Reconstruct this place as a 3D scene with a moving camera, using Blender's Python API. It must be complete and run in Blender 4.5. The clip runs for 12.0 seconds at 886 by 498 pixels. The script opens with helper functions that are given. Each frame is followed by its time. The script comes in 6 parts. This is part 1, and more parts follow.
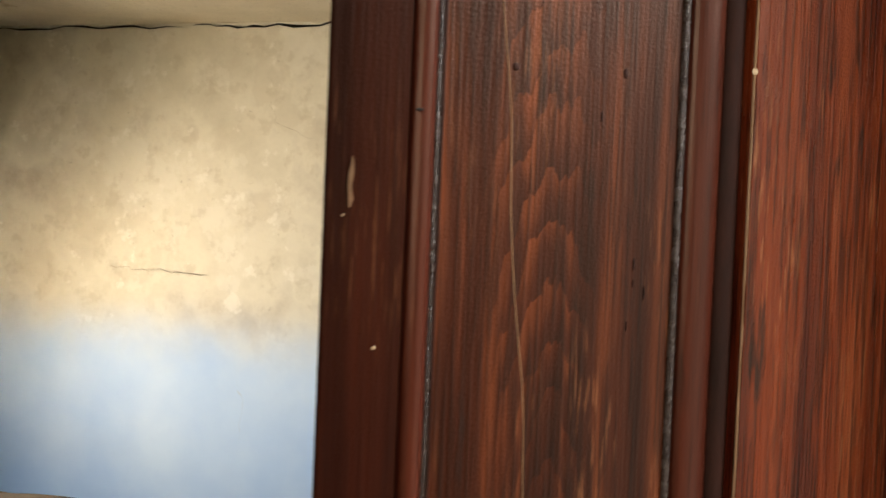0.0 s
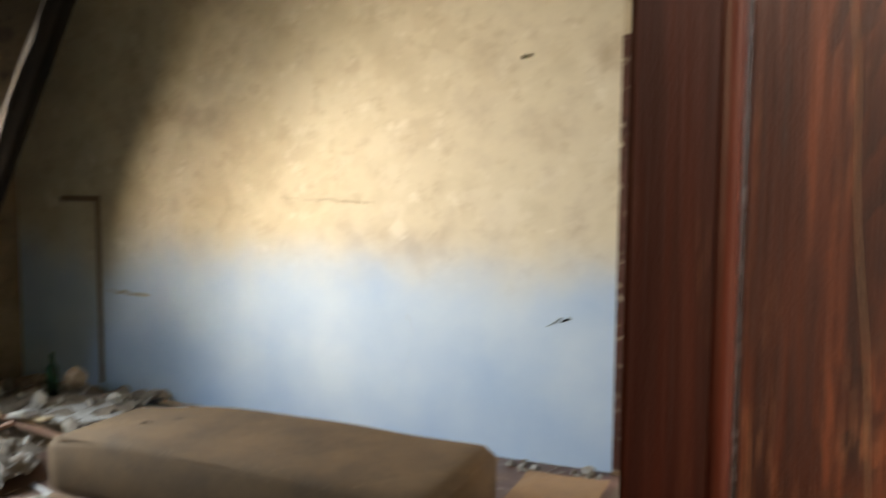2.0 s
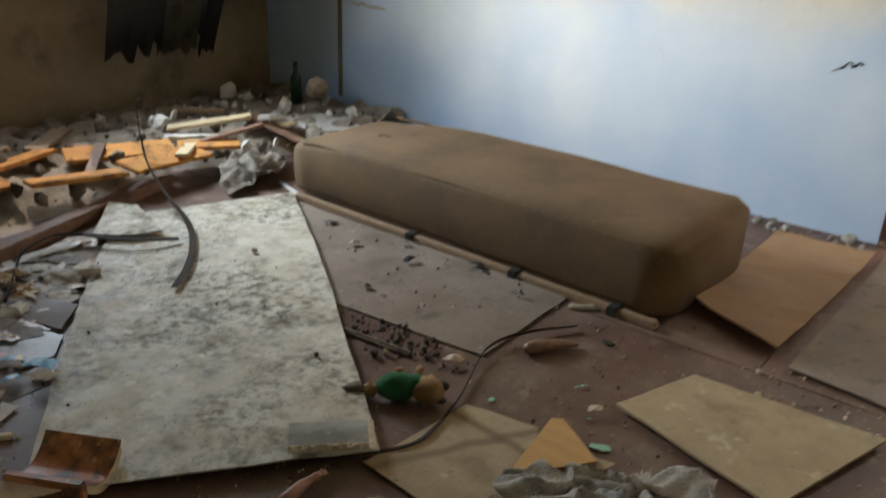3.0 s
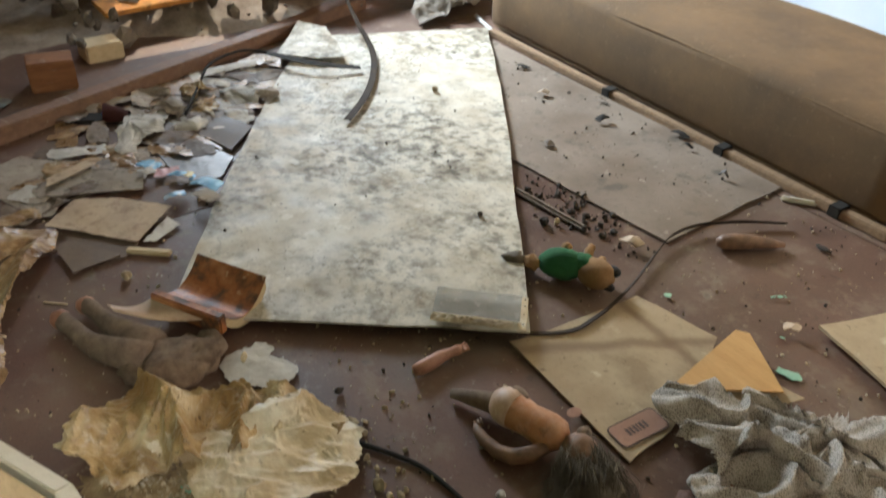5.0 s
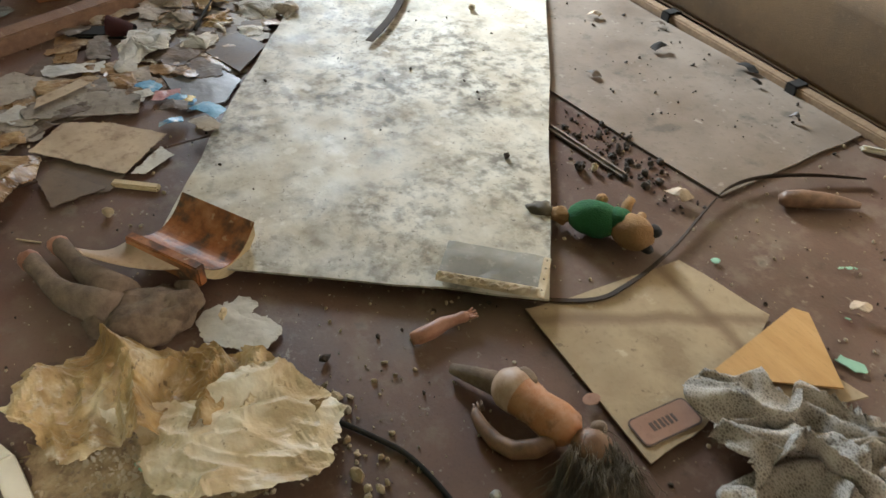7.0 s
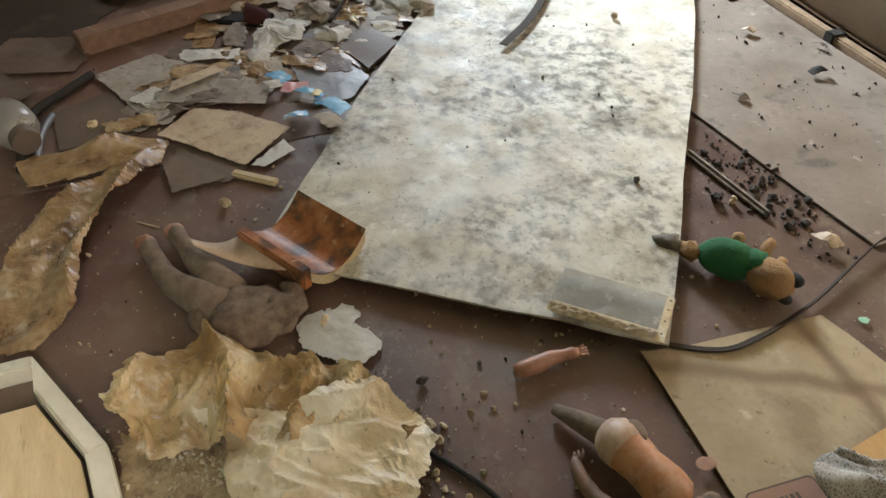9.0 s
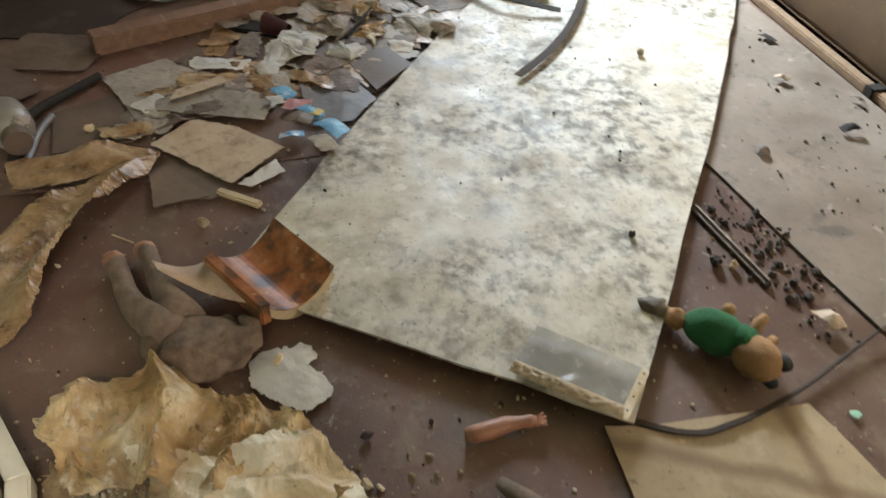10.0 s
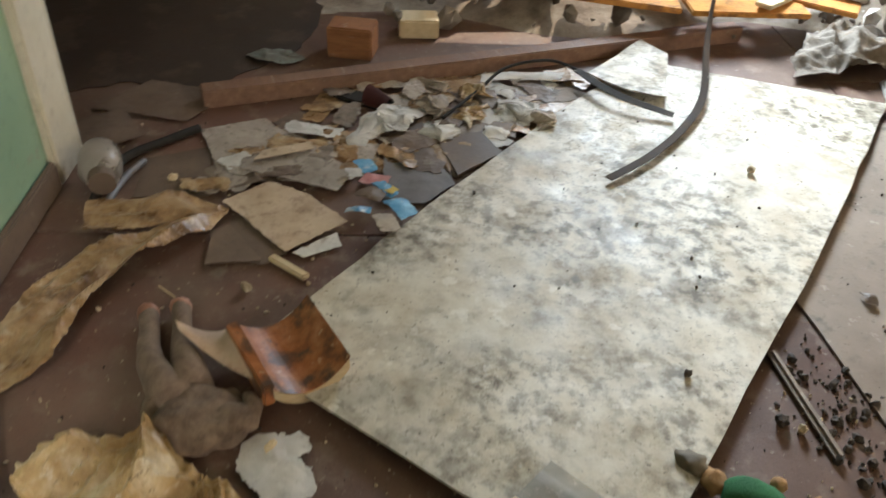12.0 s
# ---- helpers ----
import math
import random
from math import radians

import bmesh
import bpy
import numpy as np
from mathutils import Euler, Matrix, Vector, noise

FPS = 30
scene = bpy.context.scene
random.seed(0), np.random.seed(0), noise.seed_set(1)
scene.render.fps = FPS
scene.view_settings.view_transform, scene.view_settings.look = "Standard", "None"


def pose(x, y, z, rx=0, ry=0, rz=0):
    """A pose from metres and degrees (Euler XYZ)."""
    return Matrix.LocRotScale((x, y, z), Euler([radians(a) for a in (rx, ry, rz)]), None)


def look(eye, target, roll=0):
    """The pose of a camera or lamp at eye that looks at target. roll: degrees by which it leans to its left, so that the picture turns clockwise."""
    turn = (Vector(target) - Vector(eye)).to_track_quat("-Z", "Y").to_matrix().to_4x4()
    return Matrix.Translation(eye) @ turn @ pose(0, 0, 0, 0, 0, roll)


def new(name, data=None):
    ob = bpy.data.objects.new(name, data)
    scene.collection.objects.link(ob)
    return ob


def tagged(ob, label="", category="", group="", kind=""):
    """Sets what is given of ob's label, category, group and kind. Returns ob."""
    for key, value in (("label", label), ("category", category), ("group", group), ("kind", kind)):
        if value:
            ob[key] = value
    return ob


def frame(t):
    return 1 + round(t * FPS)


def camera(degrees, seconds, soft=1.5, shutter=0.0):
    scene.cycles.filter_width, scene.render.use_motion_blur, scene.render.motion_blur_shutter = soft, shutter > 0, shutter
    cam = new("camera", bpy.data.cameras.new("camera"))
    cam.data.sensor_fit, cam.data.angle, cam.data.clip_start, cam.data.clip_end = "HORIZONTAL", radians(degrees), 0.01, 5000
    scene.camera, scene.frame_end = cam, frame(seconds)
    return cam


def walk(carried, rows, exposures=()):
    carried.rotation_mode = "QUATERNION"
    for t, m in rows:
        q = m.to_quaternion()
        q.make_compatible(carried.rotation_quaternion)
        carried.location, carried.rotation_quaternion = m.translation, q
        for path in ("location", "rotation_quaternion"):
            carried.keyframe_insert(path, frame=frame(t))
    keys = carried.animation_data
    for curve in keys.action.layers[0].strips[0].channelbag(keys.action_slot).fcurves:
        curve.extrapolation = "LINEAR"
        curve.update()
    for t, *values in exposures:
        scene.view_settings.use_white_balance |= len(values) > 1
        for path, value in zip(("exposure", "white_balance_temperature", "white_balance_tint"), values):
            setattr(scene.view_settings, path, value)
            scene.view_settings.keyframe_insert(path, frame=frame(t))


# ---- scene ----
cam = camera(57.9, 12.0, shutter=0.5)
PATH = [
    (0, (0.772, -3.865, 1.585), (0.356, -1.909, 1.539), 2.4),
    (0.5, (0.692, -3.929, 1.571), (0.387, -1.954, 1.489), 1.0),
    (1, (0.638, -3.956, 1.571), (0.412, -1.972, 1.452), 0.3),
    (1.5, (0.655, -3.992, 1.574), (0.302, -2.029, 1.434), -0.1),
    (2, (0.670, -3.849, 1.392), (-0.085, -2.004, 1.235), 0.5),
    (2.2, (0.646, -3.793, 1.348), (-0.257, -2.027, 1.099), 1.0),
    (2.5, (0.585, -3.745, 1.294), (-0.468, -2.106, 0.824), 1.2),
    (2.8, (0.5, -3.744, 1.278), (-0.601, -2.219, 0.596), 1.6),
    (3, (0.461, -3.71, 1.264), (-0.655, -2.244, 0.484), 2.4),
    (3.1, (0.417, -3.675, 1.241), (-0.702, -2.229, 0.431), 1.9),
    (3.2, (0.399, -3.657, 1.242), (-0.72, -2.229, 0.399), 3.0),
    (4.8, (0.319, -3.501, 1.197), (-0.999, -2.457, 0.113), 2.9),
    (5, (0.324, -3.495, 1.191), (-0.976, -2.489, 0.052), 2.9),
    (5.5, (0.349, -3.475, 1.203), (-0.919, -2.544, -0.032), 2.6),
    (6, (0.342, -3.457, 1.188), (-0.917, -2.568, -0.086), 2.1),
    (6.5, (0.272, -3.387, 1.152), (-0.991, -2.528, -0.139), 2.0),
    (7, (0.193, -3.281, 1.111), (-1.081, -2.458, -0.194), 2.3),
    (7.5, (0.152, -3.26, 1.099), (-1.174, -2.53, -0.209), 2.8),
    (7.7, (0.149, -3.256, 1.105), (-1.213, -2.589, -0.199), 2.7),
    (9.3, (0.088, -3.216, 1.094), (-1.307, -2.666, -0.23), 1.3),
    (9.5, (0.076, -3.159, 1.104), (-1.324, -2.625, -0.22), 1.8),
    (10, (0.05, -3.056, 1.114), (-1.384, -2.612, -0.209), 2.7),
    (10.5, (-0.045, -2.999, 1.154), (-1.522, -2.657, -0.15), 2.7),
    (11, (-0.101, -2.947, 1.134), (-1.613, -2.669, -0.144), 2.3),
    (11.5, (-0.123, -2.877, 1.166), (-1.679, -2.65, -0.071), 2.5),
    (12, (-0.031, -2.837, 1.11), (-1.624, -2.73, -0.094), 3.0),
]
walk(cam, [(t, look(e, g, r)) for t, e, g, r in PATH],
     exposures=[(0, -1.2), (0.5, -1.38), (1.0, -1.38), (1.5, -1.22), (2.0, -1.2), (2.5, -1.42), (3.0, -1.2), (3.2, -1.15), (4.8, -0.25), (5.5, -0.08), (10, 0.0), (12, -0.1)])

# world, sun and large lights
world = bpy.data.worlds.new("world")
scene.world = world
world.use_nodes = True
wn = world.node_tree.nodes
sky = wn.new("ShaderNodeTexSky")
sky.sky_type, sky.sun_disc = "NISHITA", False
SUN_EL, SUN_AZ = 51.0, 297.0
sky.sun_elevation, sky.sun_rotation = radians(SUN_EL), radians(SUN_AZ)
world.node_tree.links.new(sky.outputs[0], wn["Background"].inputs[0])
wn["Background"].inputs[1].default_value = 0.12


def lamp(name, kind, m, energy, color, **size):
    data = bpy.data.lights.new(name, kind)
    data.energy, data.color = energy, color
    for key, value in size.items():
        if key == "angle":
            data.angle = value
        if key == "w":
            data.shape, data.size = "RECTANGLE", value
        if key == "spread":
            data.spread = radians(value)
        if key == "h":
            data.size_y = value
    ob = new(name, data)
    ob.matrix_world = m
    return ob


# the sun comes in through the window of the west wall
az = radians(SUN_AZ)
toward = Vector((math.sin(az) * math.cos(radians(SUN_EL)), math.cos(az) * math.cos(radians(SUN_EL)), math.sin(radians(SUN_EL))))
lamp("sun", "SUN", look(toward * 20, (0, 0, 0)), 5.0, (1.0, 0.86, 0.68), angle=radians(0.5))
WX = -3.95          # inner face of the west wall
H = 2.62            # ceiling
WIN = (-2.15, -1.02, 0.80, 2.15)   # window: y0, y1, z0, z1
WC = ((WIN[0] + WIN[1]) / 2, (WIN[2] + WIN[3]) / 2)
lamp("window_skylight", "AREA", look((WX - 0.10, *WC), (1.5, WC[0], -0.3)), 45.0, (0.77, 0.88, 1.0), w=1.0, h=1.25, spread=150)
# the brighter parts of the sky and the sunlit yard, seen slantwise through the window by the north wall
lamp("slanting_skylight", "AREA", look((WX - 0.02, WC[0] - 0.1, WC[1] + 0.1), (-0.9, 0.0, 0.35)), 132.0, (0.78, 0.90, 1.0), w=0.7, h=0.9, spread=95)
lamp("yard_bounce", "AREA", look((WX - 0.02, WC[0] - 0.1, WC[1] - 0.2), (-2.1, 0.0, 1.55)), 130.0, (1.0, 0.78, 0.52), w=0.5, h=0.6, spread=62)
# daylight in the room behind the doorway; corridor and east lamps are added fills
lamp("back_room_skylight", "AREA", look((2.2, 1.2, 2.3), (0.6, 0.9, 0.6)), 150.0, (1.0, 0.93, 0.84), w=0.9, h=0.9)
# unseen lamp in the closed corridor, added to brighten door and near floor
lamp("corridor_fill", "AREA", look((0.5, -5.6, 2.0), (0.2, -3.0, 0.6)), 62.0, (1.0, 0.88, 0.74), w=1.1, h=1.1)
# unseen east opening, added so that two fill lamps brighten door and floor
FILL_OPEN = (-3.66, -3.20, 0.95, 2.1)
lamp("east_fill", "AREA", look((1.12, -3.43, 1.52), (0.3, -3.42, 1.3)), 3.0, (1.0, 0.88, 0.76), w=0.44, h=1.1, spread=160)
# second fill lamp in the same added opening, falling slantwise on the floor
lamp("east_floor_fill", "AREA", look((1.09, -3.44, 1.75), (-0.95, -3.45, 0.0)), 3.6, (1.0, 0.95, 0.90), w=0.40, h=0.6, spread=50)
lamp("doorway_daylight", "AREA", look((0.66, 0.30, 1.30), (-0.9, -3.0, 0.0)), 9.5, (1.0, 0.93, 0.84), w=0.42, h=1.3, spread=110)


# ---- materials
def mat(name, colors, scale=6.0, detail=8.0, rough=(0.5, 0.75), bump=0.2, bscale=60.0, stretch=(1, 1, 1), metal=0.0,
        spec=0.5, spots=None, spot_scale=14.0, spot_at=0.62, spot_soft=0.1, spot_fac=0.85, vary=0.0, coat=0.0, two=True, more=(), trans=0.0, bdist=0.004):
    """Mottled paint, wood, paper or cloth: colours over a noise, a second fine grain, stains, relief."""
    m = bpy.data.materials.new(name)
    m.use_nodes = True
    n, l = m.node_tree.nodes, m.node_tree.links
    b = n["Principled BSDF"]
    tc = n.new("ShaderNodeTexCoord")
    mp = n.new("ShaderNodeMapping")
    mp.inputs["Scale"].default_value = stretch
    l.new(tc.outputs["Object"], mp.inputs[0])
    info = n.new("ShaderNodeObjectInfo")
    shift = n.new("ShaderNodeVectorMath")
    shift.operation = "MULTIPLY"
    shift.inputs[1].default_value = (17.0, 9.0, 5.0)
    l.new(info.outputs["Random"], shift.inputs[0])
    l.new(shift.outputs[0], mp.inputs[1])

    def noise_tex(sc, det=detail):
        t = n.new("ShaderNodeTexNoise")
        t.inputs["Scale"].default_value, t.inputs["Detail"].default_value, t.inputs["Roughness"].default_value = sc, det, 0.62
        l.new(mp.outputs[0], t.inputs["Vector"])
        return t
    big = noise_tex(scale)
    ramp = n.new("ShaderNodeValToRGB")
    ramp.color_ramp.elements[0].position, ramp.color_ramp.elements[1].position = 0.32, 0.68
    els = ramp.color_ramp.elements
    els[0].color, els[1].color = (*colors[0], 1), (*colors[-1], 1)
    for i, c in enumerate(colors[1:-1]):
        e = els.new(0.32 + 0.36 * (i + 1) / (len(colors) - 1))
        e.color = (*c, 1)
    l.new(big.outputs[0], ramp.inputs[0])
    out = ramp.outputs[0]
    fine = noise_tex(bscale, 4)

    def mixed(a, bcol, fac, mode="MIX"):
        mx = n.new("ShaderNodeMix")
        mx.data_type, mx.blend_type = "RGBA", mode
        l.new(a, mx.inputs[6])
        if isinstance(bcol, tuple):
            mx.inputs[7].default_value = (*bcol, 1)
        else:
            l.new(bcol, mx.inputs[7])
        if isinstance(fac, float):
            mx.inputs[0].default_value = fac
        else:
            l.new(fac, mx.inputs[0])
        return mx.outputs[2]

    def ramped(src, lo, hi, a=0.0, z=1.0):
        r = n.new("ShaderNodeMapRange")
        r.inputs[1].default_value, r.inputs[2].default_value, r.inputs[3].default_value, r.inputs[4].default_value = lo, hi, a, z
        l.new(src, r.inputs[0])
        return r.outputs[0]
    if two:
        out = mixed(out, tuple(c * 0.55 for c in colors[0]), ramped(fine.outputs[0], 0.55, 0.8, 0.0, 0.5))
    if spots:
        st = noise_tex(spot_scale, 10)
        out = mixed(out, spots, ramped(st.outputs[0], spot_at, spot_at + spot_soft, 0.0, spot_fac))
    for colour, at_scale, at, soft, fac, *zone in more:
        st = noise_tex(at_scale, 12)
        amount = ramped(st.outputs[0], at, at + soft, 0.0, fac)
        if zone:
            wide = n.new("ShaderNodeMath")
            wide.operation = "MULTIPLY"
            l.new(amount, wide.inputs[0])
            l.new(ramped(noise_tex(zone[0], 3).outputs[0], 0.42, 0.60), wide.inputs[1])
            amount = wide.outputs[0]
        out = mixed(out, colour, amount)
    if vary:
        hs = n.new("ShaderNodeHueSaturation")
        l.new(ramped(info.outputs["Random"], 0, 1, 1 - vary, 1 + vary), hs.inputs["Value"])
        l.new(out, hs.inputs["Color"])
        out = hs.outputs[0]
    l.new(out, b.inputs["Base Color"])
    l.new(ramped(big.outputs[0], 0.3, 0.7, *rough), b.inputs["Roughness"])
    b.inputs["Metallic"].default_value = metal
    b.inputs["Specular IOR Level"].default_value = spec
    b.inputs["Coat Weight"].default_value = coat
    b.inputs["Coat Roughness"].default_value = 0.25
    b.inputs["Transmission Weight"].default_value = trans
    if bump:
        bp = n.new("ShaderNodeBump")
        bp.inputs["Strength"].default_value, bp.inputs["Distance"].default_value = bump, bdist
        add = n.new("ShaderNodeMath")
        l.new(fine.outputs[0], add.inputs[0])
        l.new(big.outputs[0], add.inputs[1])
        l.new(add.outputs[0], bp.inputs["Height"])
        l.new(bp.outputs[0], b.inputs["Normal"])
    return m


def dado_mat():
    """Old limewash: cream above, a hand-painted pale blue dado below with a soft uneven edge, stains and flakes."""
    m = mat("limewash_cream_and_blue", ((0.54, 0.49, 0.37), (0.66, 0.61, 0.48), (0.76, 0.72, 0.61)), scale=2.2, detail=12, rough=(0.75, 0.95), bump=0.35, bscale=24,
            spots=(0.38, 0.32, 0.22), spot_scale=2.2, spot_at=0.50, spot_soft=0.18, spot_fac=0.75, two=False,
            more=(((0.46, 0.39, 0.27), 3.4, 0.55, 0.05, 0.22), ((0.74, 0.70, 0.59), 2.7, 0.57, 0.03, 0.35), ((0.44, 0.37, 0.25), 8.0, 0.56, 0.08, 0.34), ((0.80, 0.76, 0.66), 6.0, 0.60, 0.05, 0.5), ((0.30, 0.24, 0.16), 22.0, 0.66, 0.06, 0.38)))
    n, l = m.node_tree.nodes, m.node_tree.links
    b = n["Principled BSDF"]
    old = b.inputs["Base Color"].links[0].from_socket
    geo = n.new("ShaderNodeNewGeometry")
    sep = n.new("ShaderNodeSeparateXYZ")
    l.new(geo.outputs["Position"], sep.inputs[0])
    wob = n.new("ShaderNodeTexNoise")
    wob.inputs["Scale"].default_value, wob.inputs["Detail"].default_value = 1.7, 6
    l.new(geo.outputs["Position"], wob.inputs["Vector"])
    add = n.new("ShaderNodeMath")
    add.operation = "MULTIPLY_ADD"
    add.inputs[1].default_value = 0.38
    l.new(wob.outputs[0], add.inputs[0])
    l.new(sep.outputs[2], add.inputs[2])
    r = n.new("ShaderNodeMapRange")
    r.interpolation_type = "SMOOTHSTEP"
    r.inputs[1].default_value, r.inputs[2].default_value, r.inputs[3].default_value, r.inputs[4].default_value = 0.93, 1.39, 1.0, 0.0
    l.new(add.outputs[0], r.inputs[0])
    blue = n.new("ShaderNodeValToRGB")
    blue.color_ramp.elements[0].color, blue.color_ramp.elements[1].color = (0.40, 0.55, 0.78, 1), (0.60, 0.72, 0.86, 1)
    blue.color_ramp.elements[0].position, blue.color_ramp.elements[1].position = 0.3, 0.7
    l.new(wob.outputs[0], blue.inputs[0])
    mx = n.new("ShaderNodeMix")
    mx.data_type = "RGBA"
    l.new(r.outputs[0], mx.inputs[0])
    l.new(old, mx.inputs[6])
    l.new(blue.outputs[0], mx.inputs[7])
    l.new(mx.outputs[2], b.inputs["Base Color"])
    return m


M_DADO = dado_mat()
M_WALL = mat("old_cream_limewash", ((0.40, 0.33, 0.22), (0.55, 0.48, 0.35)), scale=2.5, rough=(0.8, 0.95), bump=0.4, bscale=30, spots=(0.22, 0.16, 0.10), spot_scale=2.6, spot_at=0.58, two=False)
M_GREEN = mat("green_oil_paint", ((0.22, 0.34, 0.22), (0.30, 0.42, 0.28)), scale=4, rough=(0.4, 0.6), bump=0.2, bscale=30, spots=(0.30, 0.27, 0.2))
M_CEIL = mat("stained_ceiling_plaster", ((0.50, 0.44, 0.32), (0.66, 0.60, 0.46)), scale=1.7, rough=(0.85, 0.95), bump=0.4, spots=(0.28, 0.2, 0.1), spot_scale=2.2)
M_FLOOR = mat("worn_brown_floor_paint", ((0.080, 0.040, 0.027), (0.125, 0.068, 0.047), (0.18, 0.102, 0.070)), scale=3.5, rough=(0.36, 0.66), bump=0.16, bscale=140, spots=(0.24, 0.19, 0.15), spot_scale=9, spot_at=0.60, vary=0.1,
              more=(((0.19, 0.145, 0.105), 2.6, 0.48, 0.22, 0.52), ((0.18, 0.065, 0.042), 1.5, 0.54, 0.18, 0.52), ((0.23, 0.18, 0.13), 14.0, 0.55, 0.12, 0.4), ((0.33, 0.27, 0.21), 55.0, 0.63, 0.06, 0.6), ((0.035, 0.022, 0.016), 18.0, 0.62, 0.1, 0.55)))
M_DUST = mat("earth_and_plaster_dust", ((0.13, 0.10, 0.075), (0.22, 0.18, 0.14), (0.30, 0.26, 0.21)), scale=9, rough=(0.9, 1.0), bump=0.8, bscale=60, vary=0.35)
M_BOARD = mat("dusty_white_hardboard", ((0.45, 0.385, 0.285), (0.59, 0.54, 0.44), (0.68, 0.645, 0.56)), scale=9.0, detail=15, rough=(0.70, 0.44), spec=0.36, bump=0.35, bscale=26, spots=(0.36, 0.29, 0.185), spot_scale=5, spot_at=0.53, spot_soft=0.2, spot_fac=0.5,
              more=(((0.15, 0.12, 0.08), 8.0, 0.46, 0.16, 0.65, 2.3), ((0.10, 0.08, 0.052), 26.0, 0.45, 0.16, 0.9, 2.0), ((0.10, 0.082, 0.058), 60.0, 0.52, 0.12, 0.6, 3.1), ((0.10, 0.08, 0.055), 85.0, 0.62, 0.06, 0.7), ((0.80, 0.77, 0.70), 14.0, 0.60, 0.06, 0.5)))
M_SHEET = mat("grey_dusty_hardboard", ((0.155, 0.112, 0.08), (0.25, 0.195, 0.148)), scale=5, rough=(0.5, 0.75), bump=0.2, bscale=50, spots=(0.10, 0.08, 0.06), spot_scale=12, spot_at=0.58,
              more=(((0.05, 0.038, 0.028), 60.0, 0.64, 0.05, 0.7), ((0.36, 0.31, 0.25), 30.0, 0.62, 0.06, 0.6)))
M_MATTRESS = mat("ochre_brown_upholstery", ((0.105, 0.060, 0.024), (0.16, 0.092, 0.038)), scale=5, rough=(0.85, 0.95), bump=0.35, bscale=260, spots=(0.14, 0.09, 0.045), spot_scale=5, spot_at=0.66,
                 more=(((0.06, 0.036, 0.017), 4.0, 0.50, 0.2, 0.55), ((0.21, 0.135, 0.07), 45.0, 0.58, 0.1, 0.35)))
M_CARD = mat("old_tan_cardboard", ((0.31, 0.22, 0.125), (0.45, 0.35, 0.22)), scale=5, detail=12, rough=(0.7, 0.9), bump=0.15, bscale=70, spots=(0.20, 0.13, 0.07), spot_scale=5, spot_at=0.52, spot_soft=0.14, spot_fac=0.7, vary=0.10,
             more=(((0.13, 0.085, 0.05), 30.0, 0.63, 0.05, 0.6), ((0.60, 0.50, 0.35), 14.0, 0.60, 0.06, 0.5)))


def stained(m, name, bands):
    """A copy with long brown water stains; each one runs along a line with normal (nx, ny) at a distance d."""
    m = m.copy()
    m.name = name
    n, l = m.node_tree.nodes, m.node_tree.links
    b = n["Principled BSDF"]
    geo = n.new("ShaderNodeNewGeometry")
    for nx, ny, d, w in bands:
        dot = n.new("ShaderNodeVectorMath")
        dot.operation = "DOT_PRODUCT"
        dot.inputs[1].default_value = (nx, ny, 0)
        l.new(geo.outputs["Position"], dot.inputs[0])
        wob = n.new("ShaderNodeTexNoise")
        wob.inputs["Scale"].default_value, wob.inputs["Detail"].default_value = 9, 6
        l.new(geo.outputs["Position"], wob.inputs["Vector"])
        add = n.new("ShaderNodeMath")
        add.operation = "MULTIPLY_ADD"
        add.inputs[1].default_value = 0.04
        l.new(wob.outputs[0], add.inputs[0])
        l.new(dot.outputs["Value"], add.inputs[2])
        off = n.new("ShaderNodeMath")
        off.operation = "SUBTRACT"
        off.inputs[1].default_value = d + 0.02
        l.new(add.outputs[0], off.inputs[0])
        far = n.new("ShaderNodeMath")
        far.operation = "ABSOLUTE"
        l.new(off.outputs[0], far.inputs[0])
        r = n.new("ShaderNodeMapRange")
        r.inputs[1].default_value, r.inputs[2].default_value, r.inputs[3].default_value, r.inputs[4].default_value = 0.2 * w, w, 0.7, 0.0
        l.new(far.outputs[0], r.inputs[0])
        mx = n.new("ShaderNodeMix")
        mx.data_type = "RGBA"
        l.new(r.outputs[0], mx.inputs[0])
        l.new(b.inputs["Base Color"].links[0].from_socket, mx.inputs[6])
        mx.inputs[7].default_value = (0.17, 0.10, 0.05, 1)
        l.new(mx.outputs[2], b.inputs["Base Color"])
    return m


M_CARDSTAIN = stained(M_CARD, "water_stained_cardboard", ((-0.867, 0.498, -0.726, 0.024), (0.074, 0.997, -2.264, 0.022)))
M_ORANGECARD = mat("orange_brown_plywood", ((0.46, 0.25, 0.08), (0.56, 0.33, 0.13)), scale=5, rough=(0.55, 0.7), bump=0.1, bscale=50, stretch=(1, 6, 1))
M_TANPLY = mat("brown_fibreboard", ((0.25, 0.145, 0.07), (0.33, 0.20, 0.10)), scale=6, rough=(0.6, 0.8), bump=0.1)
M_WOOD = mat("weathered_pine", ((0.20, 0.12, 0.065), (0.32, 0.21, 0.12)), scale=9, stretch=(8, 1, 8), rough=(0.55, 0.8), bump=0.4, bscale=60, vary=0.15)
M_BEAM = mat("red_brown_painted_timber", ((0.17, 0.085, 0.05), (0.26, 0.15, 0.095)), scale=8, stretch=(6, 1, 6), rough=(0.5, 0.75), bump=0.4, spots=(0.33, 0.25, 0.18), spot_scale=7)
M_PALEWOOD = mat("pale_fresh_wood", ((0.50, 0.38, 0.22), (0.62, 0.50, 0.32)), scale=7, stretch=(6, 1, 6), rough=(0.5, 0.7), bump=0.2, spots=(0.3, 0.22, 0.14))
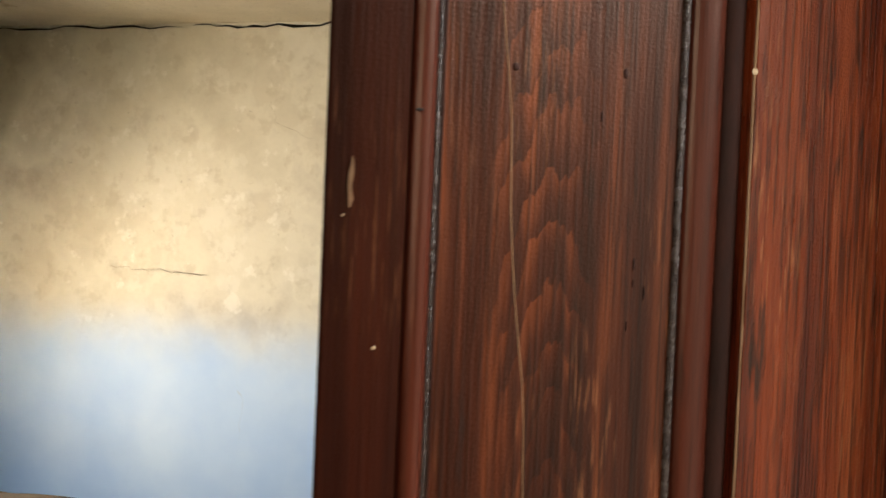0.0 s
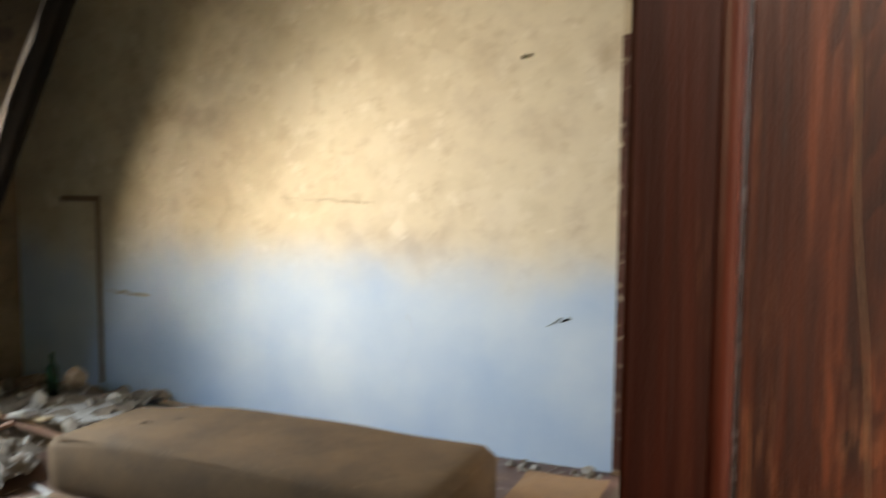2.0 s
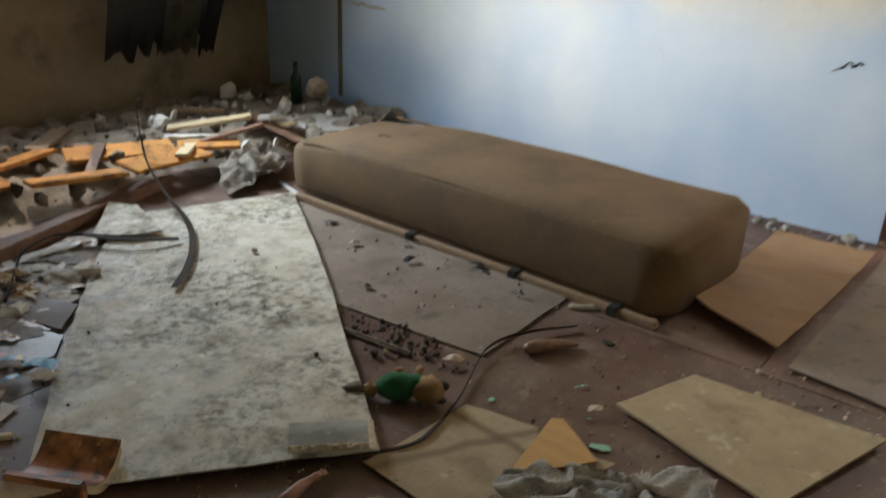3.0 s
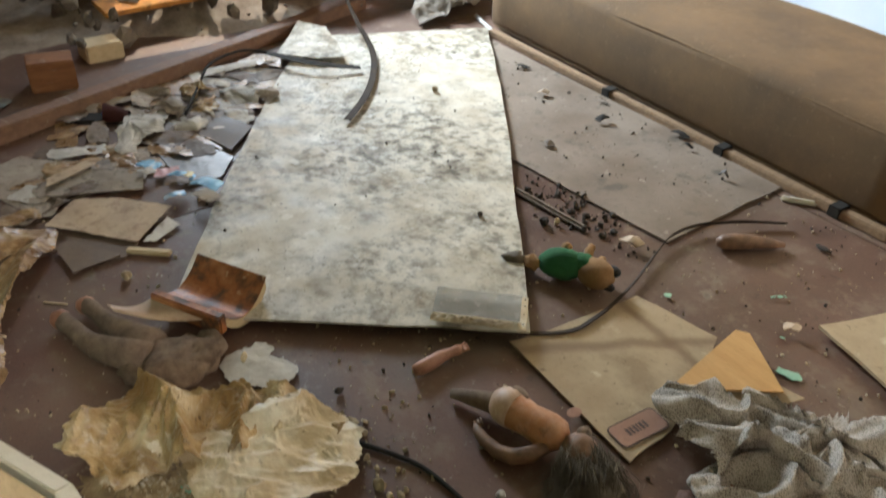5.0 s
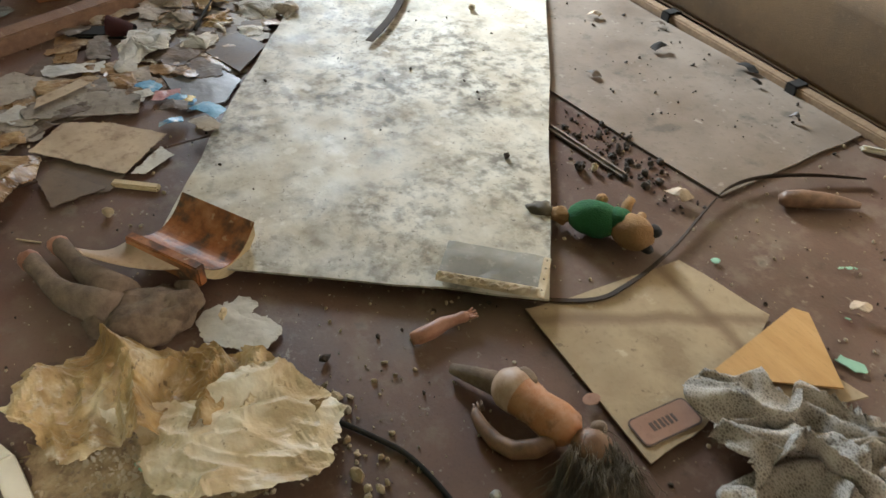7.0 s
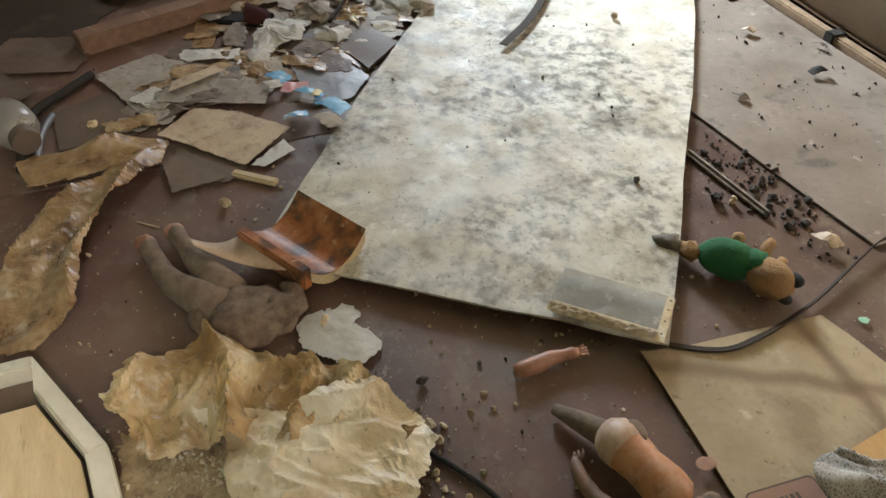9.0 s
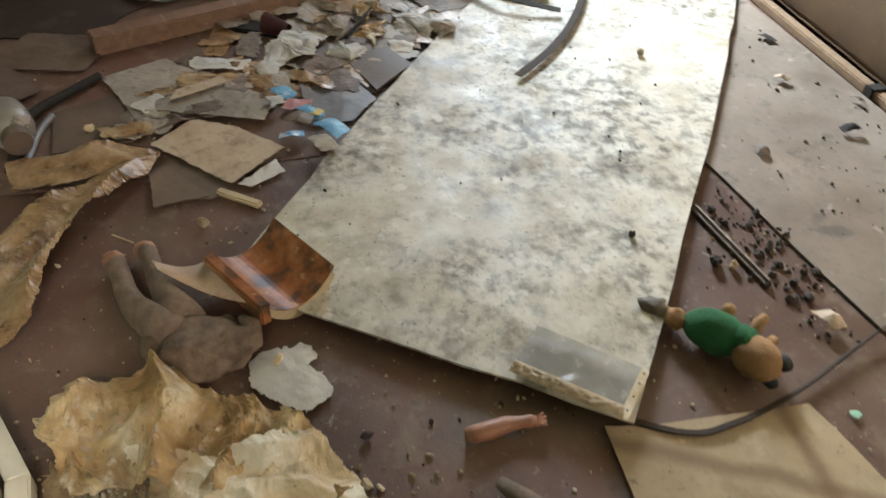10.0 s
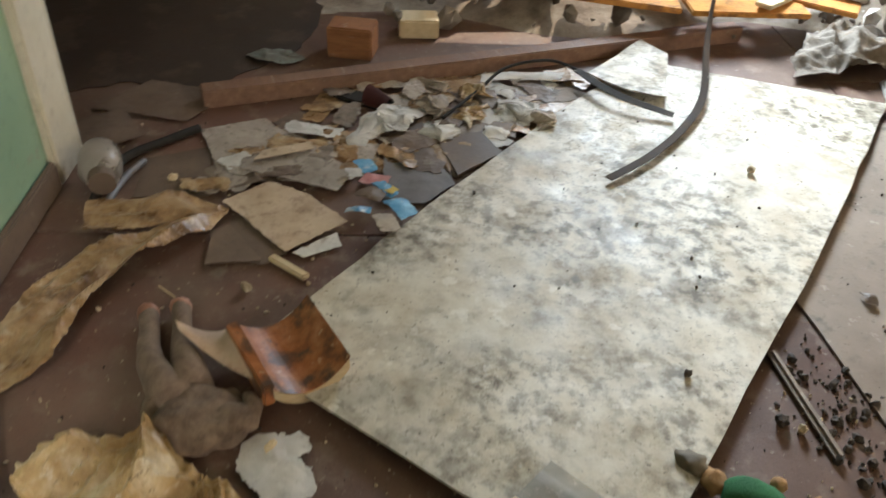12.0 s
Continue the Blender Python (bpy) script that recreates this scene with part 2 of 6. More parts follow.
M_WHITEPAINT = mat("flaking_white_paint", ((0.58, 0.52, 0.40), (0.72, 0.67, 0.55)), scale=6, rough=(0.4, 0.6), bump=0.4, bscale=35, spots=(0.33, 0.24, 0.14), spot_scale=8, spot_at=0.60)
M_BROWNWALL = mat("dark_brown_limewash", ((0.20, 0.15, 0.095), (0.33, 0.26, 0.17)), scale=2.2, rough=(0.85, 0.95), bump=0.4, bscale=30, spots=(0.09, 0.065, 0.04), spot_scale=2.4, spot_at=0.52, spot_soft=0.2, two=False)
# dark tone for the shade painted on the floor of the south-west corner
M_CORNERSHADE = mat("painted_corner_shade", ((0.026, 0.016, 0.010), (0.050, 0.031, 0.019)), scale=3, rough=(0.55, 0.8), bump=0.15, bscale=60, spots=(0.075, 0.05, 0.032), spot_scale=5, spot_at=0.55)
M_REDFRAME = mat("flaking_red_brown_paint", ((0.045, 0.015, 0.010), (0.085, 0.027, 0.017)), scale=9, rough=(0.4, 0.65), bump=0.5, bscale=40, spots=(0.62, 0.55, 0.42), spot_scale=22, spot_at=0.58)
M_PALEWALL = mat("pale_limewash", ((0.58, 0.53, 0.45), (0.72, 0.68, 0.60)), scale=2, rough=(0.85, 0.95), bump=0.3, bscale=30)
M_BRICK = mat("old_grey_buff_brick", ((0.21, 0.155, 0.105), (0.40, 0.32, 0.235)), scale=14, rough=(0.85, 0.95), bump=0.7, bscale=50, vary=0.25)
M_MORTAR = mat("crumbling_mortar", ((0.17, 0.145, 0.11), (0.25, 0.22, 0.17)), scale=20, rough=(0.9, 1), bump=0.8)
M_PLASTER = mat("loose_white_plaster", ((0.50, 0.47, 0.42), (0.68, 0.65, 0.60)), scale=12, rough=(0.85, 0.95), bump=0.5, bscale=50, spots=(0.3, 0.24, 0.18), vary=0.15)
M_SOOT = mat("charred_black_board", ((0.012, 0.010, 0.008), (0.035, 0.028, 0.022)), scale=7, rough=(0.8, 0.95), bump=0.6)
M_BURNT = mat("scorched_ceiling_board", ((0.055, 0.043, 0.028), (0.09, 0.072, 0.048)), scale=3, rough=(0.8, 0.95), bump=0.5, spots=(0.018, 0.014, 0.010), spot_scale=3.6, spot_at=0.50)
M_BLACK = mat("black_rubber", ((0.018, 0.016, 0.014), (0.04, 0.035, 0.03)), rough=(0.7, 0.9), bump=0.1, spec=0.2)
M_METAL = mat("scuffed_steel_tube", ((0.42, 0.41, 0.39), (0.62, 0.61, 0.58)), rough=(0.25, 0.5), metal=0.9, bump=0.1)


def door_mat(name, tones, spec, shine, relief, arches=0.0, streak=0.5, worn=0.4):
    """Dark red-brown varnished oak: long grain, cathedral arches, gloss that is broken by the pores."""
    m = bpy.data.materials.new(name)
    m.use_nodes = True
    n, l = m.node_tree.nodes, m.node_tree.links
    b = n["Principled BSDF"]
    tc = n.new("ShaderNodeTexCoord")

    def noise_at(scale, detail, offset=(0, 0, 0)):
        mp = n.new("ShaderNodeMapping")
        mp.inputs["Scale"].default_value, mp.inputs["Location"].default_value = scale, offset
        l.new(tc.outputs["Object"], mp.inputs[0])
        t = n.new("ShaderNodeTexNoise")
        t.inputs["Scale"].default_value, t.inputs["Detail"].default_value = 1.0, detail
        l.new(mp.outputs[0], t.inputs["Vector"])
        return t.outputs[0]

    def ramped(src, lo, hi, a=0.0, z=1.0):
        r = n.new("ShaderNodeMapRange")
        r.inputs[1].default_value, r.inputs[2].default_value, r.inputs[3].default_value, r.inputs[4].default_value = lo, hi, a, z
        l.new(src, r.inputs[0])
        return r.outputs[0]

    def calc(op, x, y):
        c = n.new("ShaderNodeMath")
        c.operation = op
        for k, v in enumerate((x, y)):
            if isinstance(v, float):
                c.inputs[k].default_value = v
            else:
                l.new(v, c.inputs[k])
        return c.outputs[0]

    def mixed(under, over, fac):
        mx = n.new("ShaderNodeMix")
        mx.data_type = "RGBA"
        l.new(fac, mx.inputs[0])
        l.new(under, mx.inputs[6])
        mx.inputs[7].default_value = (*over, 1)
        return mx.outputs[2]
    broad = noise_at((16, 16, 1.6), 5)
    band = noise_at((75, 75, 1.8), 4, (5, 2, 1))
    pore = noise_at((330, 330, 11), 4)
    fleck = noise_at((460, 460, 24), 3, (3, 1, 7))
    tone = calc("ADD", calc("MULTIPLY", broad, 0.55), calc("MULTIPLY", band, 0.45))
    if arches:
        mp = n.new("ShaderNodeMapping")
        mp.inputs["Scale"].default_value, mp.inputs["Location"].default_value = (4.6, 0.2, 1.0), (-0.172 * 4.6, 0, -1.33)
        l.new(tc.outputs["Object"], mp.inputs[0])
        wave = n.new("ShaderNodeTexWave")
        wave.wave_type, wave.rings_direction, wave.wave_profile = "RINGS", "SPHERICAL", "SAW"
        wave.inputs["Scale"].default_value, wave.inputs["Distortion"].default_value = 7.5, 7.0
        wave.inputs["Detail"].default_value, wave.inputs["Detail Scale"].default_value = 3.0, 1.6
        l.new(mp.outputs[0], wave.inputs["Vector"])
        # the arches keep to the heart of the panel and fade into straight grain beside it
        axis = n.new("ShaderNodeSeparateXYZ")
        l.new(tc.outputs["Object"], axis.inputs[0])
        heart = calc("ABSOLUTE", calc("SUBTRACT", calc("ADD", axis.outputs[0], calc("MULTIPLY", broad, 0.08)), 0.205), 0.0)
        heart = calc("MULTIPLY", ramped(heart, 0.012, 0.055, 0.15 * arches, 0.0), ramped(noise_at((9, 9, 3), 3, (2, 7, 5)), 0.35, 0.60, 0.35, 1.0))
        tone = calc("ADD", tone, calc("MULTIPLY", heart, calc("SUBTRACT", wave.outputs["Fac"], 0.6)))
    ramp = n.new("ShaderNodeValToRGB")
    els = ramp.color_ramp.elements
    els[0].position, els[0].color = 0.36, (*tones[0], 1)
    els[1].position, els[1].color = 0.64, (*tones[2], 1)
    els.new(0.50).color = (*tones[1], 1)
    l.new(tone, ramp.inputs[0])
    out = mixed(ramp.outputs[0], (0.010, 0.003, 0.002), ramped(pore, 0.50, 0.62, 0.0, streak))
    # patches where the varnish is worn through to paler, scratched wood
    patch = ramped(noise_at((22, 22, 5), 4, (1, 9, 4)), 0.50, 0.66)
    out = mixed(out, (0.42, 0.17, 0.07), calc("MULTIPLY", ramped(fleck, 0.56, 0.68, 0.0, worn), patch))
    out = mixed(out, (0.012, 0.006, 0.005), calc("MULTIPLY", ramped(noise_at((150, 150, 14), 6, (8, 3, 2)), 0.58, 0.66, 0.0, 0.8), ramped(noise_at((11, 11, 4), 3, (4, 4, 9)), 0.48, 0.62)))
    l.new(out, b.inputs["Base Color"])
    b.inputs["Specular IOR Level"].default_value = spec
    b.inputs["Specular Tint"].default_value = (1.0, 0.80, 0.62, 1)
    l.new(ramped(broad, 0.3, 0.7, *shine), b.inputs["Roughness"])
    bp = n.new("ShaderNodeBump")
    bp.inputs["Strength"].default_value, bp.inputs["Distance"].default_value = relief, 0.0016
    peel = n.new("ShaderNodeTexNoise")
    peel.inputs["Scale"].default_value, peel.inputs["Detail"].default_value = 420, 2
    l.new(tc.outputs["Object"], peel.inputs["Vector"])
    l.new(calc("ADD", pore, calc("MULTIPLY", peel.outputs[0], 0.45)), bp.inputs["Height"])
    l.new(bp.outputs[0], b.inputs["Normal"])
    return m


M_DOOR = door_mat("varnished_red_brown_oak", ((0.010, 0.0020, 0.0012), (0.045, 0.0090, 0.0030), (0.145, 0.036, 0.0105)), 0.30, (0.26, 0.40), 0.55, 1.0, 0.65, 0.5)
# part of the light from the right is put into these stile tones
M_STILE_SHADE = door_mat("shaded_glossy_stile", ((0.008, 0.0018, 0.0012), (0.018, 0.0036, 0.0018), (0.036, 0.0072, 0.0032)), 0.22, (0.26, 0.36), 0.3, 0.0, 0.25, 0.2)
M_REDSTILE_LIT = door_mat("lit_worn_red_stile", ((0.070, 0.0095, 0.004), (0.20, 0.035, 0.0095), (0.33, 0.074, 0.022)), 0.5, (0.22, 0.36), 1.0, 0.0, 0.6, 0.6)
M_DOOREDGE = door_mat("red_varnished_moulding", ((0.028, 0.005, 0.003), (0.060, 0.012, 0.006), (0.09, 0.020, 0.010)), 0.32, (0.24, 0.38), 0.3, 0.0, 0.3, 0.2)
# near-black tone that paints the shade of gaps and recesses
M_GROOVE = mat("shade_dark_groove", ((0.014, 0.007, 0.005), (0.040, 0.014, 0.009)), scale=12, stretch=(4, 4, 1), rough=(0.4, 0.6), bump=0.2, bscale=200, spec=0.10)
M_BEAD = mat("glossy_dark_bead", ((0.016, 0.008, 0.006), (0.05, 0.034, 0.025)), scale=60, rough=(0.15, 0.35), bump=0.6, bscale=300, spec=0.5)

# ---- builders
rng = random.Random(7)


def link(name, bm, material, parent=None, label="", smooth=False):
    me = bpy.data.meshes.new(name)
    bmesh.ops.recalc_face_normals(bm, faces=bm.faces)
    bm.to_mesh(me)
    bm.free()
    me.materials.append(material)
    if smooth:
        me.shade_smooth()
    ob = new(name, me)
    if parent:
        ob.parent = parent
    if label:
        ob["label"] = label
    return ob


def part(name, bm, material, parent, label="", smooth=False):
    return link(name, bm, material, parent, label, smooth)


def thing(name, m, label, category, group="", kind=""):
    ob = new(name)
    ob.empty_display_size = 0.05
    ob.matrix_world = m
    return tagged(ob, label, category, group, kind)


def box(bm, lo, hi, bevel=0.0, m=None):
    vs = [bm.verts.new(((lo, hi)[i & 1][0], (lo, hi)[i >> 1 & 1][1], (lo, hi)[i >> 2 & 1][2])) for i in range(8)]
    fs = [bm.faces.new([vs[i] for i in q]) for q in ((0, 2, 3, 1), (4, 5, 7, 6), (0, 1, 5, 4), (2, 6, 7, 3), (0, 4, 6, 2), (1, 3, 7, 5))]
    if bevel:
        es = list({e for f in fs for e in f.edges})
        out = bmesh.ops.bevel(bm, geom=es, offset=bevel, segments=2, affect="EDGES", clamp_overlap=True)
        vs = list({v for f in out["faces"] for v in f.verts} | {v for v in vs if v.is_valid})
    if m is not None:
        bmesh.ops.transform(bm, matrix=m, verts=[v for v in vs if v.is_valid])
    return bm


def boxed(lo, hi, bevel=0.0):
    return box(bmesh.new(), lo, hi, bevel)


def structure(name, bm, material, label, category):
    return tagged(link(name, bm, material), label, category, kind="structure")


def tube(bm, pts, r, sides=8, taper=None, caps=True):
    """A round bar through points; taper gives the radius at each point."""
    pts = [Vector(p) for p in pts]
    rings = []
    for i, p in enumerate(pts):
        d = (pts[min(i + 1, len(pts) - 1)] - pts[max(i - 1, 0)]).normalized()
        side = d.cross(Vector((0, 0, 1)))
        side = side.normalized() if side.length > 1e-3 else Vector((1, 0, 0))
        up = side.cross(d)
        rad = taper[i] if taper else r
        rings.append([bm.verts.new(p + rad * (math.cos(2 * math.pi * k / sides) * side + math.sin(2 * math.pi * k / sides) * up)) for k in range(sides)])
    for a, b in zip(rings, rings[1:]):
        for k in range(sides):
            bm.faces.new((a[k], a[(k + 1) % sides], b[(k + 1) % sides], b[k]))
    if caps:
        bm.faces.new(rings[0][::-1])
        bm.faces.new(rings[-1])
    return bm


def smooth_line(pts, steps=6):
    """Catmull-Rom through points."""
    pts = [Vector(p) for p in pts]
    out = []
    for i in range(len(pts) - 1):
        p0, p1, p2, p3 = pts[max(i - 1, 0)], pts[i], pts[i + 1], pts[min(i + 2, len(pts) - 1)]
        for k in range(steps):
            t = k / steps
            out.append(0.5 * (2 * p1 + (p2 - p0) * t + (2 * p0 - 5 * p1 + 4 * p2 - p3) * t * t + (3 * p1 - p0 - 3 * p2 + p3) * t ** 3))
    return out + [pts[-1]]


def slab(corners, thick, z=0.0, ragged=0.0, cuts=5, lift=None, seed=0):
    """A flat sheet with the given outline (x, y), its edges slightly ragged, its top lifted by lift(x, y)."""
    r = random.Random(seed)
    line = []
    k = len(corners)
    for i in range(k):
        a, b = Vector((*corners[i], 0)), Vector((*corners[(i + 1) % k], 0))
        for j in range(cuts):
            p = a.lerp(b, j / cuts)
            if ragged and j:
                p += Vector((r.uniform(-ragged, ragged), r.uniform(-ragged, ragged), 0))
            line.append(p)
    bm = bmesh.new()
    f = bm.faces.new([bm.verts.new(p) for p in line])
    if f.normal.z < 0 or f.calc_area() and (f.normal_update() or f.normal.z < 0):
        f.normal_flip()
    if lift:
        bmesh.ops.triangulate(bm, faces=bm.faces[:])
        bmesh.ops.subdivide_edges(bm, edges=bm.edges[:], cuts=2, use_grid_fill=True)
        bmesh.ops.triangulate(bm, faces=bm.faces[:])
    out = bmesh.ops.extrude_face_region(bm, geom=bm.faces[:])
    for v in out["geom"]:
        if isinstance(v, bmesh.types.BMVert):
            v.co.z += thick
    for v in bm.verts:
        v.co.z += z + (lift(v.co.x, v.co.y) if lift else 0.0)
    return bm


# ---- the shell of the room
T = 0.16
ROOM_E, SOUTH = 1.05, -3.69
DOOR_W = 0.84       # doorway in the north wall, from x = 0
bm = boxed((WX, 0, 0), (0, T, H + 0.05))
structure("wall_north", bm, M_DADO, "cream limewashed wall with a pale blue dado", "wall")
bm = boxed((0, 0.0, 2.10), (DOOR_W, T, H + 0.05))
structure("wall_over_doorway", bm, M_WALL, "cracked cream plaster above the doorway", "wall")
bm = boxed((DOOR_W, 0, 0), (ROOM_E, T, H + 0.05))
structure("wall_north_east", bm, M_DADO, "cream limewashed wall beside the doorway", "wall")
# unseen wall; its opening is added for the fill lamps
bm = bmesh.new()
box(bm, (ROOM_E, SOUTH - T, 0), (ROOM_E + T, T, FILL_OPEN[2]))
box(bm, (ROOM_E, SOUTH - T, FILL_OPEN[3]), (ROOM_E + T, T, H + 0.05))
box(bm, (ROOM_E, SOUTH - T, FILL_OPEN[2]), (ROOM_E + T, FILL_OPEN[0], FILL_OPEN[3]))
box(bm, (ROOM_E, FILL_OPEN[1], FILL_OPEN[2]), (ROOM_E + T, T, FILL_OPEN[3]))
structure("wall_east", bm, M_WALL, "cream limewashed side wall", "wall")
bm = bmesh.new()
y0, y1, z0, z1 = WIN
box(bm, (WX - 0.3, SOUTH - T, -0.05), (WX, T, z0))
box(bm, (WX - 0.3, SOUTH - T, z1), (WX, T, H + 0.05))
box(bm, (WX - 0.3, SOUTH - T, z0), (WX, y0, z1))
box(bm, (WX - 0.3, y1, z0), (WX, T, z1))
# darker and browner than the other limewashed walls
structure("wall_west", bm, M_BROWNWALL, "stained limewashed wall with a window opening", "wall")
# south wall: opening into a dark side room, and the doorway one comes in by
ENTRY = (0.14, 1.02)
SIDE_OPEN = (-3.2, -1.90)
bm = bmesh.new()
box(bm, (SIDE_OPEN[1], SOUTH - T, 0), (ENTRY[0], SOUTH, H + 0.05))
structure("wall_south", bm, M_GREEN, "wall with worn pale green oil paint", "wall")
bm = bmesh.new()
box(bm, (WX, SOUTH - T, 0), (SIDE_OPEN[0], SOUTH, H + 0.05))
box(bm, (SIDE_OPEN[0], SOUTH - T, 2.1), (SIDE_OPEN[1], SOUTH, H + 0.05))
box(bm, (ENTRY[0], SOUTH - T, 2.08), (ENTRY[1], SOUTH, H + 0.05))
box(bm, (ENTRY[1], SOUTH - T, 0), (ROOM_E, SOUTH, H + 0.05))
structure("wall_south_rest", bm, M_WALL, "stained cream limewashed wall", "wall")
structure("ceiling", boxed((WX - 0.2, -5.9, H), (ROOM_E + 0.2, 3.2, H + 0.08)), M_CEIL, "cracked stained plaster ceiling", "ceiling")
structure("subfloor", boxed((WX - 0.4, -6.1, -0.12), (ROOM_E + 0.8, 3.4, -0.012)), M_DUST, "earth under the floor boards", "floor")
# corridor, side room and the room beyond the doorway
bm = bmesh.new()
box(bm, (WX - 0.2, -6.0, 0), (ROOM_E + T, -5.85, H))
box(bm, (ROOM_E, -5.85, 0), (ROOM_E + T, SOUTH - T, H))
box(bm, (-1.75, -5.85, 0), (-1.6, SOUTH - T, H))
box(bm, (WX - 0.2, -5.85, 0), (WX, SOUTH - T, H))
structure("wall_corridor", bm, M_WALL, "plain limewashed corridor walls", "wall")
bm = bmesh.new()
box(bm, (-1.2, 1.62, 0), (2.6, 1.8, H))
box(bm, (-1.25, T, 0), (-1.1, 1.62, H))
box(bm, (2.45, T, 0), (2.6, 1.62, H))
structure("wall_back_room", bm, M_PALEWALL, "pale limewashed wall of the room beyond", "wall")
# lower outdoor ground and a pale facade across the yard
structure("ground", boxed((-60, -60, -0.6), (WX - 0.31, 60, -0.5)), M_DUST, "dry earth of the yard outside the window", "ground")


def window(y0, y1, z0, z1):
    root = thing("window_1", Matrix.Translation((WX - 0.16, (y0 + y1) / 2, z0)), "old white wooden window without glass", "window", kind="structure")
    w, h = y1 - y0, z1 - z0
    bm = bmesh.new()
    for a, b in (((-0.04, -w / 2, 0), (0.04, -w / 2 + 0.07, h)), ((-0.04, w / 2 - 0.07, 0), (0.04, w / 2, h)), ((-0.04, -w / 2 + 0.07, h - 0.07), (0.04, w / 2 - 0.07, h)), ((-0.04, -w / 2 + 0.07, 0), (0.04, w / 2 - 0.07, 0.07))):
        box(bm, a, b, 0.006)
    part("window_frame", bm, M_WHITEPAINT, root)
    bm = bmesh.new()
    box(bm, (-0.03, 0.28, 0.07), (0.03, 0.34, h - 0.07), 0.006)
    part("mullion", bm, M_WHITEPAINT, root)
    bm = boxed((0.03, -w / 2 - 0.05, -0.03), (0.24, w / 2 + 0.05, 0.012), 0.008)
    part("window_sill", bm, M_WHITEPAINT, root)


window(*WIN)

# red-brown frame of the doorway in the north wall
root = thing("door_frame", Matrix.Identity(4), "red-brown painted door frame with flaking paint", "door frame", kind="structure")
part("jamb", boxed((-0.002, -0.012, 0), (0.055, T + 0.01, 2.05), 0.004), M_REDFRAME, root)
part("jamb", boxed((DOOR_W - 0.055, -0.012, 0), (DOOR_W + 0.002, T + 0.01, 2.05), 0.004), M_REDFRAME, root)
part("head", boxed((-0.002, -0.012, 2.05), (DOOR_W + 0.002, T + 0.01, 2.105), 0.004), M_REDFRAME, root)


def blob_at(c, r):
    bm = bmesh.new()
    out = bmesh.ops.create_icosphere(bm, subdivisions=2, radius=1.0)
    for v in out["verts"]:
        v.co = Vector(c) + Vector((v.co.x * r[0], v.co.y * r[1], v.co.z * r[2]))
    return bm


def panel_door(width, height, thick):
    """A leaf with stiles, rails and a long panel; x runs from the free edge to the hinge, -y is the face one sees."""
    root = thing("door", Matrix.Translation((0.596, -3.396, 0.012)) @ Matrix.Rotation(radians(33.15), 4, "Z") @ Matrix.Translation((0, thick / 2, 0)), "dark red-brown varnished panel door standing half open", "door", kind="structure")
    sa, sb = 0.053, 0.328
    rails = [(0.0, 0.20), (height - 0.13, height)]
    z0, z1 = rails[0][1], rails[1][0]
    bm = bmesh.new()
    rim = [(0.0, -thick / 2 + 0.002), (0.002, -thick / 2), (sa, -thick / 2), (sa, thick / 2), (0.034, thick / 2), (0.003, -thick / 2 + 0.006)]
    f = bm.faces.new([bm.verts.new((x, y, 0)) for x, y in rim])
    for g in bmesh.ops.extrude_face_region(bm, geom=[f])["geom"]:
        if isinstance(g, bmesh.types.BMVert):
            g.co.z = height
    # shaded tone on the lock stile, lit tone on the hinge stile below
    part("stile", bm, M_STILE_SHADE, root, "glossy lock stile darkened as the shaded side")
    part("stile", boxed((sb, -thick / 2, 0), (width, thick / 2, height), 0.003), M_REDSTILE_LIT, root, "worn red hinge stile lightened as the lit side")
    for a, b in rails:
        part("rail", boxed((sa, -thick / 2, a), (sb, thick / 2, b), 0.003), M_DOOR, root)
    part("door_panel", boxed((sa, -thick / 2 + 0.012, z0), (sb, thick / 2 - 0.012, z1)), M_DOOR, root)
    face = -thick / 2 + 0.012
    # the hollow moulding's dark colour holds the shadow of the gap
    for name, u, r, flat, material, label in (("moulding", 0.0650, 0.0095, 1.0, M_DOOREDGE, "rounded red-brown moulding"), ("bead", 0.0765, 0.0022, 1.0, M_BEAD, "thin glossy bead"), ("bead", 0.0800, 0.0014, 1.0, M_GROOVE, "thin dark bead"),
                                              ("bead", 0.2725, 0.0034, 1.0, M_BEAD, "glossy dark bead"), ("moulding", 0.2925, 0.0160, 0.45, M_DOOREDGE, "flat red-brown moulding"), ("moulding", 0.3175, 0.0095, 0.7, M_GROOVE, "hollow moulding coloured dark as a shadow gap")):
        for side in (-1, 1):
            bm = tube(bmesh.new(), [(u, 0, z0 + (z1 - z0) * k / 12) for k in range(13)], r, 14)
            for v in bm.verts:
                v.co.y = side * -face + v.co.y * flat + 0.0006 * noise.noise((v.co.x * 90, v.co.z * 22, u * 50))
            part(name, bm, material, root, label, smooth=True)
    for zz, d in ((z0, 1), (z1, -1)):
        for side in (-1, 1):
            part("moulding", tube(bmesh.new(), [(sa, side * -face, zz + d * 0.010), (sb, side * -face, zz + d * 0.010)], 0.0095, 12), M_DOOREDGE, root, smooth=True)
    # the worn pale arris of the hinge stile
    bm = tube(bmesh.new(), [(sb + 0.0012 + 0.0008 * noise.noise((k * 0.7, 1, 2)), -thick / 2 + 0.0006, 0.3 + 0.05 * k) for k in range(33)], 0.0011, 6)
    part("worn_arris", bm, M_TANPLY, root, "pale worn edge")
    # a chipped patch, a long pale check in the panel, knots and worm holes
    bm = bmesh.new()
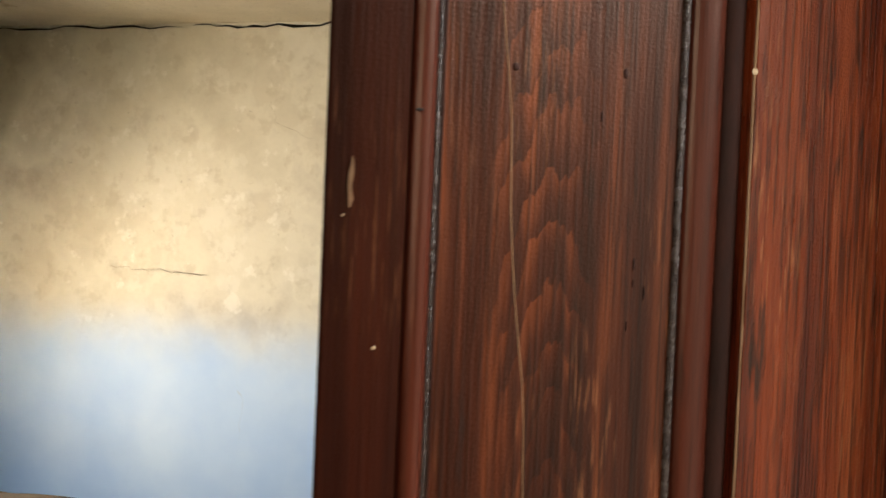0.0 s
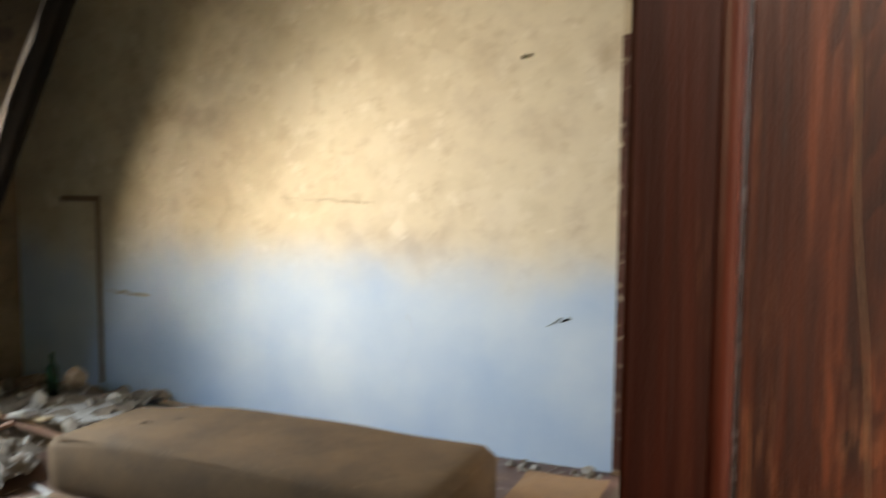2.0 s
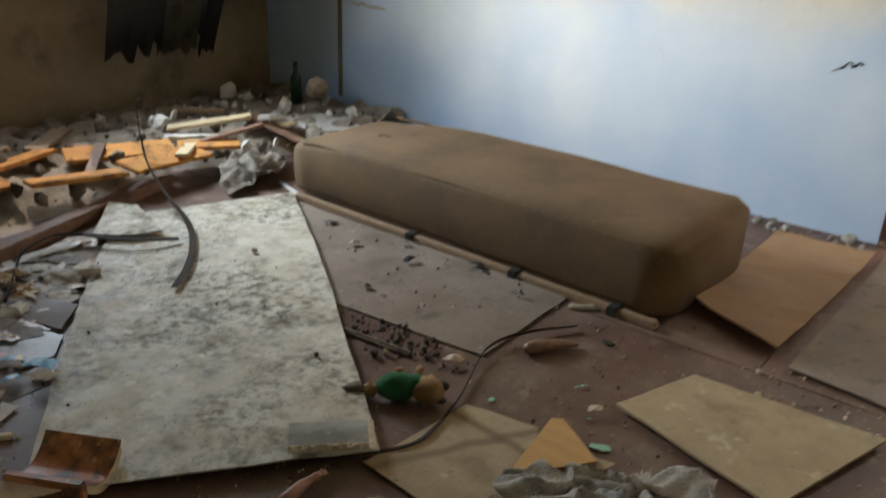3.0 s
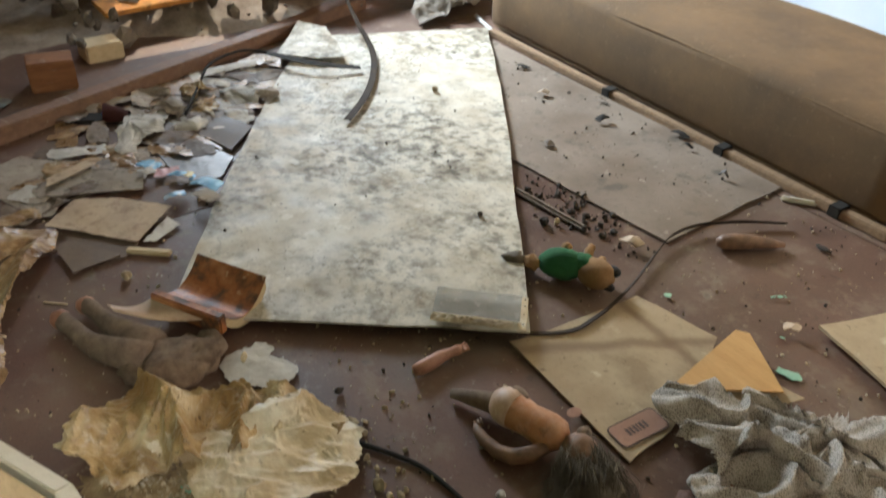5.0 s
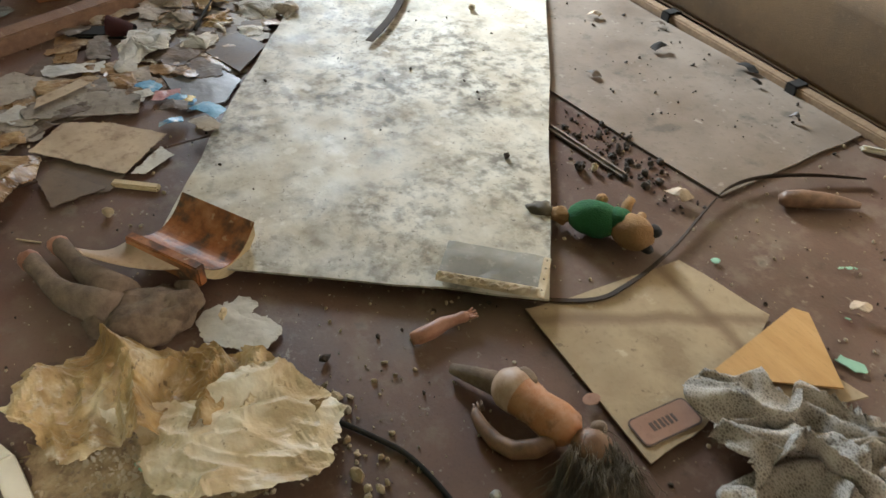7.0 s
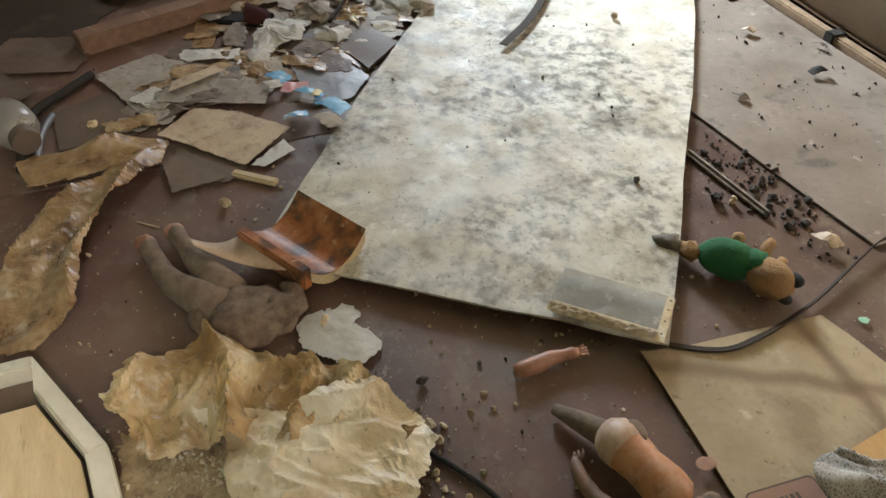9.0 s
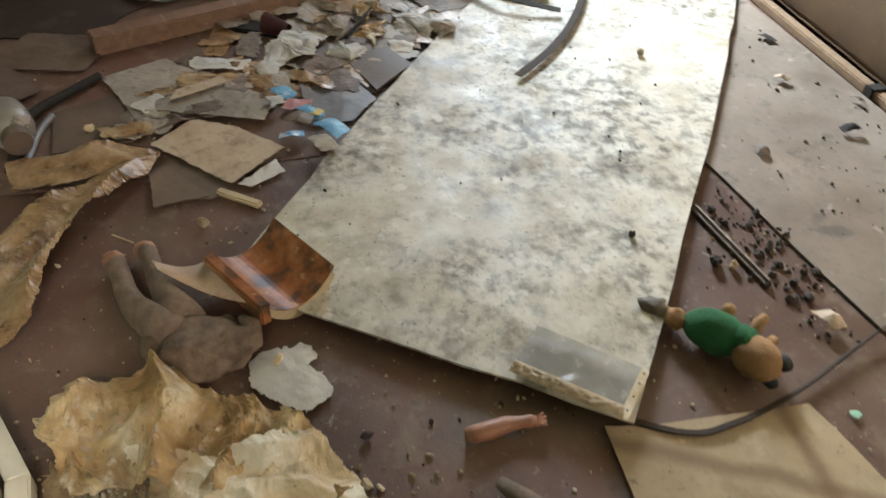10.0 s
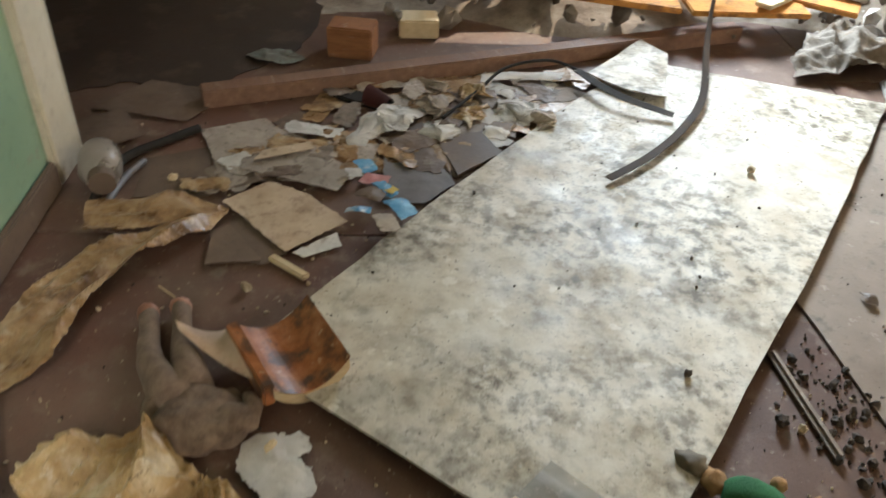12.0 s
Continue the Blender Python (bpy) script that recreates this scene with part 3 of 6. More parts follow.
    for a0, w, dx in ((0.0, 0.0004, 0.000), (0.18, 0.0016, 0.0006), (0.4, 0.0011, -0.0005), (0.65, 0.0018, 0.0003), (0.85, 0.0010, 0.0008), (1.0, 0.0004, 0.0006)):
        bm.verts.new((0.0160 + dx - w, -thick / 2 - 0.0012, 1.585 + 0.032 * a0))
        bm.verts.new((0.0160 + dx + w, -thick / 2 - 0.0012, 1.585 + 0.032 * a0))
    bm.verts.ensure_lookup_table()
    for i in range(5):
        bm.faces.new([bm.verts[j] for j in (2 * i, 2 * i + 1, 2 * i + 3, 2 * i + 2)])
    bmesh.ops.solidify(bm, geom=bm.faces[:], thickness=0.0006)
    part("chip", bm, M_TANPLY, root, "chipped patch of bare wood")
    pts = [(0.1375 - 0.092 * (z - 1.575) + 0.0016 * math.sin(31 * z) + 0.0012 * noise.noise((z * 14, 3, 1)), face - 0.0002, z - 0.012) for z in [0.7 + 0.03 * i for i in range(38)]]
    part("check", tube(bmesh.new(), pts, 0.00042, 5), M_TANPLY, root, "thin pale crack along the grain")
    for x, z, w, h in ((0.222, 1.705, 0.0022, 0.004), (0.236, 1.566, 0.0012, 0.005), (0.236, 1.552, 0.0008, 0.003), (0.203, 1.672, 0.0010, 0.004), (0.232, 1.520, 0.0008, 0.004), (0.246, 1.545, 0.0007, 0.006), (0.133, 1.700, 0.0030, 0.0030)):
        part("worm_hole", blob_at((x, face - 0.0002, z - 0.012), (w, 0.0008, h)), M_GROOVE, root)
    part("worm_hole", blob_at((0.0595, -0.0185, 1.650), (0.0026, 0.0012, 0.0012)), M_BLACK, root)
    for x, y, z, r in ((0.0352, -thick / 2, 1.4965, 0.0013), (0.1985, face, 1.324, 0.0012), (0.329, -thick / 2, 1.704, 0.0028), (0.012, -thick / 2, 1.580, 0.0008)):
        part("speck", blob_at((x, y, z), (r, 0.0006, r)), M_PALEWOOD, root, "pale speck of dust")
    return root


panel_door(0.50, 2.03, 0.034)

# ---- floor sheets
def floor_sheets(name, x0, x1, y0, y1, wx, wy, material, label, z=0.0):
    root = thing(name, Matrix.Identity(4), label, "floor", kind="structure")
    r = random.Random(3)
    cache = {}
    y, row = y0, 0
    while y < y1 - 0.01:
        ye = min(y + wy, y1)
        x = x0 - (0.9 if row % 2 else 0.0)
        while x < x1 - 0.01:
            a, b = max(x, x0), min(x + wx, x1)
            if b - a > 0.05:
                key = (round(b - a, 3), round(ye - y, 3))
                if key not in cache:
                    bm = boxed((0.0015, 0.0015, -0.012), (b - a - 0.0015, ye - y - 0.0015, 0.0), 0.002)
                    ob = part("floor_sheet", bm, material, root)
                    cache[key] = ob.data
                else:
                    ob = new("floor_sheet", cache[key])
                    ob.parent = root
                ob.matrix_basis = pose(a, y, z - r.uniform(0.0, 0.0015))
            x += wx
        y, row = ye, row + 1
    return root


floor_sheets("floor", WX, ROOM_E, SOUTH - T, 0.0, 2.40, 2.42, M_FLOOR, "worn red-brown painted hardboard floor with grit")
floor_sheets("floor_corridor", WX, ROOM_E, -5.85, SOUTH - T, 1.86, 1.0, M_FLOOR, "worn brown painted floor of the corridor")
floor_sheets("floor_back_room", -1.1, 2.45, 0.0, 1.62, 1.2, 0.82, M_FLOOR, "dusty brown floor of the room beyond")


# ---- the large loose things on the floor
def warp(x, y):
    return 0.005 * math.sin(2.3 * x + 1.1 * y) + 0.003 * math.sin(5 * y - 2 * x) + 0.010


root = thing("white_board", Matrix.Identity(4), "dusty off-white hardboard sheet lying on the floor, torn corner", "board")
part("panel", slab([(-1.13, -3.14), (-1.72, -2.71), (-2.16, -2.37), (-2.42, -2.14), (-2.50, -1.97), (-2.25, -1.32), (-1.45, -1.88), (-0.63, -2.50)], 0.005, 0.012, 0.004, 8, warp, 1), M_BOARD, root)

# added sheet that puts the corner's soft shadow into the floor colour
ob = link("dark_linoleum", slab([(-3.18, -4.20), (-3.18, -3.68), (-3.92, -3.66), (-3.92, -3.10), (-2.81, -3.14), (-2.55, -3.20), (-2.29, -3.44), (-2.32, -3.70), (-2.15, -4.0), (-2.10, -4.2)], 0.003, 0.001, 0.010, 8, None, 12), M_CORNERSHADE)
tagged(ob, "dark sheet standing in for the shade of the room's corner", "linoleum")
ob = link("grey_hardboard", slab([(-0.74, -1.38), (-0.73, -1.92), (-1.75, -2.02), (-2.20, -1.45), (-2.15, -1.37)], 0.004, 0.003, 0.003, 6, None, 2), M_SHEET)
tagged(ob, "grey dusty hardboard sheet flat on the floor", "board")


def mattress():
    root = thing("mattress", pose(-1.345, -0.985, 0.0, 0, 0, -2.6), "sagging ochre brown upholstered divan mattress on the floor", "mattress")
    bm = bmesh.new()
    L, W, Z = 1.96, 0.68, 0.285
    n = 26
    prof = []
    for k in range(n):
        a = 2 * math.pi * k / n
        c, s = math.cos(a), math.sin(a)
        p = 0.27
        prof.append((math.copysign(abs(c) ** p, c) * W / 2, Z / 2 + math.copysign(abs(s) ** p, s) * Z / 2))
    rings = []
    m = 30
    for i in range(m + 1):
        t = i / m
        x = (t - 0.5) * L
        e = min(t, 1 - t) * L
        k = 1.0 if e > 0.07 else 0.86 + 0.14 * math.sqrt(max(0.0, 1 - (1 - e / 0.07) ** 2))
        ring = []
        for y, z in prof:
            sag = 0.022 * math.sin(3.14 * t) + (0.02 * noise.noise((x * 2, y * 3, z * 2)))
            zz = Z / 2 + (z - Z / 2) * k + (sag if z > Z / 2 else 0)
            low = 0.03 * (1 - t) ** 3 - 0.014 * t if z > Z / 2 else 0
            ring.append(bm.verts.new((x, y * k, max(0.0, zz - low))))
        rings.append(ring)
    for a, b in zip(rings, rings[1:]):
        for k in range(n):
            bm.faces.new((a[k], a[(k + 1) % n], b[(k + 1) % n], b[k]))
    bm.faces.new(rings[0][::-1])
    bm.faces.new(rings[-1])
    part("cover", bm, M_MATTRESS, root, smooth=True)
    for zz, out in ((0.262, 0.326), (0.022, 0.326)):
        for side in (-1, 1):
            pts = [((k / 30 - 0.5) * (L - 0.16), side * (out + 0.003 * noise.noise((k * 0.6, zz, 3))), zz + 0.004 * noise.noise((k * 0.5, 2, zz)) + (0.012 * math.sin(math.pi * k / 30) if zz > 0.1 else 0)) for k in range(31)]
            part("seam", tube(bmesh.new(), pts, 0.005, 8), M_MATTRESS, root, "raised seam of the cover", smooth=True)
    return root


mattress()


def bar(name, a, b, w, h, material, label, category, bevel=0.004, z=0.0):
    a, b = Vector((*a, z)), Vector((*b, z))
    d = b - a
    ob = link(name, boxed((0, -w / 2, 0), (d.length, w / 2, h), bevel), material)
    ob.matrix_world = Matrix.Translation(a) @ Matrix.Rotation(math.atan2(d.y, d.x), 4, "Z")
    return tagged(ob, label, category)


bar("bed_slat", (-2.22, -1.325), (-0.40, -1.385), 0.035, 0.028, M_WOOD, "thin brown wooden slat along the mattress", "wood slat")
bar("beam", (-2.19, -3.42), (-2.80, -1.62), 0.065, 0.055, M_BEAM, "long red-brown painted timber lying across the floor", "timber")
# ---- paper, cloth and plastic
M_CREAM = mat("yellowed_crumpled_paper", ((0.28, 0.165, 0.065), (0.51, 0.355, 0.17), (0.74, 0.64, 0.45)), scale=9, rough=(0.28, 0.5), bump=0.8, bscale=40, spots=(0.27, 0.15, 0.05), spot_scale=7, spot_at=0.47, spot_soft=0.12, spot_fac=0.8, two=False, more=(((0.14, 0.085, 0.04), 50.0, 0.60, 0.06, 0.7), ((0.80, 0.75, 0.63), 12.0, 0.58, 0.08, 0.6)))
M_FLAP = mat("creased_cream_paper", ((0.47, 0.34, 0.19), (0.67, 0.55, 0.37), (0.83, 0.77, 0.64)), scale=7, rough=(0.25, 0.45), bump=0.8, bscale=38, spots=(0.42, 0.29, 0.15), spot_scale=6, spot_at=0.52, spot_soft=0.16, spot_fac=0.7, two=False, more=(((0.18, 0.11, 0.05), 70.0, 0.63, 0.05, 0.6),))
M_DUSTY = mat("yellow_brown_plaster_dust", ((0.20, 0.135, 0.07), (0.34, 0.245, 0.135), (0.46, 0.36, 0.22)), scale=22, rough=(0.9, 1.0), bump=0.9, bscale=130, spots=(0.13, 0.08, 0.05), spot_scale=18, spot_at=0.55)
M_BROWNPAPER = mat("stiff_brown_wrapping_paper", ((0.15, 0.08, 0.035), (0.30, 0.18, 0.085), (0.46, 0.33, 0.19)), scale=16, rough=(0.22, 0.45), bump=0.3, bscale=60, spots=(0.12, 0.07, 0.04), spot_scale=12, spot_at=0.56, more=(((0.58, 0.49, 0.36), 15.0, 0.58, 0.08, 0.55),))
M_NEWS = mat("dusty_grey_paper", ((0.27, 0.22, 0.175), (0.45, 0.39, 0.33)), scale=9, rough=(0.7, 0.9), bump=0.3, spots=(0.13, 0.105, 0.08), spot_scale=16, spot_at=0.58, vary=0.2, more=(((0.15, 0.12, 0.09), 45.0, 0.56, 0.08, 0.6),))
M_WHITEPAPER = mat("soiled_white_paper", ((0.45, 0.42, 0.38), (0.66, 0.64, 0.60)), scale=10, rough=(0.6, 0.85), bump=0.3, spots=(0.30, 0.24, 0.18), spot_scale=14, spot_at=0.6, vary=0.15)
M_ENVELOPE = mat("tan_envelope_paper", ((0.40, 0.29, 0.19), (0.54, 0.42, 0.30)), scale=12, rough=(0.6, 0.8), bump=0.15, spots=(0.20, 0.13, 0.08), spot_scale=10, spot_at=0.58, more=(((0.24, 0.15, 0.10), 26.0, 0.54, 0.10, 0.6),))
M_SLATE = mat("blue_grey_card", ((0.13, 0.12, 0.12), (0.19, 0.18, 0.185)), scale=7, rough=(0.3, 0.5), bump=0.15, spots=(0.25, 0.22, 0.19))
M_DARKCARD = mat("dark_brown_card", ((0.10, 0.067, 0.045), (0.18, 0.125, 0.088)), scale=7, rough=(0.5, 0.75), bump=0.2, spots=(0.22, 0.18, 0.14), vary=0.2)
M_BLUE = mat("printed_light_blue_paper", ((0.04, 0.22, 0.46), (0.20, 0.45, 0.62)), scale=14, rough=(0.3, 0.5), bump=0.2, spots=(0.62, 0.62, 0.60), spot_scale=20, spot_at=0.56)
M_PINK = mat("printed_pink_paper", ((0.45, 0.16, 0.17), (0.55, 0.30, 0.28)), scale=14, rough=(0.3, 0.5), bump=0.2, spots=(0.6, 0.5, 0.45), spot_scale=20)
M_YELLOW = mat("printed_yellow_paper", ((0.55, 0.38, 0.04), (0.65, 0.48, 0.10)), scale=14, rough=(0.35, 0.5), bump=0.2)
M_MINT = mat("mint_green_paint_flake", ((0.22, 0.44, 0.30), (0.32, 0.54, 0.39)), scale=14, rough=(0.5, 0.7), bump=0.2, vary=0.1)
M_GREENFELT = mat("green_felt", ((0.012, 0.075, 0.025), (0.025, 0.13, 0.045)), scale=20, rough=(0.9, 1.0), bump=0.6, bscale=200)
M_TANFELT = mat("tan_plush", ((0.24, 0.13, 0.055), (0.38, 0.22, 0.10)), scale=18, rough=(0.9, 1.0), bump=0.7, bscale=220)
M_BLACKFELT = mat("black_plush", ((0.010, 0.009, 0.008), (0.022, 0.02, 0.018)), scale=18, rough=(0.7, 0.9), bump=0.4)
M_VINYL = mat("orange_flesh_vinyl", ((0.42, 0.16, 0.06), (0.54, 0.27, 0.13)), scale=30, rough=(0.4, 0.55), bump=0.12, spots=(0.58, 0.36, 0.26), spot_scale=22, spot_at=0.48, spot_soft=0.2, spot_fac=0.75, more=(((0.20, 0.09, 0.04), 45.0, 0.54, 0.12, 0.6),))
M_PINKVINYL = mat("dull_pink_vinyl", ((0.30, 0.13, 0.08), (0.44, 0.22, 0.14)), scale=40, rough=(0.45, 0.6), bump=0.1, spots=(0.22, 0.10, 0.06), spot_scale=18)
M_DARKVINYL = mat("soiled_brown_vinyl", ((0.13, 0.07, 0.04), (0.27, 0.15, 0.09)), scale=40, rough=(0.45, 0.65), bump=0.15, spots=(0.10, 0.06, 0.04))
M_GREYCLOTH = mat("soiled_grey_brown_cloth", ((0.135, 0.090, 0.062), (0.25, 0.178, 0.127)), scale=35, rough=(0.85, 0.95), bump=0.4, bscale=180, spots=(0.11, 0.08, 0.06))
M_SKIRT = mat("soiled_brown_cloth", ((0.11, 0.07, 0.045), (0.23, 0.16, 0.11)), scale=40, rough=(0.85, 0.95), bump=0.5, bscale=90, spots=(0.09, 0.06, 0.04), spot_scale=18, spot_at=0.56)
M_HAIR = mat("matted_dark_doll_hair", ((0.070, 0.054, 0.036), (0.15, 0.12, 0.083)), scale=20, rough=(0.6, 0.85), bump=0.3)
M_BOOK = mat("rusty_brown_book_cover", ((0.13, 0.042, 0.016), (0.34, 0.115, 0.035), (0.46, 0.20, 0.085)), scale=22, rough=(0.3, 0.5), bump=0.15, spots=(0.055, 0.040, 0.030), spot_scale=16, spot_at=0.50, spot_soft=0.12, more=(((0.55, 0.36, 0.22), 40.0, 0.62, 0.05, 0.6),))
M_LEAF = mat("pinkish_book_leaf", ((0.50, 0.33, 0.22), (0.66, 0.50, 0.37)), scale=14, rough=(0.35, 0.55), bump=0.1, spots=(0.36, 0.18, 0.09), spot_scale=11, spot_at=0.56)
M_PAGES = mat("yellowed_book_pages", ((0.50, 0.37, 0.20), (0.62, 0.49, 0.30)), scale=8, stretch=(1, 1, 30), rough=(0.7, 0.85), bump=0.3, bscale=60)
M_WOOL = mat("grey_mineral_wool", ((0.14, 0.115, 0.09), (0.26, 0.23, 0.195)), scale=22, rough=(0.9, 1.0), bump=0.8, bscale=90, spots=(0.16, 0.11, 0.07), spot_scale=12, spot_at=0.55)
M_FILM = mat("dusty_clear_plastic", ((0.52, 0.48, 0.41), (0.70, 0.66, 0.58)), scale=8, rough=(0.12, 0.35), bump=0.25, bscale=20, coat=0.6, two=False)
M_JAR = mat("cloudy_plastic", ((0.30, 0.26, 0.22), (0.42, 0.38, 0.34)), scale=7, rough=(0.2, 0.4), bump=0.1, trans=0.35, two=False)
M_GRIT = mat("plaster_grit", ((0.20, 0.145, 0.09), (0.42, 0.33, 0.21), (0.58, 0.52, 0.42)), scale=16, rough=(0.8, 0.95), bump=0.4, two=False)
M_CHAR = mat("dark_crumbs", ((0.025, 0.018, 0.013), (0.07, 0.05, 0.035)), scale=30, rough=(0.8, 0.95), bump=0.4)
M_BROWNCLOTH = mat("dark_red_brown_cloth", ((0.085, 0.035, 0.02), (0.15, 0.065, 0.035)), scale=10, rough=(0.7, 0.9), bump=0.4, bscale=120)
M_OCHRE = mat("ochre_fibre_insulation", ((0.44, 0.17, 0.035), (0.62, 0.30, 0.07)), scale=10, rough=(0.8, 0.95), bump=0.6, spots=(0.20, 0.09, 0.03), spot_scale=14, spot_at=0.52)


def lace_mat():
    m = mat("grey_lace_net", ((0.11, 0.088, 0.068), (0.20, 0.168, 0.135), (0.36, 0.325, 0.28)), scale=24, rough=(0.8, 0.95), bump=0.3, two=False)
    n, l = m.node_tree.nodes, m.node_tree.links
    b = n["Principled BSDF"]
    old = b.inputs["Base Color"].links[0].from_socket
    tc = n.new("ShaderNodeTexCoord")
    mx = n.new("ShaderNodeMix")
    mx.data_type = "RGBA"
    v = n.new("ShaderNodeTexVoronoi")
    v.feature = "DISTANCE_TO_EDGE"
    v.inputs["Scale"].default_value = 190
    l.new(tc.outputs["Object"], v.inputs["Vector"])
    r = n.new("ShaderNodeMapRange")
    r.inputs[1].default_value, r.inputs[2].default_value, r.inputs[3].default_value, r.inputs[4].default_value = 0.02, 0.25, 0.60, 0.0
    l.new(v.outputs["Distance"], r.inputs[0])
    l.new(r.outputs[0], mx.inputs[0])
    l.new(old, mx.inputs[6])
    mx.inputs[7].default_value = (0.50, 0.46, 0.41, 1)
    l.new(mx.outputs[2], b.inputs["Base Color"])
    holes = n.new("ShaderNodeMapRange")
    holes.inputs[1].default_value, holes.inputs[2].default_value, holes.inputs[3].default_value, holes.inputs[4].default_value = 0.08, 0.30, 1.0, 0.86
    l.new(v.outputs["Distance"], holes.inputs[0])
    l.new(holes.outputs[0], b.inputs["Alpha"])
    return m


M_LACE = lace_mat()


def inside(p, poly):
    c = False
    for (x0, y0), (x1, y1) in zip(poly, poly[1:] + poly[:1]):
        if (y0 > p[1]) != (y1 > p[1]) and p[0] < (x1 - x0) * (p[1] - y0) / (y1 - y0) + x0:
            c = not c
    return c


def ridge(x, y, f, seed):
    return 1 - 2 * abs(noise.noise((x * f + seed, y * f - seed, seed * 0.37)))


def facets(x, y, cell, seed):
    """Random heights on a lattice of triangles, joined by flat facets: the crisp folds of stiff paper."""
    x, y = x + 0.35 * cell * noise.noise((x / cell * 0.45, y / cell * 0.45, seed)), y + 0.35 * cell * noise.noise((x / cell * 0.45, y / cell * 0.45, seed + 5))
    a = seed * 1.7
    u, v = (x * math.cos(a) + y * math.sin(a)) / cell, (y * math.cos(a) - x * math.sin(a)) / cell * 1.1547
    u -= 0.5 * v
    i, j = math.floor(u), math.floor(v)
    fu, fv = u - i, v - j

    def rnd(p, q):
        return (math.sin(p * 127.1 + q * 311.7 + seed * 74.7) * 43758.5453) % 1.0
    if fu + fv < 1:
        return rnd(i, j) * (1 - fu - fv) + rnd(i + 1, j) * fu + rnd(i, j + 1) * fv
    return rnd(i + 1, j + 1) * (fu + fv - 1) + rnd(i + 1, j) * (1 - fv) + rnd(i, j + 1) * (1 - fu)


def crumpled(outline, amp, freq=7.0, res=0.012, seed=1, z=0.002, thick=0.0012, spread=0.5, dome=0.0, stiff=True, run=None, torn=0.006):
    """A crumpled sheet inside an outline: folds from ridged noise, pulled sideways so that they overhang."""
    bm = bmesh.new()
    xs, ys = [p[0] for p in outline], [p[1] for p in outline]
    x0, y0 = min(xs), min(ys)
    nx, ny = int((max(xs) - x0) / res) + 1, int((max(ys) - y0) / res) + 1
    cx, cy = sum(xs) / len(xs), sum(ys) / len(ys)
    rad = max(max(xs) - x0, max(ys) - y0) / 2
    grid = {}

    def height(x, y):
        h = 0.62 * max(0, ridge(x, y, freq, seed)) ** 1.5 + 0.28 * max(0, ridge(x, y, freq * 2.3, seed + 3)) + 0.10 * ridge(x, y, freq * 5, seed + 5)
        if stiff:
            h = 0.62 * facets(x, y, 0.9 / freq, seed) + 0.32 * facets(x, y, 0.36 / freq, seed + 7) + 0.12 * facets(x, y, 0.15 / freq, seed + 9)
        if run:
            u, v = x * math.cos(run) + y * math.sin(run), -x * math.sin(run) + y * math.cos(run)
            h = 0.62 * max(0, ridge(u * 0.35, v, freq, seed)) + 0.30 * max(0, ridge(u * 0.4, v, freq * 2.6, seed + 2)) + 0.06 * ridge(u, v, freq * 6, seed + 4)
        return h

    def vert(i, j):
        if (i, j) not in grid:
            x, y = x0 + i * res, y0 + j * res
            d = math.hypot(x - cx, y - cy) / rad
            zz = z + amp * max(0.0, height(x, y)) * (1.05 - 0.55 * min(1, d)) + dome * max(0, 1 - d * d)
            grid[i, j] = bm.verts.new((x, y, zz))
        return grid[i, j]
    for i in range(-1, nx + 1):
        for j in range(-1, ny + 1):
            if inside((x0 + (i + 0.5) * res, y0 + (j + 0.5) * res), outline):
                bm.faces.new([vert(*k) for k in ((i, j), (i + 1, j), (i + 1, j + 1), (i, j + 1))])
    # the rim follows the outline, a little torn
    ring = [(Vector(p), Vector(q)) for p, q in zip(outline, outline[1:] + outline[:1])]
    for v in bm.verts:
        if v.is_boundary:
            p, best = Vector((v.co.x, v.co.y)), None
            for q0, q1 in ring:
                e = q1 - q0
                c = q0 + e * min(1, max(0, (p - q0).dot(e) / max(1e-9, e.length_squared)))
                if best is None or (c - p).length < (best - p).length:
                    best = c
            k = torn * (noise.noise((p.x * 60, p.y * 60, seed)) + 0.6 * noise.noise((p.x * 190, p.y * 190, seed)))
            v.co.x, v.co.y = best.x + k, best.y + torn * (noise.noise((p.x * 60, p.y * 60, seed + 8)) + 0.6 * noise.noise((p.x * 190, p.y * 190, seed + 8)))
    for v in bm.verts:
        x, y = v.co.x, v.co.y
        v.co.x += spread * amp * noise.noise((x * freq, y * freq, seed + 20))
        v.co.y += spread * amp * noise.noise((x * freq, y * freq, seed + 30))
    out = bmesh.ops.extrude_face_region(bm, geom=bm.faces[:])
    for g in out["geom"]:
        if isinstance(g, bmesh.types.BMVert):
            g.co.z += thick
    return bm


def sheet(name, outline, material, label, category, z=0.003, thick=0.0015, curl=0.006, seed=0, group="", ragged=0.002):
    """A flat scrap that does not lie quite flat."""
    cx, cy = sum(p[0] for p in outline) / len(outline), sum(p[1] for p in outline) / len(outline)

    def lift(x, y):
        d = math.hypot(x - cx, y - cy)
        return curl * (6 * d * d + 0.8 * (noise.noise((x * 9, y * 9, seed)) + 0.6))
    if curl >= 0.006 and category != "board" or category == "card":
        bm = crumpled(outline, max(0.006, curl) * 1.1, 9.0, 0.0075, seed + 300, z, thick, 0.3, 0.0, True, None, 0.002 + ragged)
    else:
        bm = slab(outline, thick, z, ragged, 4, lift, seed)
    return tagged(link(name, bm, material), label, category, group)


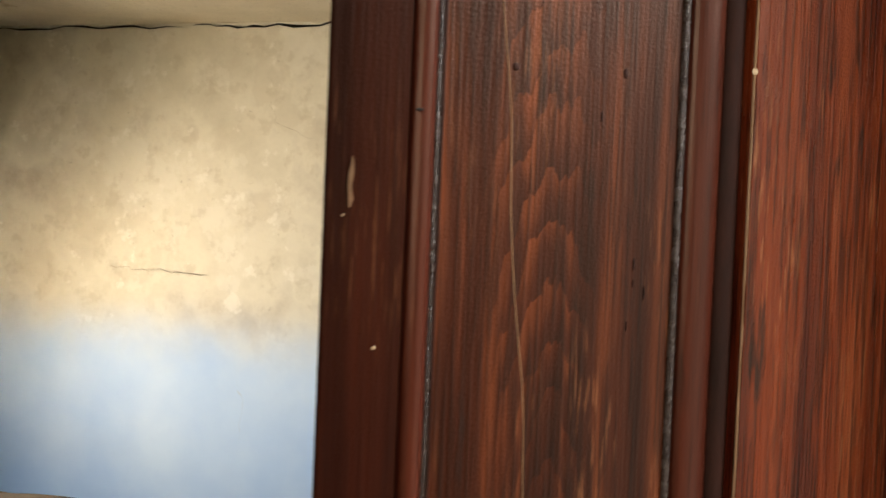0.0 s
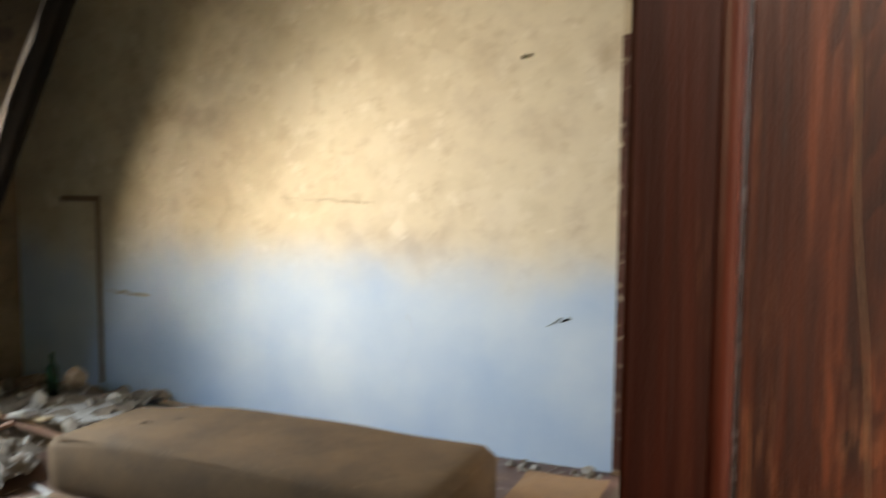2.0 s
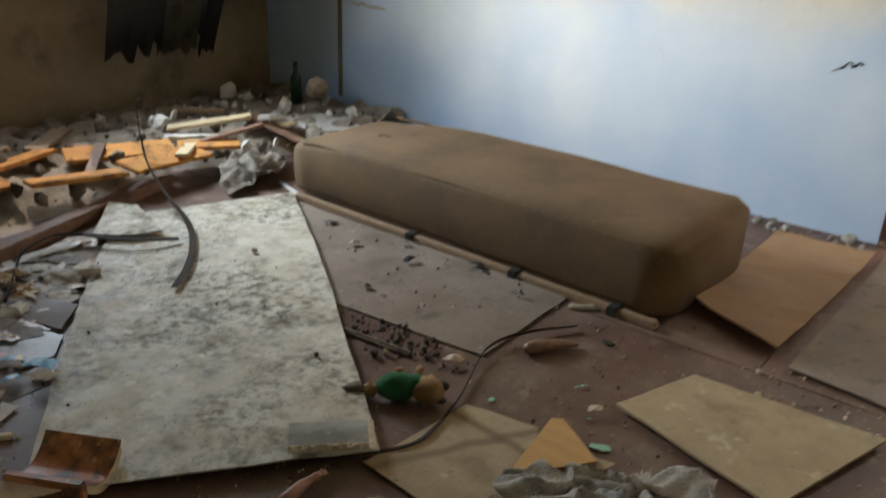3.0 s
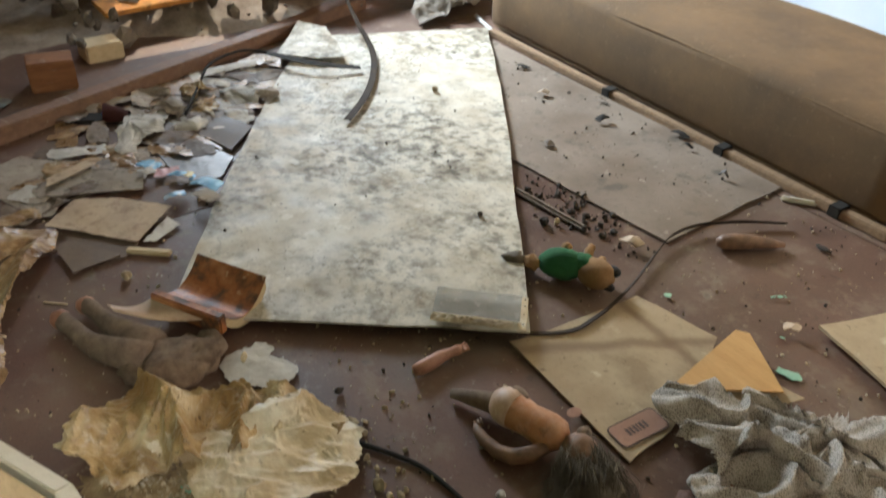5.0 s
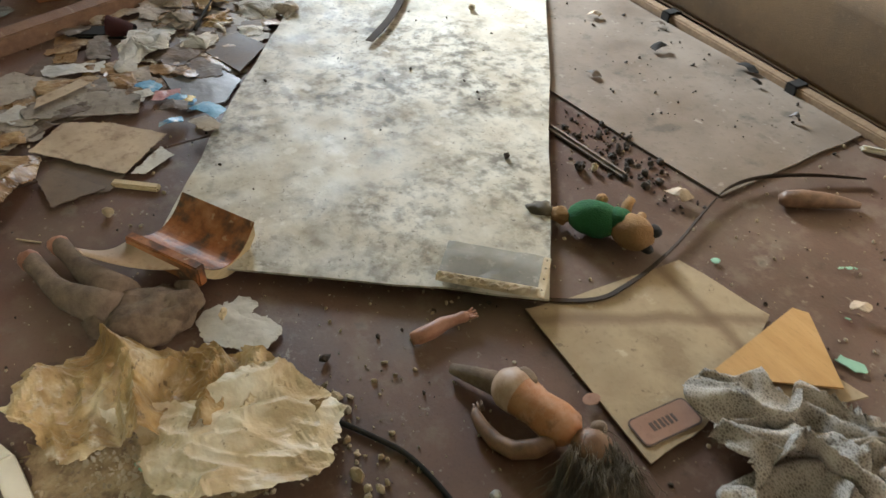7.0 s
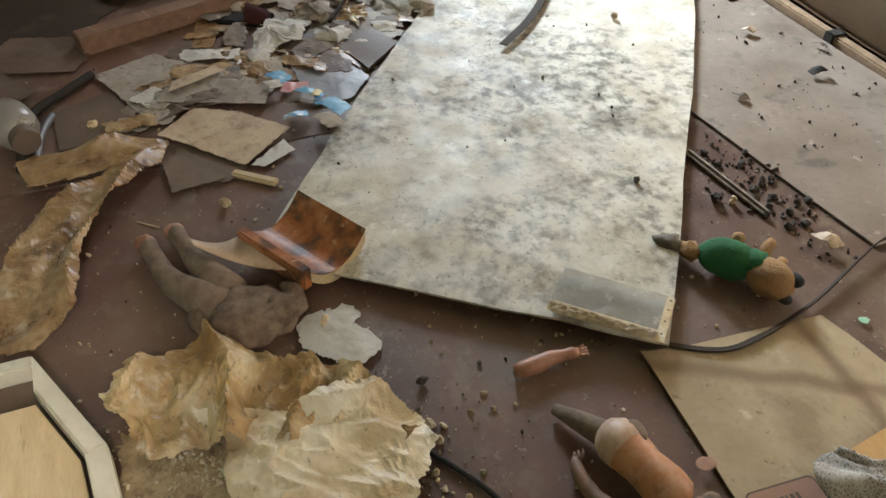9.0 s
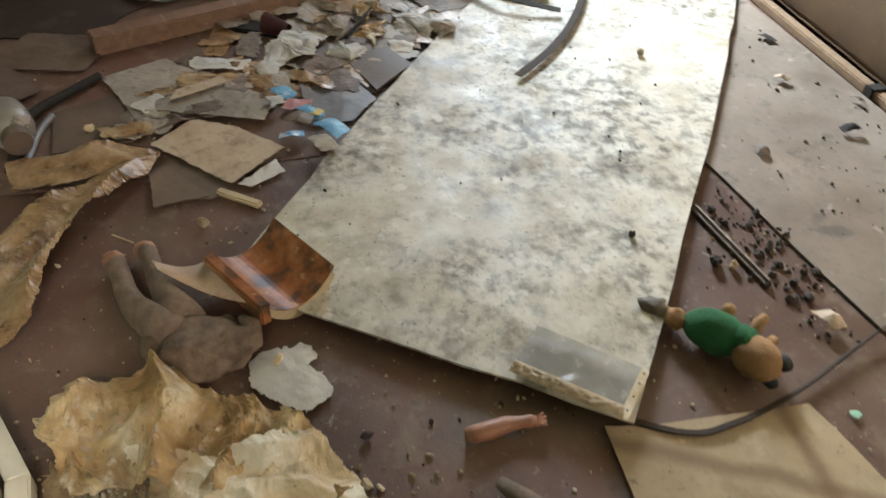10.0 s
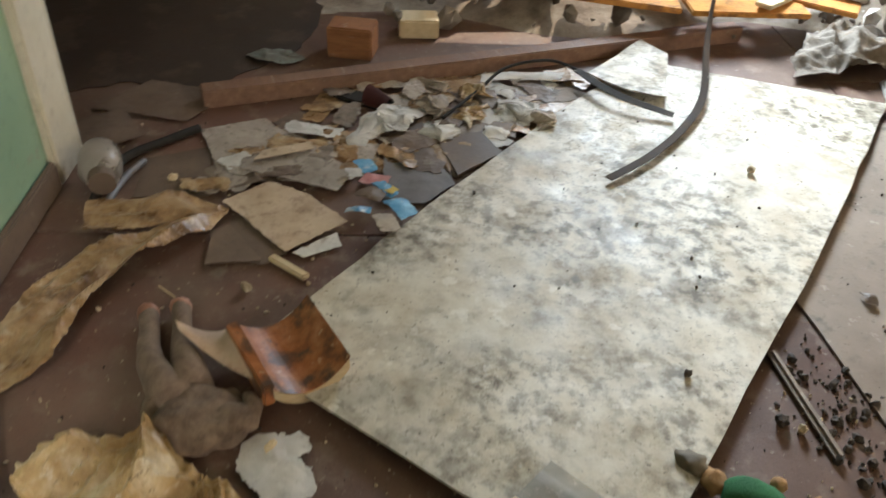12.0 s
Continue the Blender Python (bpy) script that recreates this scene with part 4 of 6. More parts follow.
def blob(bm, c, r, squash=(1, 1, 1), rough=0.0, seed=0, sub=2, mi=0, rot=None):
    out = bmesh.ops.create_icosphere(bm, subdivisions=sub, radius=1.0)
    m = Matrix.Translation(c) @ (rot or Matrix.Identity(4))
    for v in out["verts"]:
        k = 1 + rough * noise.noise(v.co * 2.1 + Vector((seed, seed * 0.7, 0)))
        v.co = m @ Vector((v.co.x * r * squash[0] * k, v.co.y * r * squash[1] * k, v.co.z * r * squash[2] * k))
    for f in {f for v in out["verts"] for f in v.link_faces}:
        f.material_index = mi
    return bm


def limb(bm, pts, radii, mi=0, sides=12):
    before = len(bm.faces)
    tube(bm, pts, 0, sides, radii)
    bm.faces.ensure_lookup_table()
    for f in bm.faces[before:]:
        f.material_index = mi


def figure(name, bm, materials, label, category):
    bm.normal_update()
    ob = link(name, bm, materials[0], smooth=True)
    for m in materials[1:]:
        ob.data.materials.append(m)
    return tagged(ob, label, category)


# ---- doll with an orange vinyl torso, one arm and matted hair
bm = bmesh.new()
limb(bm, [(-0.625, -2.715, 0.016), (-0.585, -2.695, 0.026), (-0.545, -2.675, 0.034), (-0.525, -2.665, 0.036)], [0.010, 0.017, 0.022, 0.027], 3)
limb(bm, [(-0.532, -2.670, 0.040), (-0.525, -2.667, 0.042), (-0.50, -2.660, 0.046), (-0.46, -2.650, 0.044), (-0.42, -2.641, 0.046), (-0.398, -2.636, 0.044), (-0.388, -2.633, 0.04), (-0.38, -2.631, 0.038)],
     [0.024, 0.034, 0.038, 0.033, 0.037, 0.035, 0.024, 0.012], 0, 16)
limb(bm, [(-0.395, -2.665, 0.040), (-0.405, -2.695, 0.030), (-0.425, -2.722, 0.020), (-0.455, -2.735, 0.016), (-0.49, -2.738, 0.016), (-0.515, -2.735, 0.018), (-0.53, -2.728, 0.018)], [0.012, 0.017, 0.016, 0.014, 0.012, 0.010, 0.004], 1)
for k in range(3):
    limb(bm, [(-0.518, -2.732 + 0.006 * k, 0.02), (-0.535, -2.728 + 0.008 * k, 0.022)], [0.004, 0.002], 1, 6)
limb(bm, [(-0.535, -2.671, 0.040), (-0.522, -2.667, 0.044), (-0.506, -2.662, 0.046), (-0.494, -2.659, 0.046)], [0.029, 0.0375, 0.0392, 0.0378], 4, 16)
blob(bm, (-0.352, -2.622, 0.042), 0.036, (1, 0.95, 0.95), 0.15, 3, 3, 1)
blob(bm, (-0.368, -2.598, 0.062), 0.014, (1, 1, 0.8), 0.1, 4, 2, 3)
blob(bm, (-0.505, -2.640, 0.076), 0.017, (1.3, 0.7, 0.25), 0.1, 5, 2, 3)
hr = random.Random(11)
blob(bm, (-0.300, -2.640, 0.024), 0.048, (1.25, 0.95, 0.50), 0.5, 12, 3, 2)
for k in range(1100):
    a = hr.gauss(-0.15, 0.45)
    L = hr.uniform(0.03, 0.10)
    x0, y0, z0 = -0.345 + hr.uniform(-0.02, 0.07), -2.628 + hr.uniform(-0.045, 0.035), hr.uniform(0.03, 0.075)
    pts = [(x0, y0, z0)]
    for s in range(1, 5):
        t = s / 4
        pts.append((x0 + L * t * math.cos(a + 0.7 * math.sin(3 * t + k)), y0 + L * t * math.sin(a + 0.7 * math.sin(3 * t + k)) - 0.02 * t, max(0.003, z0 * (1 - t) ** 1.3 + hr.uniform(0, 0.008))))
    limb(bm, pts, [0.0006, 0.0007, 0.0006, 0.0005, 0.0003], 2, 4)
figure("doll", bm, [M_VINYL, M_DARKVINYL, M_HAIR, M_GREYCLOTH, mat("pale_worn_vinyl", ((0.44, 0.27, 0.18), (0.62, 0.46, 0.35)), scale=40, rough=(0.4, 0.6), bump=0.1)], "old doll with orange vinyl torso and matted hair on the floor", "doll").location = (0.036, -0.032, 0)

# ---- the loose arm of a doll
bm = bmesh.new()
limb(bm, [(-0.700, -2.768, 0.016), (-0.697, -2.755, 0.018), (-0.698, -2.725, 0.018), (-0.703, -2.695, 0.018), (-0.700, -2.668, 0.019), (-0.697, -2.655, 0.021), (-0.695, -2.645, 0.022)], [0.011, 0.015, 0.016, 0.014, 0.010, 0.012, 0.008], 0)
for k in range(4):
    limb(bm, [(-0.700 + 0.004 * k, -2.648, 0.022), (-0.705 + 0.008 * k, -2.628 - 0.002 * abs(k - 1), 0.026)], [0.0045, 0.002], 0, 6)
figure("vinyl_piece", bm, [M_PINKVINYL], "loose pinkish vinyl limb of a toy on the floor", "toy piece").location = (0.014, -0.007, 0)

# ---- plush dog in a green jersey
bm = bmesh.new()
blob(bm, (-0.898, -2.312, 0.030), 0.026, (1.2, 0.9, 0.8), 0.35, 21, 3, 3, Matrix.Rotation(0.8, 4, "Z"))
blob(bm, (-0.862, -2.285, 0.032), 0.022, (1.2, 0.9, 0.9), 0.4, 22, 3, 0)
blob(bm, (-0.805, -2.235, 0.042), 0.05, (1.2, 0.85, 0.82), 0.12, 2, 3, 1, Matrix.Rotation(0.7, 4, "Z"))
blob(bm, (-0.765, -2.205, 0.052), 0.032, (1.0, 0.9, 0.9), 0.15, 6, 3, 1)
blob(bm, (-0.730, -2.195, 0.042), 0.043, (1.15, 0.9, 0.9), 0.08, 7, 3, 0, Matrix.Rotation(0.4, 4, "Z"))
blob(bm, (-0.700, -2.165, 0.055), 0.016, (1.2, 1, 0.8), 0.1, 1, 2, 2)
blob(bm, (-0.688, -2.190, 0.026), 0.014, (1.2, 1, 0.7), 0.1, 1, 2, 2)
blob(bm, (-0.835, -2.195, 0.060), 0.014, (1, 1, 0.9), 0.1, 1, 2, 0)
limb(bm, [(-0.78, -2.175, 0.04), (-0.80, -2.150, 0.052), (-0.805, -2.135, 0.058)], [0.012, 0.012, 0.010], 0, 8)
limb(bm, [(-0.745, -2.165, 0.045), (-0.758, -2.145, 0.05)], [0.012, 0.010], 0, 8)
figure("plush_dog", bm, [M_TANFELT, M_GREENFELT, M_BLACKFELT, M_HAIR], "small tan plush toy in a green jersey on the floor", "toy").location = (0.030, -0.032, 0)

# ---- soft doll, face down, its legs stretched away
bm = bmesh.new()
limb(bm, [(-1.245, -3.335, 0.022), (-1.235, -3.332, 0.025), (-1.20, -3.322, 0.024), (-1.15, -3.312, 0.024), (-1.10, -3.295, 0.028), (-1.04, -3.255, 0.036), (-1.0, -3.22, 0.036)], [0.010, 0.020, 0.019, 0.021, 0.026, 0.034, 0.036], 0, 14)
limb(bm, [(-1.262, -3.275, 0.024), (-1.252, -3.272, 0.027), (-1.215, -3.262, 0.025), (-1.16, -3.250, 0.026), (-1.10, -3.228, 0.032), (-1.03, -3.20, 0.040)], [0.010, 0.020, 0.018, 0.022, 0.030, 0.036], 0, 14)
blob(bm, (-1.243, -3.335, 0.024), 0.023, (1, 1, 0.95), 0.05, 1, 2, 1)
blob(bm, (-1.260, -3.275, 0.026), 0.023, (1, 1, 0.95), 0.05, 1, 2, 1)
blob(bm, (-0.965, -3.175, 0.030), 0.078, (0.95, 1.05, 0.44), 0.22, 8, 4, 2)
blob(bm, (-0.955, -3.115, 0.044), 0.036, (0.9, 1.1, 0.55), 0.3, 9, 3, 2)
blob(bm, (-1.000, -3.255, 0.024), 0.038, (1.2, 0.8, 0.55), 0.3, 10, 3, 2)
limb(bm, [(-0.942, -3.214, 0.040), (-0.934, -3.175, 0.040), (-0.933, -3.127, 0.040), (-0.954, -3.091, 0.040), (-0.993, -3.089, 0.040), (-1.017, -3.104, 0.040)], [0.014, 0.020, 0.022, 0.021, 0.018, 0.010], 2, 12)
for v in bm.verts:
    v.co.z += 0.007 * noise.noise(v.co * 45) + 0.004 * noise.noise(v.co * 110)
    v.co.x += 0.004 * noise.noise(v.co * 38)
figure("soft_doll", bm, [M_GREYCLOTH, M_PINKVINYL, M_SKIRT], "dirty grey cloth doll lying face down on the floor", "doll")


def book():
    """A swollen paperback that lies open on its back, its cover bent into a trough."""
    root = thing("book", Matrix.Translation((-1.115, -3.035, 0.0)) @ Matrix.Rotation(radians(119), 4, "Z"), "swollen paperback with a rusty brown bent cover", "book")
    n = 14
    U, V = 0.145, 0.190

    def arc(t):
        return 0.028 + 0.042 * (2 * t - 1) ** 2 + 0.012 * t
    bm = bmesh.new()
    rows = []
    for i in range(n + 1):
        t = i / n
        x = (t - 0.5) * U
        top = arc(t)
        rows.append([bm.verts.new((x, s * V / 2, z)) for s, z in ((-1, top - 0.024 - 0.006 * t), (1, top - 0.022), (1, top), (-1, top))])
    for a, b in zip(rows, rows[1:]):
        for k in range(4):
            bm.faces.new((a[k], a[(k + 1) % 4], b[(k + 1) % 4], b[k]))
    bm.faces.new(rows[0][::-1])
    bm.faces.new(rows[-1])
    part("page_block", bm, M_PAGES, root)
    bm = bmesh.new()
    rows = []
    for i in range(n + 1):
        t = i / n
        x = (t - 0.5) * U * 1.02
        rows.append([bm.verts.new((x, s * V / 2 * 1.02, arc(t) + z)) for s, z in ((-1, 0.001), (1, 0.001), (1, 0.003), (-1, 0.003))])
    for a, b in zip(rows, rows[1:]):
        for k in range(4):
            bm.faces.new((a[k], a[(k + 1) % 4], b[(k + 1) % 4], b[k]))
    bm.faces.new(rows[0][::-1])
    bm.faces.new(rows[-1])
    part("cover", bm, M_BOOK, root, "stained rusty brown cover")
    part("spine", boxed((-U / 2 - 0.020, -V / 2, 0.034), (-U / 2 + 0.003, V / 2, 0.082), 0.004), M_BOOK, root)
    bm = bmesh.new()
    rows = []
    for i in range(n + 1):
        t = i / n
        x = -U / 2 - 0.10 * t
        z = 0.074 - 0.022 * math.sin(math.pi * t) + 0.006 * t
        lo, hi = -0.090 + 0.21 * t, 0.085 + 0.05 * t
        rows.append([bm.verts.new((x, y, z + d)) for y, d in ((lo, 0), (hi, 0.012 * t), (hi, 0.012 * t + 0.002), (lo, 0.002))])
    for a, b in zip(rows, rows[1:]):
        for k in range(4):
            bm.faces.new((a[k], a[(k + 1) % 4], b[(k + 1) % 4], b[k]))
    bm.faces.new(rows[0][::-1])
    bm.faces.new(rows[-1])
    part("loose_leaf", bm, M_LEAF, root, "curled pinkish loose leaf", smooth=True)


book()

# ---- crumpled heaps
ob = link("torn_wrapper", crumpled([(-0.87, -3.44), (-0.915, -3.395), (-0.93, -3.33), (-0.935, -3.262), (-0.90, -3.20), (-0.858, -3.135), (-0.79, -3.065), (-0.71, -3.005), (-0.62, -2.96), (-0.60, -3.06), (-0.66, -3.20), (-0.72, -3.30), (-0.72, -3.385), (-0.77, -3.41)], 0.115, 10.0, 0.005, 61, 0.003, 0.001, 0.35, 0.0, True, 2.75, 0.008), M_CREAM)
tagged(ob, "torn crumpled sheet of stained yellow-brown paper", "crumpled paper")
ob = link("crumpled_paper", crumpled([(-0.800, -3.305), (-0.701, -3.282), (-0.599, -3.277), (-0.537, -3.263), (-0.509, -3.181), (-0.494, -3.090), (-0.540, -3.003), (-0.580, -2.945), (-0.640, -2.960), (-0.715, -3.012), (-0.755, -3.080), (-0.742, -3.140), (-0.728, -3.195), (-0.762, -3.249)], 0.075, 9.0, 0.005, 4, 0.012, 0.0010, 0.5, 0.022, True, 0.87, 0.007), M_FLAP)
tagged(ob, "folded flap of cream paper over plaster crumbs", "crumpled paper")
ob = link("plaster_dust", crumpled([(-0.80, -3.42), (-0.77, -3.28), (-0.66, -3.20), (-0.53, -3.15), (-0.43, -3.12), (-0.38, -3.20), (-0.41, -3.30), (-0.50, -3.40), (-0.62, -3.46)], 0.008, 16, 0.008, 66, 0.0006, 0.0005, 0.4, 0.004, False, None, 0.03), M_DUSTY)
tagged(ob, "spill of yellowish plaster dust on the floor", "dust", kind="stuff")
ob = link("lace_curtain", crumpled([(-0.33, -2.42), (-0.325, -2.33), (-0.25, -2.30), (-0.16, -2.24), (-0.08, -2.14), (0.06, -2.10), (0.14, -2.22), (0.10, -2.40), (-0.02, -2.52), (-0.13, -2.55), (-0.20, -2.49), (-0.27, -2.47)], 0.11, 14.0, 0.0055, 12, 0.003, 0.0010, 0.7, 0.0, False, 0.9), M_LACE, smooth=True)
tagged(ob, "bunched grey lace curtain fabric on the floor", "curtain")
ob = link("brown_rag", crumpled([(-0.163, -2.598), (-0.150, -2.519), (-0.091, -2.464), (-0.028, -2.481), (-0.035, -2.575), (-0.095, -2.620)], 0.045, 14, 0.007, 5, 0.002, 0.0012, 0.6, 0.01, False, 0.4), M_BROWNCLOTH, smooth=True)
tagged(ob, "crumpled dark red-brown rag beside the lace", "rag")
ob = link("torn_paper", crumpled([(-0.941, -3.096), (-0.952, -3.055), (-0.948, -2.993), (-0.915, -2.988), (-0.900, -3.003), (-0.881, -2.980), (-0.855, -2.972), (-0.823, -2.976), (-0.804, -3.009), (-0.821, -3.052), (-0.838, -3.070), (-0.874, -3.104)], 0.020, 16, 0.005, 8, 0.003, 0.001, 0.5, 0.0, True, None, 0.009), M_WHITEPAPER)
tagged(ob, "torn scrap of pale grey paper on the floor", "paper")
ob = link("wrapping_paper", crumpled([(-1.640, -3.575), (-1.640, -3.532), (-1.648, -3.449), (-1.655, -3.351), (-1.628, -3.243), (-1.588, -3.250), (-1.550, -3.330), (-1.518, -3.401), (-1.510, -3.459), (-1.518, -3.552), (-1.58, -3.565)], 0.060, 6, 0.006, 21, 0.003, 0.0015, 0.2, 0.006, True, 1.45, 0.004), M_BROWNPAPER)
tagged(ob, "stiff folded strip of brown wrapping paper", "wrapping paper", "brown paper strips")
ob = link("wrapping_paper", crumpled([(-1.600, -3.245), (-1.536, -3.268), (-1.457, -3.337), (-1.374, -3.397), (-1.279, -3.429), (-1.177, -3.456), (-1.098, -3.482), (-1.030, -3.545), (-1.075, -3.640), (-1.256, -3.615), (-1.397, -3.560), (-1.461, -3.490), (-1.520, -3.395), (-1.565, -3.310)], 0.080, 6, 0.006, 23, 0.003, 0.0015, 0.25, 0.008, True, -0.58, 0.005), M_BROWNPAPER)
tagged(ob, "long crumpled strip of brown wrapping paper", "wrapping paper", "brown paper strips")
ob = link("white_paper", crumpled([(-2.074, -2.955), (-2.179, -2.886), (-2.157, -2.766), (-2.039, -2.810), (-1.916, -2.959), (-1.983, -2.975)], 0.055, 15, 0.006, 31, 0.004, 0.0012, 0.6, 0.015, True, None, 0.010), M_WHITEPAPER)
tagged(ob, "crumpled soiled white paper near the timber", "crumpled paper")
for k, (x, y, s) in enumerate(((-2.169, -2.743, 0.085), (-2.123, -2.637, 0.075), (-2.149, -2.485, 0.09), (-2.091, -2.430, 0.06), (-2.263, -2.615, 0.06), (-2.019, -2.733, 0.06), (-2.319, -2.731, 0.05))):
    poly = [(x + s * math.cos(a) * (0.8 + 0.3 * math.sin(3 * a + k)), y + s * math.sin(a) * (0.8 + 0.3 * math.cos(2 * a + k))) for a in [i * math.pi / 4 for i in range(8)]]
    ob = link("crumpled_scrap", crumpled(poly, 0.050, 20, 0.005, 40 + k, 0.003, 0.001, 0.9, 0.006, True, None, 0.014), (M_NEWS, M_CREAM, M_WHITEPAPER)[k % 3])
    tagged(ob, ("crumpled grey newspaper scrap", "crumpled yellowed paper scrap", "crumpled whitish paper scrap")[k % 3] + " by the timber", "crumpled paper", "crumpled scraps")
ob = link("insulation", crumpled([(-2.411, -1.539), (-2.540, -1.527), (-2.722, -1.360), (-2.896, -1.123), (-2.706, -0.960), (-2.453, -1.191)], 0.10, 8, 0.009, 51, 0.004, 0.0015, 0.5, 0.035, False), M_WOOL, smooth=True)
tagged(ob, "bundle of dusty grey insulation wool", "insulation")
ob = link("foil_scrap", crumpled([(-2.525, -3.349), (-2.570, -3.291), (-2.560, -3.203), (-2.511, -3.150), (-2.465, -3.219), (-2.475, -3.304)], 0.03, 14, 0.010, 53, 0.003, 0.001, 0.5), mat("dull_green_foil", ((0.07, 0.060, 0.045), (0.15, 0.145, 0.12), (0.20, 0.26, 0.23)), scale=22, rough=(0.35, 0.6), bump=0.3, bscale=80))
tagged(ob, "crumpled dull greenish foil scrap in the room's shaded corner", "foil scrap")

# ---- flat sheets and scraps
sheet("cardboard", [(-0.65, -2.54), (-0.26, -2.57), (-0.27, -2.44), (-0.33, -2.28), (-0.40, -2.13), (-0.61, -2.17), (-0.63, -2.43)], M_CARDSTAIN, "flattened tan cardboard with a printed label on the floor", "cardboard", 0.004, 0.003, 0.004, 3)
sheet("cardboard", [(-0.315, -2.37), (-0.215, -2.31), (-0.165, -2.15), (-0.26, -2.17)], M_CARD, "strip of tan cardboard under the triangle", "cardboard", 0.019, 0.003, 0.002, 5)
sheet("plywood_triangle", [(-0.338, -2.375), (-0.196, -2.183), (-0.352, -2.085), (-0.378, -2.102)], M_ORANGECARD, "orange-brown triangular plywood offcut", "plywood", 0.030, 0.004, 0.0, 4, "", 0.0)
sheet("fibreboard_panel", [(-0.285, -1.91), (0.19, -2.05), (0.34, -1.58), (-0.18, -1.61)], M_CARD, "tan fibreboard panel with a frayed edge", "board", 0.012, 0.008, 0.004, 6)
sheet("brown_board", [(-0.39, -1.13), (-0.03, -1.32), (0.03, -0.23), (-0.36, -0.24)], M_TANPLY, "brown fibreboard lying beside the mattress", "board", 0.012, 0.006, 0.012, 7)
sheet("grey_mat", [(0.02, -1.36), (0.75, -1.45), (0.72, -0.12), (0.06, -0.15)], M_SHEET, "grey dusty sheet on the floor before the doorway", "floor mat", 0.003, 0.003, 0.003, 8)
sheet("torn_corner", [(-2.366, -2.254), (-2.641, -2.018), (-2.535, -1.950), (-2.205, -2.040), (-2.250, -2.155)], M_BOARD, "torn off-white corner of hardboard propped on rubble", "board", 0.040, 0.004, 0.010, 9)
sheet("envelope", [(-1.660, -3.266), (-1.749, -3.168), (-1.695, -3.068), (-1.581, -2.960), (-1.462, -3.092)], M_ENVELOPE, "stained tan paper envelope on a pile of cards", "envelope", 0.014, 0.002, 0.006, 10)
sheet("grey_paper", [(-2.024, -3.396), (-2.101, -3.224), (-2.032, -3.178), (-1.833, -3.136), (-1.746, -3.286), (-1.915, -3.348)], M_NEWS, "dusty grey sheet of paper on the floor", "paper", 0.004, 0.001, 0.010, 11, "loose papers")
sheet("magazine", [(-1.808, -3.248), (-1.858, -3.251), (-1.935, -3.079), (-1.809, -2.958), (-1.707, -2.993), (-1.781, -3.164)], M_NEWS, "torn dusty magazine page with faded print", "magazine", 0.012, 0.002, 0.012, 12, "loose papers")
sheet("magazine_cover", [(-1.829, -3.218), (-1.880, -3.201), (-1.935, -3.079), (-1.896, -3.067)], M_ENVELOPE, "faded pinkish corner of a magazine page", "magazine", 0.028, 0.001, 0.003, 13, "printed scraps")
sheet("brown_sheet", [(-1.687, -3.491), (-1.868, -3.501), (-1.935, -3.349), (-1.695, -3.304)], M_DARKCARD, "dark brown card sheet lying under papers", "card", 0.003, 0.002, 0.004, 14, "dark cards")
sheet("dark_card", [(-1.607, -3.235), (-1.608, -3.196), (-1.474, -3.088), (-1.423, -3.138), (-1.475, -3.236)], M_DARKCARD, "dark brown card under the envelope", "card", 0.003, 0.002, 0.004, 15, "dark cards")
sheet("dark_card", [(-1.542, -3.271), (-1.570, -3.233), (-1.435, -3.140), (-1.420, -3.261)], M_DARKCARD, "brownish card under the envelope", "card", 0.008, 0.002, 0.003, 16, "dark cards")
sheet("white_slip", [(-1.471, -3.080), (-1.550, -2.984), (-1.498, -2.969), (-1.453, -3.049)], M_WHITEPAPER, "small slip of white paper", "paper", 0.006, 0.001, 0.008, 17, "loose papers")
sheet("slate_card", [(-1.963, -2.885), (-1.988, -2.773), (-1.770, -2.698), (-1.676, -2.775), (-1.672, -2.878)], M_SLATE, "blue-grey card with a dull sheen", "card", 0.004, 0.002, 0.003, 18)
sheet("dark_wood_piece", [(-1.989, -2.742), (-2.034, -2.611), (-1.916, -2.563), (-1.800, -2.689)], M_DARKCARD, "split dark brown board against the white board", "board", 0.006, 0.008, 0.002, 19)
sheet("long_paper", [(-2.365, -2.560), (-2.416, -2.522), (-2.433, -2.309), (-2.373, -2.336)], M_WHITEPAPER, "long folded white paper along the timber", "paper", 0.015, 0.002, 0.010, 20, "loose papers")
sheet("grey_paper", [(-2.327, -2.506), (-2.384, -2.306), (-2.257, -2.257), (-2.171, -2.415)], M_NEWS, "grey paper beside the white board", "paper", 0.004, 0.001, 0.006, 22, "loose papers")
sheet("brown_paper", [(-2.142, -3.725), (-2.072, -3.440), (-2.257, -3.347), (-2.328, -3.600)], M_DARKCARD, "dusty dark brown paper sheet near the end of the timber", "paper", 0.004, 0.001, 0.012, 24)
sheet("grey_paper", [(-1.882, -3.659), (-1.988, -3.539), (-2.136, -3.631), (-2.040, -3.772)], M_DARKCARD, "dark grey paper by the jar", "paper", 0.004, 0.001, 0.012, 25, "loose papers")
